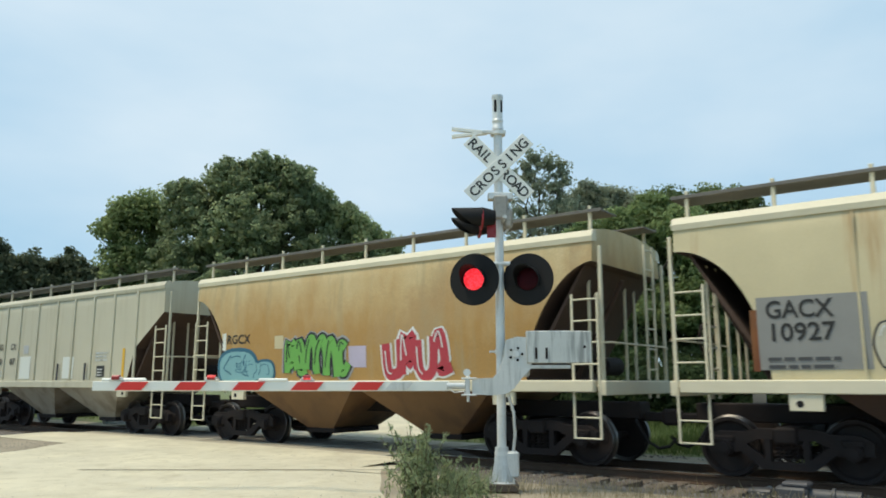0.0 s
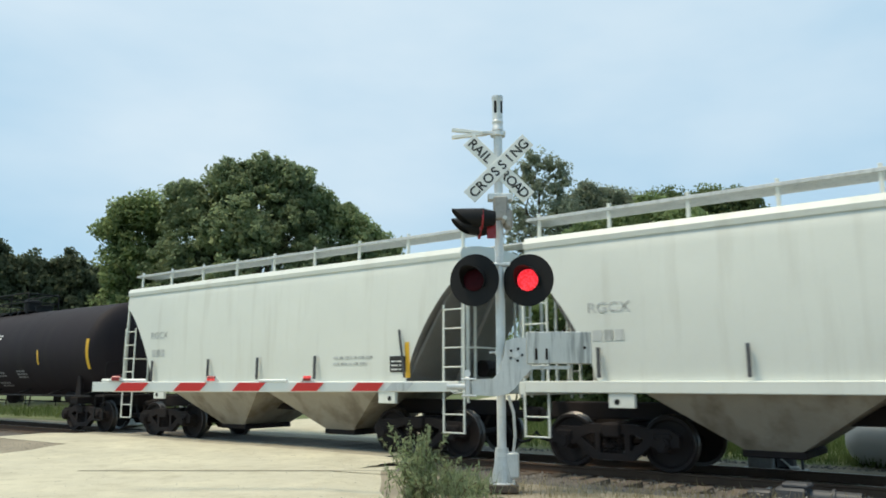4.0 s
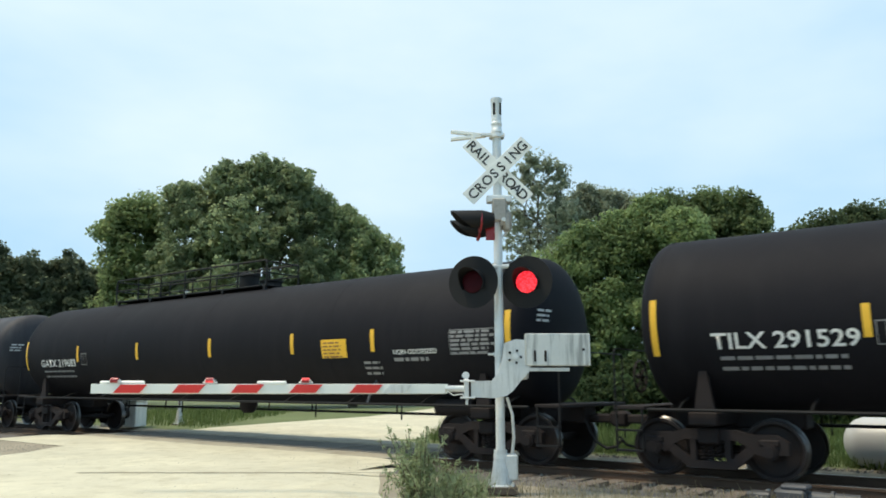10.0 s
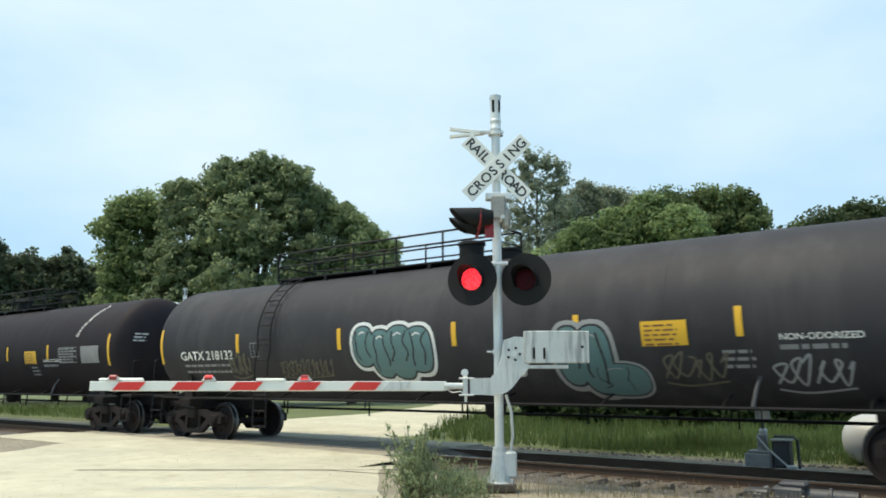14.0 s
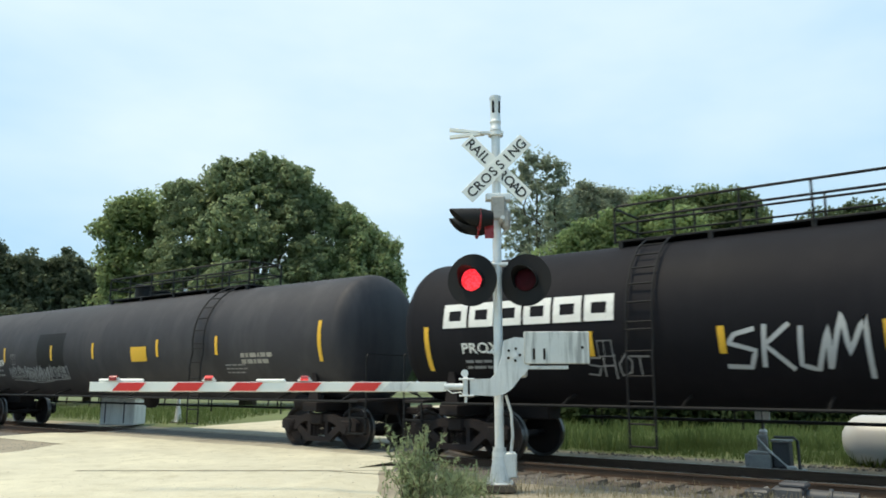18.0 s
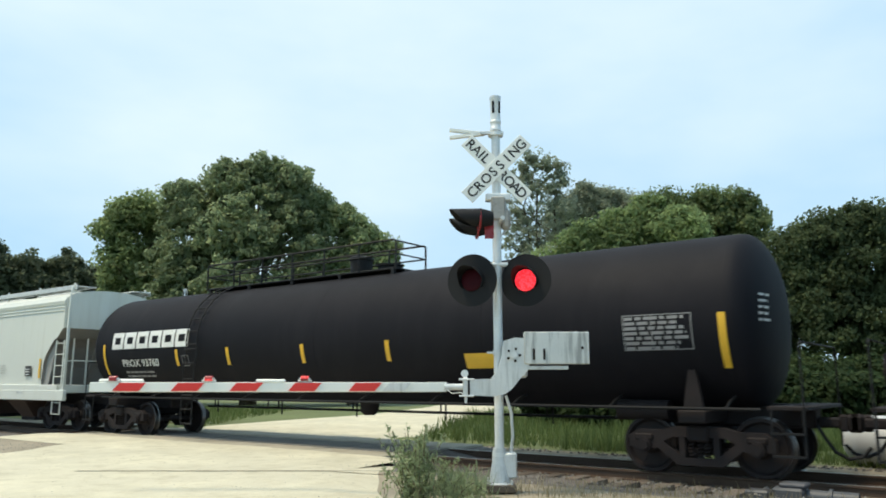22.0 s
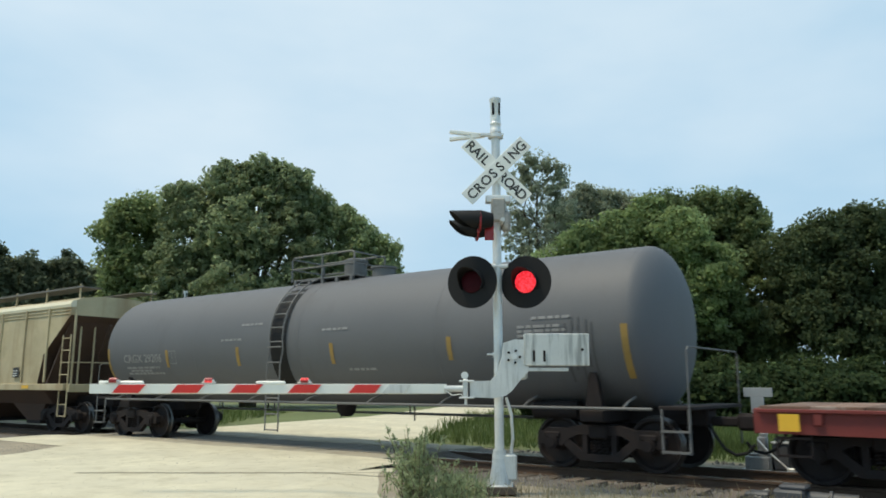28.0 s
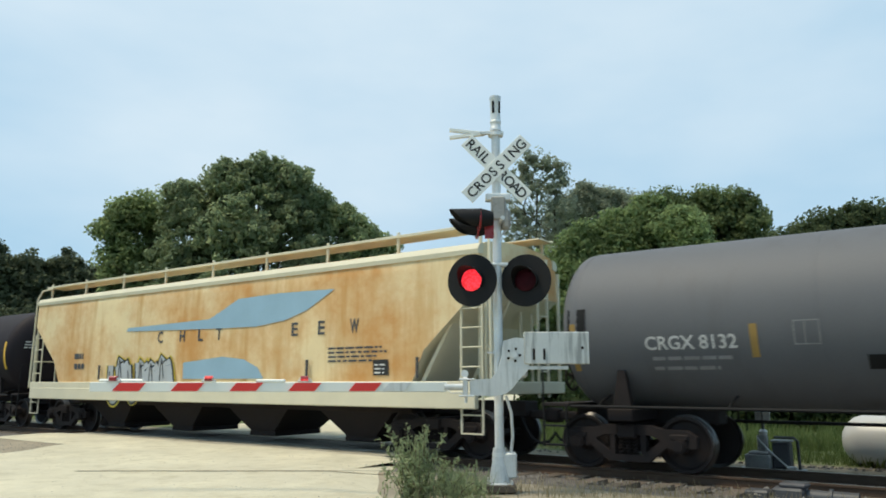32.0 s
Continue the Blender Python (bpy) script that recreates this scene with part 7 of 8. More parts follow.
P_RED = surf("red_oxide_steel_paint", (0.150, 0.022, 0.018), 0.65, 0, 0.25, 2, 0.12, 30, spots=(0.070, 0.022, 0.019), spot_scale=1.8, seed=48)


def yard_marks(car, x, z, y, mat=M_BLACK):
    """The small dark inspection panel with white lines."""
    mark(car, "inspection_panel", panel_mesh(x, z, x + 0.42, z + 0.32, -0.004, 2), M_LETTER, None, 0, y)
    mark(car, "panel_lines", bars(x + 0.04, z + 0.2, 0.34, 3, 0.03, 0.05, 7, -0.009), M_WHITE, None, 0, y)


# 1 cream hopper
def ex(car, w, half, e):
    mark(car, "grey_patch", panel_mesh(-4.32, 1.62, -2.85, 2.68, 0, 6), M_GREYPLATE, None, 0, -w - 0.006, "grey painted patch")
    mark(car, "tan_stripe", panel_mesh(-4.42, 1.6, -4.32, 2.5, 0, 6), P_RUST, None, 0, -w - 0.004)
    word(car, "GACX", -4.20, 2.37, 0.36, M_LETTER, None, 0, -w - 0.04, 0.92)
    word(car, "10927", -4.19, 2.04, 0.36, M_LETTER, None, 0, -w - 0.04, 0.92)
    mark(car, "small_lettering", bars(-4.2, 1.75, 1.2, 2, 0.05, 0.06, 3), M_MACHINE, None, 0, -w - 0.04)
    tag_art(car, -2.8, 1.62, 1.2, 0.6, "bubble", 3, None, 0, -w - 0.006, P_STONE, G_BLACK)
    for x in (-2.95, 0.0, 2.95):
        part("side_seam", Mesh().box((x, -w - 0.002, 2.7), (0.03, 0.02, 2.3)), P_CREAM, car)
hopper_car(7.5, 12.5, P_CREAM, "cream covered hopper car streaked with rust", fascia=P_EAVE, trim=P_EAVE, under=P_DARKBROWN, end_paint=P_DARKBROWN, runmat=M_GRATE, extra=ex)

# 2 tan hopper with sprayed letters
def ex(car, w, half, e):
    word(car, "RGCX", -4.24, 2.36, 0.30, M_LETTER, None, 0, -w - 0.02, 0.88)
    mark(car, "white_patch", panel_mesh(-4.4, 2.2, -4.27, 2.62, 0), P_WHITE, None, 0, -w - 0.01)
    throw_up(car, -4.25, 1.30, 0.85, 0.86, 1, 5, G_CYAN, G_BLUE, G_BLUE, None, 0, -w - 0.006)
    throw_up(car, -3.55, 1.46, 0.95, 0.56, 2, 4, G_CYAN, G_BLUE, G_BLUE, None, 0, -w - 0.020)
    tag_art(car, -3.9, 1.7, 0.5, 0.26, "scrawl", 4, None, 0, -w - 0.045, line=G_BLUE)
    tag_art(car, -2.05, 1.56, 1.85, 0.78, "bubble", 6, None, 0, -w - 0.006, G_GREEN, G_BLACK, G_GREY)
    mark(car, "lilac_haze", panel_mesh(-0.15, 1.75, 0.35, 2.2, 0), surf("spray_lilac", (0.42, 0.38, 0.50), 0.7), None, 0, -w - 0.004)
    tag_art(car, 0.9, 1.54, 1.65, 0.88, "bubble", 7, None, 0, -w - 0.006, G_RED, G_WHITE)
    mark(car, "square_mark", panel_mesh(-2.5, 2.2, -2.2, 2.5, 0), P_CREAM, None, 0, -w - 0.01)
hopper_car(-5.0, 12.5, P_TAN, "tan covered hopper car with rust wash and sprayed graffiti", fascia=P_EAVE, trim=P_EAVE, under=P_BROWNBAY, runmat=M_GRATE, extra=ex, end_paint=P_DARKBROWN, arch=1.7)

# 3 ribbed grey-cream hopper
def ex(car, w, half, e):
    for s, x, z in (("RG", -3.98, 2.50), ("CX", -3.04, 2.50), ("10", -3.97, 2.02), ("07", -3.04, 2.02)):
        word(car, s, x, z, 0.28, M_LETTER, None, 0, -w - 0.02, 0.38)
    mark(car, "reflector_stripe", panel_mesh(-4.07, 1.5, -3.98, 2.4, 0), M_YELLOW, None, 0, -w - 0.01)
    mark(car, "white_patch", panel_mesh(-2.32, 1.55, -1.6, 2.26, 0), P_WHITE, None, 0, -w - 0.01)
    mark(car, "white_patch", panel_mesh(0.45, 1.55, 1.1, 2.2, 0), P_WHITE, None, 0, -w - 0.01)
    tag_art(car, -2.2, 1.6, 0.5, 0.25, "scrawl", 4, None, 0, -w - 0.002, line=G_BLUE)
    mark(car, "square_mark", panel_mesh(-2.15, 2.35, -1.8, 2.62, 0), M_SILVER, None, 0, -w - 0.01)
    mark(car, "small_lettering", bars(-3.9, 1.75, 0.55, 2, 0.06, 0.06, 4), M_CW, None, 0, -w - 0.01)
    yard_marks(car, 2.42, 1.59, -w - 0.01)
    mark(car, "reflector_stripe", panel_mesh(3.72, 1.5, 3.85, 2.38, 0), M_YELLOW, None, 0, -w - 0.01)
    for x in (0.25, 1.85):
        part("grab_iron", Mesh().box((x, -w - 0.06, 1.75), (0.05, 0.04, 0.5)), M_MACHINE, car)
    mark(car, "small_lettering", bars(2.3, 2.25, 0.7, 3, 0.05, 0.05, 6), M_CW, None, 0, -w - 0.01)
hopper_car(-17.5, 12.63, P_STONE, "grey-cream covered hopper car with vertical ribs", style="straight", knee=2.36, ribs=(-4.33, -3.45, -2.5, -1.3, -0.1, 0.95, 2.05, 3.15, 4.33), bulge=0.0, trim=P_STONE, under=P_SHADEGRIMEPALE, end_paint=P_DARKBROWN, runmat=M_GRATE, extra=ex, cut=1.3, cut_top=3.3, ladmat=P_EAVE, ze=4.0, zt=4.25)

# 4 rust-orange hopper
def ex(car, w, half, e):
    word(car, "RGCX", -4.5, 2.36, 0.28, M_LETTER, None, 0, -w - 0.02, 0.88)
    mark(car, "small_lettering", bars(-4.45, 1.98, 0.7, 1, 0.16, 0.05, 4), P_DARKBROWN, None, 0, -w - 0.02)
    mark(car, "reflector_stripe", panel_mesh(4.2, 1.6, 4.32, 2.4, 0), M_YELLOW, None, 0, -w - 0.01)
    mark(car, "inspection_panel", panel_mesh(2.35, 1.6, 2.75, 1.95, -0.004, 2), M_SILVER, None, 0, -w - 0.01)
    mark(car, "panel_lines", bars(2.38, 1.82, 0.34, 3, 0.04, 0.05, 7, -0.009), M_LETTER, None, 0, -w - 0.01)
    tag_art(car, -3.0, 2.1, 0.4, 0.18, "scrawl", 15, None, 0, -w - 0.006, line=M_GREYWHITE)
    mark(car, "small_lettering", bars(-3.0, 1.72, 0.4, 1, 0.05, 0.05, 9), M_WHITE, None, 0, -w - 0.01)
hopper_car(-30.13, 12.66, P_RUST, "rust-orange covered hopper car with faded paint", trim=P_RUST, fascia=P_TAN, under=P_RUST, extra=ex, runmat=P_DARKBROWN, end_paint=P_DARKBROWN, arch=1.3)

# 5 and 6 white hoppers
for c, L in ((-42.79, 12.9), (-55.69, 12.96)):
    def ex(car, w, half, e):
        word(car, "RGCX", -4.5, 2.62, 0.24, M_CW, None, 0, -w - 0.02, 0.78)
        mark(car, "small_lettering", bars(-4.42, 2.14, 0.7, 1, 0.18, 0.05, 3), M_CW, None, 0, -w - 0.02)
        for x in (-4.3, -1.89, -0.03, 1.89):
            part("grab_iron", Mesh().box((x, -w - 0.05, 1.78), (0.05, 0.04, 0.5)), M_MACHINE, car)
        part("long_grab", Mesh().tube([(4.3, -w - 0.06, 2.5), (4.45, -w - 0.06, 1.55)], 0.025), M_MACHINE, car)
        mark(car, "reflector_stripe", panel_mesh(4.40, 1.55, 4.52, 2.25, 0), M_YELLOW, None, 0, -w - 0.01)
        yard_marks(car, 4.0, 1.66, -w - 0.01)
        mark(car, "small_lettering", bars(2.4, 1.95, 1.3, 2, 0.05, 0.08, 9), M_CW, None, 0, -w - 0.02)
    hopper_car(c, L, P_WHITE, "white covered hopper car with grey bays", trim=P_WHITE, under=P_SHADEGRIMEPALE, runmat=M_ALU, extra=ex, end_paint=P_GREYEND, arch=1.3)

# 7 brown-black tank car
def ex(car, R, zc, half):
    mark(car, "small_lettering", bars(1.45, 3.0, 0.5, 2, 0.06, 0.04, 4), M_WHITE, R, zc)
    data_frame(car, -3.97, 2.16 + 0.05, 0.30, 0.32, R, zc)
tank_car(-68.65, 18.14, P_BROWNTANK, "brown-black tank car with white lettering", stripes=((-7.6, 2.2, 0.8), (-4.3, 2.2, 0.45), (-1.2, 2.25, 0.45), (1.78, 2.26, 0.45), (4.6, 2.25, 0.45), (7.6, 2.3, 0.9)), reporting=("GBRX 701596", -7.38, 1.95, 0.33, M_WHITE, 2.66),
         deck=(-1.0, 1.63), dome=0.8, ladders=(-0.2,), small=((-3.3, 2.0, 1.0, 2), (1.3, 1.75, 0.9, 2), (1.3, 1.42, 0.95, 2), (2.95, 1.8, 0.75, 3)), extra=ex)

# 8 yellow bulkhead flat car
def ex(car, half, zd):
    part("dark_panel", Mesh().box((-5.5, -1.535, zd - 0.31), (1.95, 0.012, 0.34), ch=0.003), P_BROWN, car)
    word(car, "TTPX 805195", -6.32, zd - 0.43, 0.30, M_WHITE, None, 0, -1.55, 1.62)
    mark(car, "inspection_panel", panel_mesh(4.85, zd - 0.46, 5.25, zd - 0.12, 0, 2), M_LETTER, None, 0, -1.535)
    mark(car, "panel_frame", ribbon([(4.86, zd - 0.45), (5.24, zd - 0.45), (5.24, zd - 0.13), (4.86, zd - 0.13)], 0.025, 0, None, True), M_WHITE, None, 0, -1.54)
    mark(car, "panel_lines", bars(4.90, zd - 0.24, 0.32, 2, 0.06, 0.07, 7, -0.006), M_WHITE, None, 0, -1.54)
    for k in range(3):
        mark(car, "rust_brand", panel_mesh(2.28 + 0.13 * k, zd - 0.36, 2.36 + 0.13 * k, zd - 0.14, 0, 1), M_RUSTY, None, 0, -1.535)
    scrawl_word(car, "GOOBE", half - 1.30, zd + 0.62, 0.50, 0.24, G_BLACK, 0.03, None, 0, -1.49)
    scrawl_word(car, "ENITAL", half - 1.30, zd + 0.10, 0.58, 0.22, G_BLACK, 0.03, None, 0, -1.49)
    for x, w in ((-10.15, 0.5), (-7.4, 0.35), (5.7, 0.35), (8.75, 0.42)):
        mark(car, "reflector_stripe", panel_mesh(x, zd - 0.34, x + w, zd - 0.12, 0, 2), M_YELLOW, None, 0, -1.54)
flat_car(-86.79, 22.05, P_YELLOW, M_DECKWOOD, "yellow bulkhead flat car, empty, with wood-lined ends", True, ex, depth=0.37, inset=3.35, short=0.40)

# 9 black tank car with a pale plate
def ex(car, R, zc, half):
    mark(car, "data_plate", panel_mesh(6.45, 2.0, 7.6, 2.49, 0), M_SILVER, R, zc, label="pale metal data plate", lift=0.02)
    mark(car, "small_lettering", bars(6.14, 1.70, 0.48, 3, 0.05, 0.06, 3), M_DIMWHITE, R, zc)
    mark(car, "yellow_panel", panel_mesh(-2.6, 1.52, -1.75, 1.78, 0), M_YELLOW, R, zc)
    data_frame(car, -4.85, 2.16 + 0.05, 0.30, 0.32, R, zc)
    mark(car, "end_lettering", bars(SHELL["front"] + 0.10, 2.80, 0.40, 3, 0.05, 0.06, 10), M_WHITE, R, zc)
tank_car(-108.85, 18.56, P_BLACKTANK, "black tank car with white lettering and a pale plate", stripes=((-8.0, 2.35, 0.9), (-4.95, 2.33, 0.47), (-1.58, 2.33, 0.47), (2.02, 2.33, 0.47), (4.72, 2.33, 0.47), (7.68, 2.36, 0.92)), reporting=("TILX 291529", -7.1, 1.99, 0.34, M_WHITE, 2.05),
         deck=(-1.41, 0.2), dome=0.05, ladders=(1.4,), small=((2.9, 1.8, 0.7, 2), (4.75, 1.8, 0.95, 2)), extra=ex)

# 10 to 12 long black gas tank cars
def gas(panel, non, data):
    def f(car, R, zc, half):
        mark(car, "warning_panel", panel_mesh(panel, 2.02, panel + 0.76, 2.42, 0), M_YELLOW, R, zc, label="yellow notice panel")
        mark(car, "panel_lines", bars(panel + 0.06, 2.33, 0.62, 5, 0.03, 0.045, 7), M_RUSTY, R, zc, lift=0.016)
        word(car, "NON-ODORIZED", non, 2.06, 0.13, M_WHITE, R, zc, width=1.12)
        mark(car, "small_lettering", bars(non, 1.92, 1.1, 1, 0.07, 0.05, 8), M_DIMWHITE, R, zc)
        mark(car, "small_lettering", bars(non - 0.85, 1.88, 0.55, 3, 0.05, 0.06, 18), M_DIMWHITE, R, zc)
        mark(car, "data_panel", bars(data, 2.42, 1.05, 6, 0.05, 0.03, 9), M_DIMWHITE, R, zc)
        mark(car, "end_lettering", bars(SHELL["front"] + 0.10, 2.80, 0.40, 3, 0.045, 0.05, 10), M_GREYWHITE, R, zc)
        data_frame(car, data - 0.03, 2.38, 1.08, 0.46, R, zc)
        data_frame(car, -6.0, 2.2 + 0.05, 0.30, 0.32, R, zc)
        m = Mesh()
        for x in (5.4,):
            m.tube([(x, -1.30, 1.06), (x + 0.05, -1.22, 1.35), (x + 0.1, -1.1, 1.55)], 0.03)
        part("tank_strap", m, M_MACHINE, car)
    return f
def long_stripes(*xs):
    return tuple((x, 2.36, 0.9 if k in (0, len(xs) - 1) else 0.46) for k, x in enumerate(xs))
tank_car(-127.41, 20.94, P_BLACKTANK, "long black gas tank car with a roof walkway", stripes=long_stripes(-9.38, -6.2, -3.05, 0.18, 3.21, 5.66, 8.97), reporting=("GATX 219683", -8.44, 2.0, 0.3, M_WHITE, 2.1), deck=(-5.87, 1.15), dome=-0.2, extra=gas(4.15, 6.2, 7.68))
tank_car(-148.35, 20.86, P_DUSTTANK, "long dusty black gas tank car with a roof walkway", re=0.28, stripes=long_stripes(-9.5, -6.47, -3.33, -0.77, 2.03, 5.29, 8.72), reporting=("GATX 218173", -8.69, 2.0, 0.3, M_WHITE, 2.12), deck=(-1.7, 3.75), dome=-0.36, extra=gas(5.4, 6.5, 7.5), ladders=(4.8,), placard=(7.73, 1.42))
def ex(car, R, zc, half):
    gas(3.76, 5.87, 7.7)(car, R, zc, half)
    throw_up(car, -2.6, 1.60, 1.95, 1.0, 4, 8, G_TEAL, G_BLACK, G_WHITE, R, zc, 0)
    throw_up(car, 2.85, 1.18, 0.75, 0.55, 1, 19, G_TEAL, G_BLACK, G_GREY, R, zc, 0)
    throw_up(car, 2.2, 1.36, 0.90, 1.12, 2, 9, G_TEAL, G_BLACK, G_GREY, R, zc, 0)
    tag_art(car, -5.1, 1.58, 1.7, 0.38, "scrawl", 10, R, zc, 0, line=G_TAN)
    tag_art(car, -6.9, 1.6, 0.8, 0.55, "scrawl", 16, R, zc, 0, line=G_TAN)
    tag_art(car, 4.0, 1.45, 1.05, 0.5, "scrawl", 11, R, zc, 0, line=G_TAN)
    tag_art(car, 5.7, 1.35, 1.1, 0.5, "scrawl", 12, R, zc, 0, line=G_GREY)
tank_car(-169.21, 21.13, P_DUSTTANK, "long dusty black gas tank car with teal graffiti", fe=-0.28, stripes=long_stripes(-9.6, -6.47, -3.06, 0.0, 2.6, 5.32, 8.9), reporting=("GATX 218132", -8.77, 2.0, 0.3, M_WHITE, 2.1), deck=(-6.15, 0.35), dome=-0.57, extra=ex, ladders=(-5.4,))

# 13 black tank car
def ex(car, R, zc, half):
    word(car, "GATX 202753", -8.2, 2.0, 0.3, M_WHITE, R, zc, width=2.1)
    mark(car, "small_lettering", bars(-8.1, 1.83, 1.9, 2, 0.055, 0.10, 5), M_DIMWHITE, R, zc)
    tag_art(car, -3.5, 1.7, 1.5, 0.45, "scrawl", 13, R, zc, 0, line=G_WHITE)
    me = lettering("GATX 202753", 0.19, M_WHITE)
    me.transform(Matrix.Translation((7.0, 0, 2.75)) @ Matrix.Rotation(radians(-58), 4, "Y"))
    mark(car, "lettering", me, M_WHITE, R, zc)
    mark(car, "data_plate", panel_mesh(7.3, 2.0, 8.3, 2.5, 0), M_DIMWHITE, R, zc, lift=0.02)
    gas(3.8, 5.0, 6.0)(car, R, zc, half)
tank_car(-190.34, 20.93, P_BROWNTANK, "black tank car with scrawled white writing", stripes=long_stripes(-9.0, -6.5, -3.2, 0.0, 2.6, 5.3, 8.8), deck=(-3.0, 3.0), dome=0.3, extra=ex, rear=9.84)

# 14 black tank car with a white emblem and scrawls
def emblem(num, z, panel, scrawled=False, shift=(0.0, 0.0)):
    def f(car, R, zc, half):
        block_logo(car, -half + 1.3 + shift[0], z, 3.6, 0.46, R, zc)
        word(car, num, -half + 1.75 + shift[1], z - 0.48, 0.27, M_WHITE, R, zc, width=1.75)
        mark(car, "small_lettering", bars(-half + 1.8 + shift[1], z - 0.66, 1.7, 2, 0.05, 0.06, 3), M_DIMWHITE, R, zc)
        mark(car, "data_panel", bars(half - 3.15, 2.46, 1.15, 7, 0.05, 0.03, 9), M_DIMWHITE, R, zc)
        mark(car, "end_lettering", bars(SHELL["front"] + 0.10, 2.80, 0.36, 5, 0.04, 0.06, 10), M_GREYWHITE, R, zc)
        data_frame(car, half - 3.18, 2.43, 1.15, 0.56, R, zc)
        data_frame(car, -half + 4.56 + shift[1], 2.04, 0.27, 0.26, R, zc)
        mark(car, "small_lettering", bars(half - 5.2, 2.0, 1.3, 2, 0.06, 0.05, 8), M_DIMWHITE, R, zc)
        if scrawled:
            scrawl_word(car, "SKUM", -3.52, 1.66, 1.98, 0.68, G_CHALK, 0.07, R, zc, 0)
            scrawl_word(car, "41", -1.1, 1.58, 0.85, 0.70, G_CHALK, 0.06, R, zc, 0)
            scrawl_word(car, "WEPOF", 1.5, 1.60, 2.1, 0.80, G_CHALK, 0.07, R, zc, 0)
            for q in (1.15, 1.28, 3.98, 4.11):
                mark(car, "sprayed_tick", ribbon([(q, 2.2), (q - 0.05, 1.98)], 0.05, 0), G_WHITE, R, zc, 0)
            mark(car, "sprayed_tick", ribbon(spline([(4.35, 2.2), (4.5, 1.8), (4.42, 1.45), (3.2, 1.5), (1.6, 1.42)], 5), 0.035, 0), G_GREY, R, zc, 0)
            scrawl_word(car, "SHOT", -half + 4.1, z - 0.92, 1.1, 0.34, M_DIMWHITE, 0.03, R, zc, 0)
        mark(car, "yellow_panel", panel_mesh(panel, 1.72, panel + 0.85, 2.0, 0), M_YELLOW, R, zc)
    return f
def slant_stripes(*xs):
    return tuple((x, 2.1, 0.85 if k in (0, len(xs) - 1) else 0.42) for k, x in enumerate(xs))
tank_car(-211.27, 19.92, P_BLACKTANK, "black tank car with a white emblem and white scrawls", stripes=slant_stripes(-9.2, -5.7, -3.5, -1.26, 1.6, 4.49, 8.2), deck=(-5.56, 1.1), dome=-0.43, re=0.42, insets=(1.62, 2.2), extra=emblem("PROX 39308", 2.48, 0.3, True, (-0.12, -0.18)), placard=(7.44, 1.42), ladders=(-4.76,))
# 15 dusty tank car
def ex(car, R, zc, half):
    mark(car, "warning_panel", panel_mesh(1.1, 2.02, 1.86, 2.42, 0), M_YELLOW, R, zc, label="yellow notice panel")
    mark(car, "worn_plate", bars(5.8, 2.05, 1.3, 2, 0.10, 0.05, 9), M_WORNPLATE, R, zc)
    mark(car, "small_lettering", bars(5.15, 1.86, 0.8, 3, 0.03, 0.06, 19), M_DIMWHITE, R, zc)
    data_frame(car, -6.0, 2.2 + 0.05, 0.30, 0.32, R, zc)
    tag_art(car, -6.3, 1.56, 3.8, 0.42, "scrawl", 31, R, zc, 0, line=G_GREY)
    mark(car, "black_patch", panel_mesh(-4.25, 1.9, -2.6, 2.96, 0, 10), M_BLACK, R, zc, lift=0.006)
    tag_art(car, -5.2, 1.5, 1.6, 0.36, "scrawl", 32, R, zc, 0, line=G_GREY)
tank_car(-231.18, 21.54, P_DUSTTANK, "dusty dark tank car with a faint scrawl", stripes=long_stripes(-9.6, -6.45, -3.33, -0.89, 2.36, 4.89, 8.52), reporting=("CGTX 64739", -8.62, 2.0, 0.3, M_WHITE, 2.1), deck=(-1.78, 4.9), dome=-0.78, extra=ex, ladders=(4.27,), fe=-0.42, re=0.1)
tank_car(-252.72, 20.69, P_BLACKTANK, "black tank car with a white emblem", stripes=slant_stripes(-9.0, -5.4, -2.26, 0.4, 2.79, 4.89, 8.42), deck=(-1.48, 4.2), dome=-0.46, re=0.15, insets=(2.0, 2.2), extra=emblem("PROX 95012", 2.36, 6.0, False, (0.45, 0.6)), placard=(9.5, 1.30))
tank_car(-273.41, 20.18, P_BLACKTANK, "black tank car with a white emblem near its end", stripes=slant_stripes(-8.96, -5.5, -3.41, -0.77, 1.75, 5.2, 8.52), deck=(-5.58, 1.2), dome=-0.34, re=0.45, ladders=(-4.72,), insets=(2.0, 2.15), extra=emblem("PROX 93760", 2.38, 3.65, False, (0.25, 0.25)))

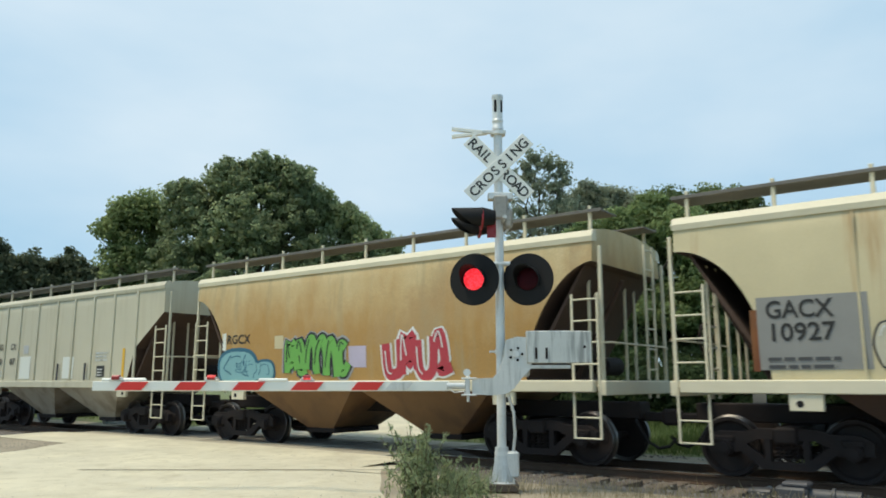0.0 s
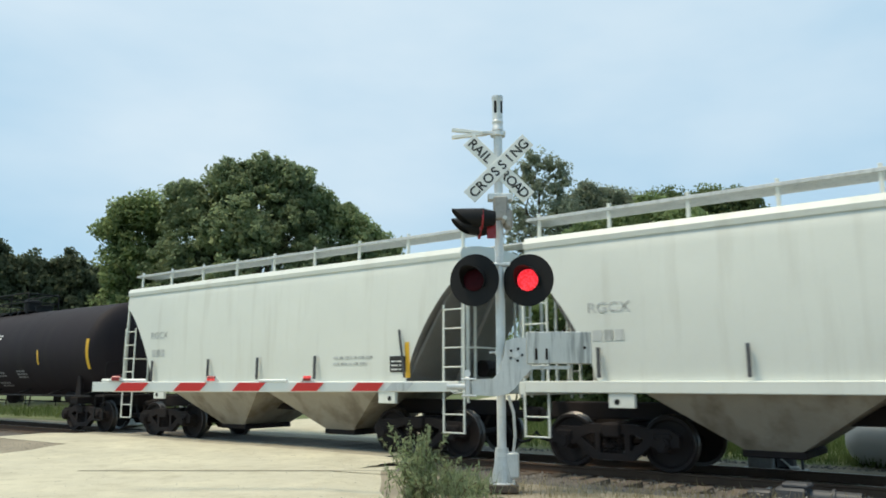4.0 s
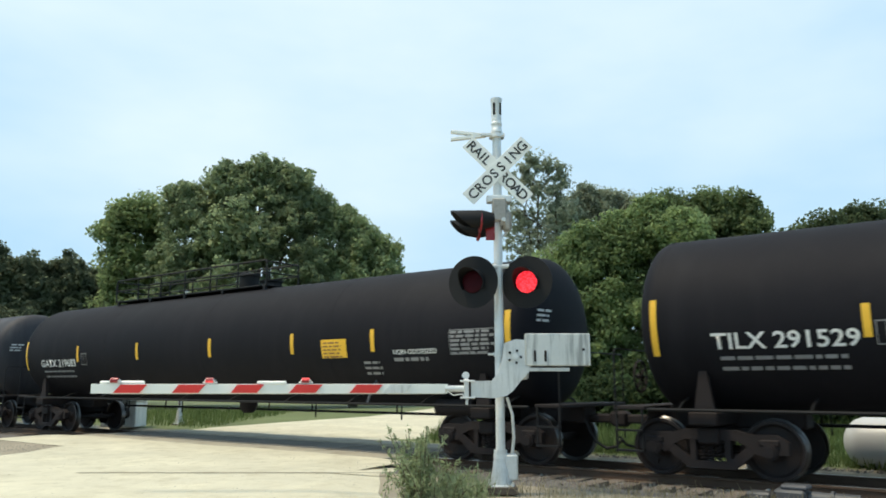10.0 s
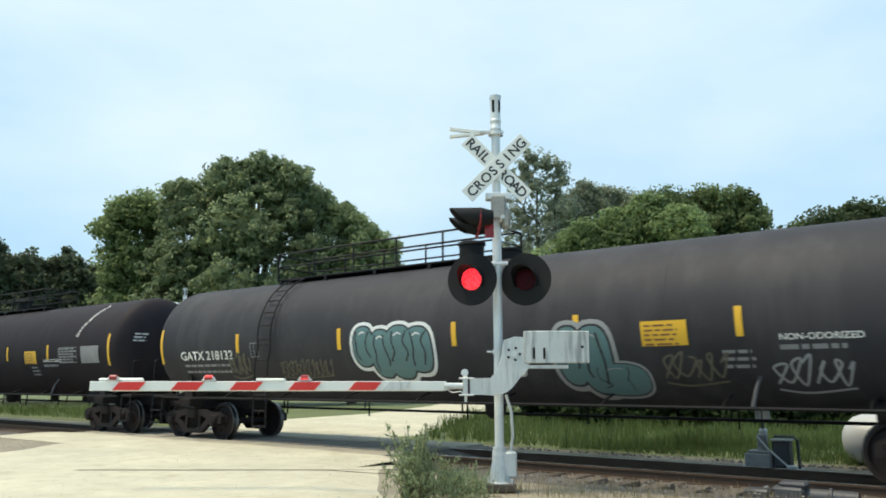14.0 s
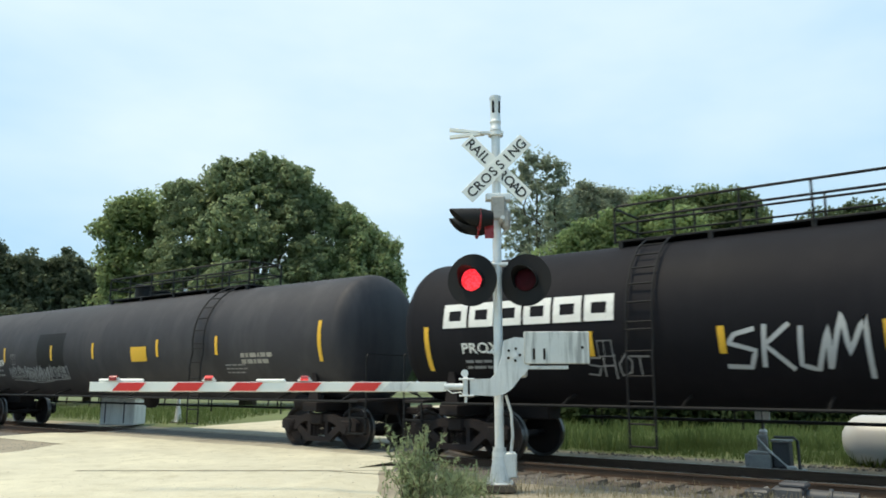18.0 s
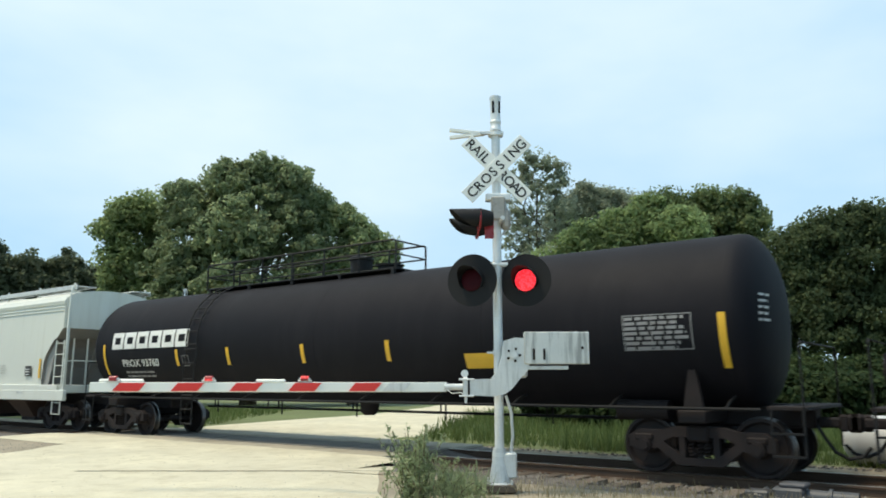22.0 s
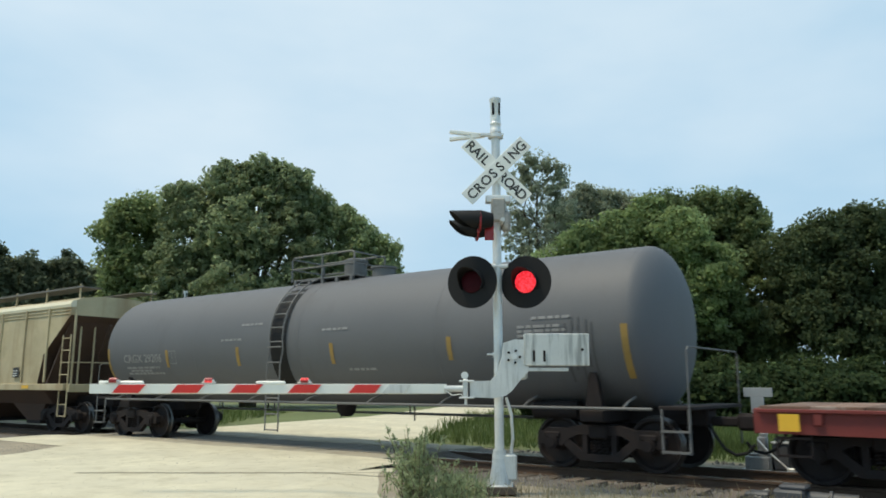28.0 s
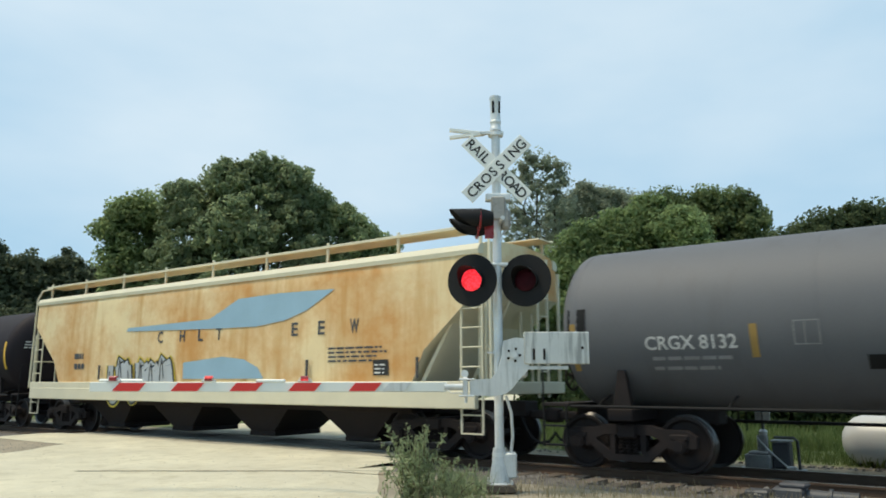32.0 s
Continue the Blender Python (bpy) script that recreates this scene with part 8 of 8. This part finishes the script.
# 18 long white hopper
def ex(car, w, half, e):
    word(car, "WLPX", -7.54, 2.30, 0.27, M_MACHINE, None, 0, -w - 0.03, 0.88)
    word(car, "44235", -7.54, 1.90, 0.27, M_MACHINE, None, 0, -w - 0.03, 0.84)
    mark(car, "small_lettering", bars(-7.5, 1.62, 0.9, 2, 0.05, 0.05, 2), M_CW, None, 0, -w - 0.02)
    mark(car, "square_mark", bars(-5.8, 2.2, 0.3, 3, 0.05, 0.05, 4), M_CW, None, 0, -w - 0.02)
    for x, z, h in ((-8.0, 1.93, 0.6), (-5.17, 1.66, 0.3), (-2.72, 1.66, 0.34), (2.28, 1.63, 0.42), (4.65, 1.66, 0.46), (7.65, 1.9, 0.6)):
        mark(car, "reflector_stripe", panel_mesh(x - 0.06, z - h / 2, x + 0.06, z + h / 2, 0), M_YELLOW, None, 0, -w - 0.02)
    yard_marks(car, 6.72, 1.66, -w - 0.02)
    mark(car, "small_lettering", bars(4.9, 2.0, 0.55, 4, 0.03, 0.05, 12), M_CW, None, 0, -w - 0.02)
    mark(car, "rust_patch", panel_mesh(3.37, 1.46, 3.81, 1.58, 0), M_RUSTY, None, 0, -w - 0.02)
    for q, end in ((-1, half), (1, half - 0.45)):
        part("end_stanchion", Mesh().tube([(q * (end - 0.84), -1.27, 4.44), (q * (end - 0.70), -1.36, 4.40), (q * (end - 0.60), -1.46, 4.12), (q * (end - 0.54), -1.50, 1.30)], 0.026, 8), P_WHITE2, car, "bent white pipe at the car's end")
        cheek = [(0.47, 2.76), (0.78, 2.50), (0.95, 2.31), (1.05, 2.10), (1.12, 1.75), (1.14, 1.40), (0.84, 1.40)]
        part("end_cheek", Mesh().prism([(q * (end - 0.72 - d), z) for d, z in cheek], -w + 0.10, -w + 0.13), P_CHEEK, car, "grey gusset plate inside the sloping end")
    part("deep_sill", Mesh().box((0, -w + 0.0, 1.08), (2 * half - 1.5, 0.12, 0.32), ch=0.02), P_WHITE2, car)
    for x in (-6.0, -4.5, 0.0, 3.1, 4.4, 6.4):
        mark(car, "small_lettering", bars(x, 1.12, 0.5, 1, 0.06, 0.04, int(x * 3) + 30), M_CW, None, 0, -w - 0.068)
hopper_car(-293.59, 20.09, P_WHITE2, "long white covered hopper car with a ribbed eave", trim=P_WHITE2, under=P_DARKBROWN, runmat=M_ALU, extra=ex, bays=4, bay_low=0.34, bay_half=0.21, cut=1.14, cut_top=3.12, edge=((0, 3.12), (0.33, 2.81), (0.5, 2.76), (0.78, 2.48), (0.95, 2.29), (1.05, 2.08), (1.11, 1.75), (1.135, 1.42)), board=0.06, board_h=0.14, lad_top=2.75, fe=-0.45, pads=False, corrugated=True, bulge=0.02, sill=(1.2, 1.40), ze=3.93, zt=4.37, end_paint=P_GREYEND)

# 19 brown flat car, 20 red flat car
def ex(car, half, zd):
    for x, z, m in ((7.23, zd - 0.11, M_YELLOW), (6.81, zd - 0.35, M_YELLOW), (7.27, zd - 0.25, M_WHITE), (-1.6, zd - 0.16, M_YELLOW)):
        mark(car, "reflector_stripe", panel_mesh(x, z - 0.05, x + 0.42, z + 0.05, 0, 2), m, None, 0, -1.62)
    mark(car, "small_lettering", bars(2.65, zd - 0.30, 0.34, 2, 0.12, 0.05, 2), M_WHITE, None, 0, -1.54)
    for x, z, h in ((-4.6, 0.22, 0.10), (0.45, 0.22, 0.12), (3.45, 0.17, 0.10), (1.9, 0.36, 0.16)):
        mark(car, "faded_panel", panel_mesh(x, zd - z - h / 2, x + 0.42, zd - z + h / 2, 0, 2), P_FADED, None, 0, -1.54)
    mark(car, "panel_frame", ribbon([(2.6, zd - 0.5), (3.0, zd - 0.5), (3.0, zd - 0.14), (2.6, zd - 0.14)], 0.03, 0, None, True), M_WHITE, None, 0, -1.545)
flat_car(-313.69, 17.03, P_BROWN, M_DECKRUST, "brown empty flat car with a worn deck", False, ex)
def ex(car, half, zd):
    word(car, "UP  52591", -5.7, zd - 0.45, 0.30, M_WHITE, None, 0, -1.55, 1.8)
    mark(car, "reflector_stripe", panel_mesh(8.05, zd - 0.36, 8.27, zd - 0.12, 0, 2), M_YELLOW, None, 0, -1.62)
    mark(car, "reflector_stripe", panel_mesh(-9.40, zd - 0.30, -9.12, zd - 0.06, 0, 2), M_YELLOW, None, 0, -1.62)
    mark(car, "small_lettering", bars(2.4, zd - 0.3, 0.4, 2, 0.12, 0.05, 3), M_WHITE, None, 0, -1.54)
    for k, x in enumerate((-3.0, -1.8, 1.2, 4.2, 5.5)):
        mark(car, "small_lettering", bars(x, zd - 0.4, 0.5, 1, 0.06, 0.04, k), M_WHITE, None, 0, -1.54)
flat_car(-330.72, 20.48, P_RED, M_DECKWOOD, "red empty flat car with white lettering", False, ex)

# 21 grey tank car
def ex(car, R, zc, half):
    mark(car, "dirt_band", panel_mesh(-1.1, 1.1, -0.55, 3.85, 0, 16), M_BLACK, R, zc, lift=0.006)
    mark(car, "data_panel", bars(5.6, 2.45, 1.0, 5, 0.05, 0.03, 9), M_DIMWHITE, R, zc)
    for x, z in ((0.6, 2.62), (-2.9, 2.5), (-2.2, 2.85), (1.3, 1.75), (5.9, 2.6)):
        mark(car, "small_lettering", bars(x, z, 0.95, 1, 0.05, 0.05, 4), M_DIMWHITE, R, zc)
    data_frame(car, -5.1, 2.16 + 0.05, 0.30, 0.32, R, zc)
    for k, (x, z, h) in enumerate(((6.55, 1.5, 1.0), (6.68, 1.7, 0.9), (6.80, 1.4, 1.2), (6.95, 1.75, 0.8), (7.05, 1.6, 0.9))):
        mark(car, "dirt_run", panel_mesh(x, z, x + 0.04, z + h, 0, 8), M_MACHINE, R, zc, lift=0.006)
GREY = ((-8.0, 2.05, 0.8), (-5.2, 2.12, 0.45), (-2.3, 2.12, 0.45), (0.88, 2.12, 0.45), (4.05, 2.14, 0.45), (7.65, 2.0, 0.9))
tank_car(-351.2, 18.31, P_GREYTANK, "grey tank car with a dark ladder band", stripes=GREY, reporting=("CRGX 29206", -7.25, 2.05, 0.3, M_DIMWHITE, 1.8), stripe_mat=M_DIMYELLOW, deckmat=M_GREYRAIL, rail_h=0.6, deck=(-1.45, 0.65), dome=0.2, extra=ex, ladders=(-0.8,), small=((-7.0, 1.8, 1.2, 1),))

# 22 buff hopper with grey patches
def ex(car, w, half, e):
    word(car, "CEFX", -6.86, 2.50, 0.27, M_LETTER, None, 0, -w - 0.04, 0.8)
    word(car, "70933", -6.84, 2.05, 0.27, M_LETTER, None, 0, -w - 0.04, 0.98)
    for x0, z0, x1, z1 in ((-7.4, 1.62, -6.97, 2.15), (-5.85, 1.52, -4.9, 1.95), (-4.9, 1.52, -1.1, 2.40), (-1.1, 1.52, 0.63, 2.26), (0.63, 1.52, 3.99, 2.36)):
        mark(car, "grey_patch", panel_mesh(x0, z0, x1, z1, 0), M_GREYPATCH, None, 0, -w - 0.05, "light grey painted-over panel")
    yard_marks(car, 5.05, 1.68, -w - 0.03)
    mark(car, "small_lettering", bars(-1.0, 1.85, 0.9, 2, 0.05, 0.18, 2), M_MACHINE, None, 0, -w - 0.06)
    mark(car, "square_mark", bars(-5.7, 2.55, 0.25, 3, 0.05, 0.05, 2), M_MACHINE, None, 0, -w - 0.04)
    mark(car, "red_streak", panel_mesh(-1.08, 2.27, 0.62, 2.35, 0, 2), surf("faded_red", (0.45, 0.17, 0.10), 0.7), None, 0, -w - 0.055)
    mark(car, "sill_stripe", panel_mesh(1.1, 1.32, 3.6, 1.44, 0, 2), P_WHITE, None, 0, -w - 0.06)
    for x in (1.0, 3.7, -1.2, 6.0):
        mark(car, "reflector_stripe", panel_mesh(x - 0.2, 1.33, x + 0.25, 1.43, 0, 2), M_YELLOW, None, 0, -w - 0.065)
hopper_car(-369.51, 18.77, P_BUFF, "buff covered hopper car with grey painted-over panels", trim=P_BUFF, fascia=P_EAVE, under=P_DARKBROWN, runmat=M_GRATE, extra=ex, bays=4, bay_low=0.30, belly=True, bay_half=0.34, cut=1.45, cut_top=3.55, style="straight", knee=2.37, ribs=(-7.46, -5.95, -4.35, -2.67, -1.05, 0.63, 2.31, 3.92, 5.6, 7.1), corrugated=True, bulge=0.02, ze=3.86, end_paint=P_DARKBROWN, ladmat=P_BUFF, fe=-0.3, pads=False)

# 23 grey tank car with dark squares
def ex(car, R, zc, half):
    mark(car, "dirt_band", panel_mesh(-0.75, 1.1, 0.2, 3.85, 0, 16), M_BLACK, R, zc, lift=0.006)
    for x, z, w, h in ((-1.73, 2.2, 0.53, 0.48), (2.48, 2.22, 0.2, 0.46), (-3.42, 1.64, 0.5, 0.2), (2.02, 1.5, 0.45, 0.36), (4.95, 1.53, 0.53, 0.4), (-8.0, 2.1, 0.35, 0.6)):
        mark(car, "black_patch", panel_mesh(x, z, x + w, z + h, 0), M_BLACK, R, zc)
    mark(car, "data_panel", bars(6.17, 2.36, 1.1, 6, 0.045, 0.03, 9), M_GREYWHITE, R, zc)
    mark(car, "small_lettering", bars(5.45, 1.74, 0.45, 3, 0.05, 0.04, 3), M_WHITE, R, zc)
    data_frame(car, -4.34, 2.24, 0.36, 0.34, R, zc)
    for x in (1.2, 1.45, 1.7):
        mark(car, "dirt_run", panel_mesh(x, 2.35, x + 0.05, 2.62, 0), M_BLACK, R, zc)
tank_car(-388.28, 18.12, P_GREYTANK, "grey tank car with black patches and a dark band", R=1.42, zc=2.43, stripes=((-7.9, 2.05, 0.8), (-4.90, 2.08, 0.5), (-1.95, 2.4, 0.35), (0.71, 2.06, 0.35), (7.6, 1.9, 0.9)), reporting=("CRGX 8132", -6.62, 1.98, 0.3, M_GREYWHITE, 1.47), stripe_mat=M_DIMYELLOW, rail_h=0.6, deck=(-1.41, 0.8), dome=0.0, extra=ex, ladders=(-0.3,))

# 24 rusted cream hopper with blue shapes
def ex(car, w, half, e):
    def blue(pts):
        m = Mesh()
        m.prism(pts, -0.004, 0.0)
        mark(car, "blue_shape", m, M_BLUE, None, 0, -w - 0.03, "faded blue painted shape")
    blue([(-3.3, 2.86), (0.5, 2.78), (2.2, 2.76), (3.2, 2.86), (3.9, 3.05), (4.75, 3.47), (3.0, 3.50), (1.5, 3.46), (1.0, 3.25), (0.4, 3.02), (-3.2, 2.95)])
    blue([(-0.6, 1.55), (2.5, 1.55), (2.3, 1.80), (1.8, 2.0), (1.0, 2.08), (-0.6, 1.96)])
    for ch, x in (("C", -1.78), ("H", -0.82), ("L", -0.05), ("T", 0.70), ("E", 3.40), ("E", 4.25), ("W", 5.25)):
        word(car, ch, x, 2.50, 0.42, M_MACHINE, None, 0, -w - 0.035, 0.24)
    for q in (-1, 1):
        part("end_stanchion", Mesh().tube([(q * (half - 1.0), -1.25, 4.45), (q * (half - 0.62), -1.40, 4.38), (q * (half - 0.50), -1.48, 4.10), (q * (half - 0.46), -1.50, 1.30)], 0.03, 8), P_EAVE, car, "bent pipe at the car's end")
    tag_art(car, -4.0, 1.0, 2.9, 1.05, "bubble", 41, None, 0, -w - 0.07, M_GREYPATCH, G_BLACK, G_YELLOW)
    mark(car, "small_lettering", bars(-6.0, 2.15, 0.5, 1, 0.16, 0.1, 2), M_MACHINE, None, 0, -w - 0.03)
    mark(car, "small_lettering", bars(-6.0, 1.85, 0.7, 1, 0.16, 0.1, 3), M_MACHINE, None, 0, -w - 0.03)
    mark(car, "small_lettering", bars(4.6, 2.16, 1.7, 4, 0.04, 0.05, 5), M_MACHINE, None, 0, -w - 0.03)
    yard_marks(car, 5.9, 1.6, -w - 0.03)
    for x in (-4.5, 4.0, 7.1):
        part("grab_iron", Mesh().box((x, -w - 0.05, 1.75), (0.05, 0.04, 0.4)), M_MACHINE, car)
    part("deep_sill", Mesh().box((0, -w + 0.0, 1.14), (2 * half - 1.5, 0.12, 0.34), ch=0.02), P_EAVE, car)
    for x in (-5.5, -3.0, 1.5, 4.5, 6.8):
        mark(car, "reflector_stripe", panel_mesh(x, 1.08, x + 0.3, 1.2, 0, 2), M_YELLOW if int(x) % 2 else M_MACHINE, None, 0, -w - 0.065)
hopper_car(-406.4, 18.47, P_OXIDE, "cream covered hopper car eaten by orange rust, with blue shapes", trim=P_EAVE, fascia=P_EAVE, under=M_STEEL, runmat=P_EAVE, extra=ex, bays=4, bay_low=0.30, belly=True, bay_half=0.34, cut=1.3, cut_top=3.2, style="straight", knee=2.08, bulge=0.03, sill=(1.28, 1.48), ze=3.95, zt=4.25, end_paint=P_EAVE, pads=False)

# 25 dark tank car at the rear
tank_car(-424.87, 20.5, P_BROWNTANK, "dark tank car behind the rusted hopper", stripes=long_stripes(-9.5, -6.47, -3.33, -0.77, 2.03, 5.29, 8.72), deck=(-3.0, 3.0), dome=0.0, extra=gas(3.8, 5.0, 6.0))


# ---- what moves ----
# the relay changes sides every 0.595 s, give or take a little
FLASHES = [7.965 + 0.59541 * k + {-10: 0.09, 0: -0.03, 22: 0.04, 27: 0.06, 37: 0.03}.get(k, 0.0) for k in range(-13, 41)]


def flash_rows(base, left, axis, turn=180.0):
    """Rows that turn a two-faced lens: its lit face shows for one half of each flash."""
    lit = left              # the first change lights the other side
    angle = 0.0 if lit else turn
    rows = [(0.0, angle)]
    for k, t in enumerate(FLASHES):
        n = round(t * FPS) - (3 if lit else 1)
        if n < 1:
            angle, lit = angle + turn, not lit
            rows = [(0.0, angle)]
            continue
        if n > 32 * FPS - 4:
            break
        rows += [((n + q) / FPS, angle + turn * q / 3) for q in range(4)]
        angle, lit = angle + turn, not lit
    rows.append((32.0, angle))
    return [(t, base @ Matrix.Rotation(radians(a), 4, axis)) for t, a in rows]


def motions():
    for car, mid, length, wheels in TRAIN:
        walk(car, [(t, pose(mid + rolled(t), TRACK_Y, 0)) for t in range(0, 33)])
        for w, wx in wheels:
            # each axle turns with the road that it covers while it passes the crossing
            times = [k / FPS for k in range(0, 32 * FPS + 1) if -29 < mid + wx + rolled(k / FPS) < 4]
            rows = [(0.0, 0.0)]
            base = None
            for t in times:
                if base is None:
                    base = rolled(t)
                if t > 0.0:
                    rows.append((t, (rolled(t) - base) / WR))
            if rows[-1][0] < 32.0:
                rows.append((32.0, rows[-1][1]))
            walk(w, [(t, Matrix.Translation((wx, 0, WR)) @ Matrix.Rotation(a, 4, "Y")) for t, a in rows])
    for lst, first in ((LENS_A, True), (LENS_B, False)):
        for ob, base in lst:
            walk(ob, flash_rows(base, first, "Z"))
    for k, (ob, base) in enumerate(GATE_LAMPS):
        walk(ob, flash_rows(base, k == 0, "X"))


motions()
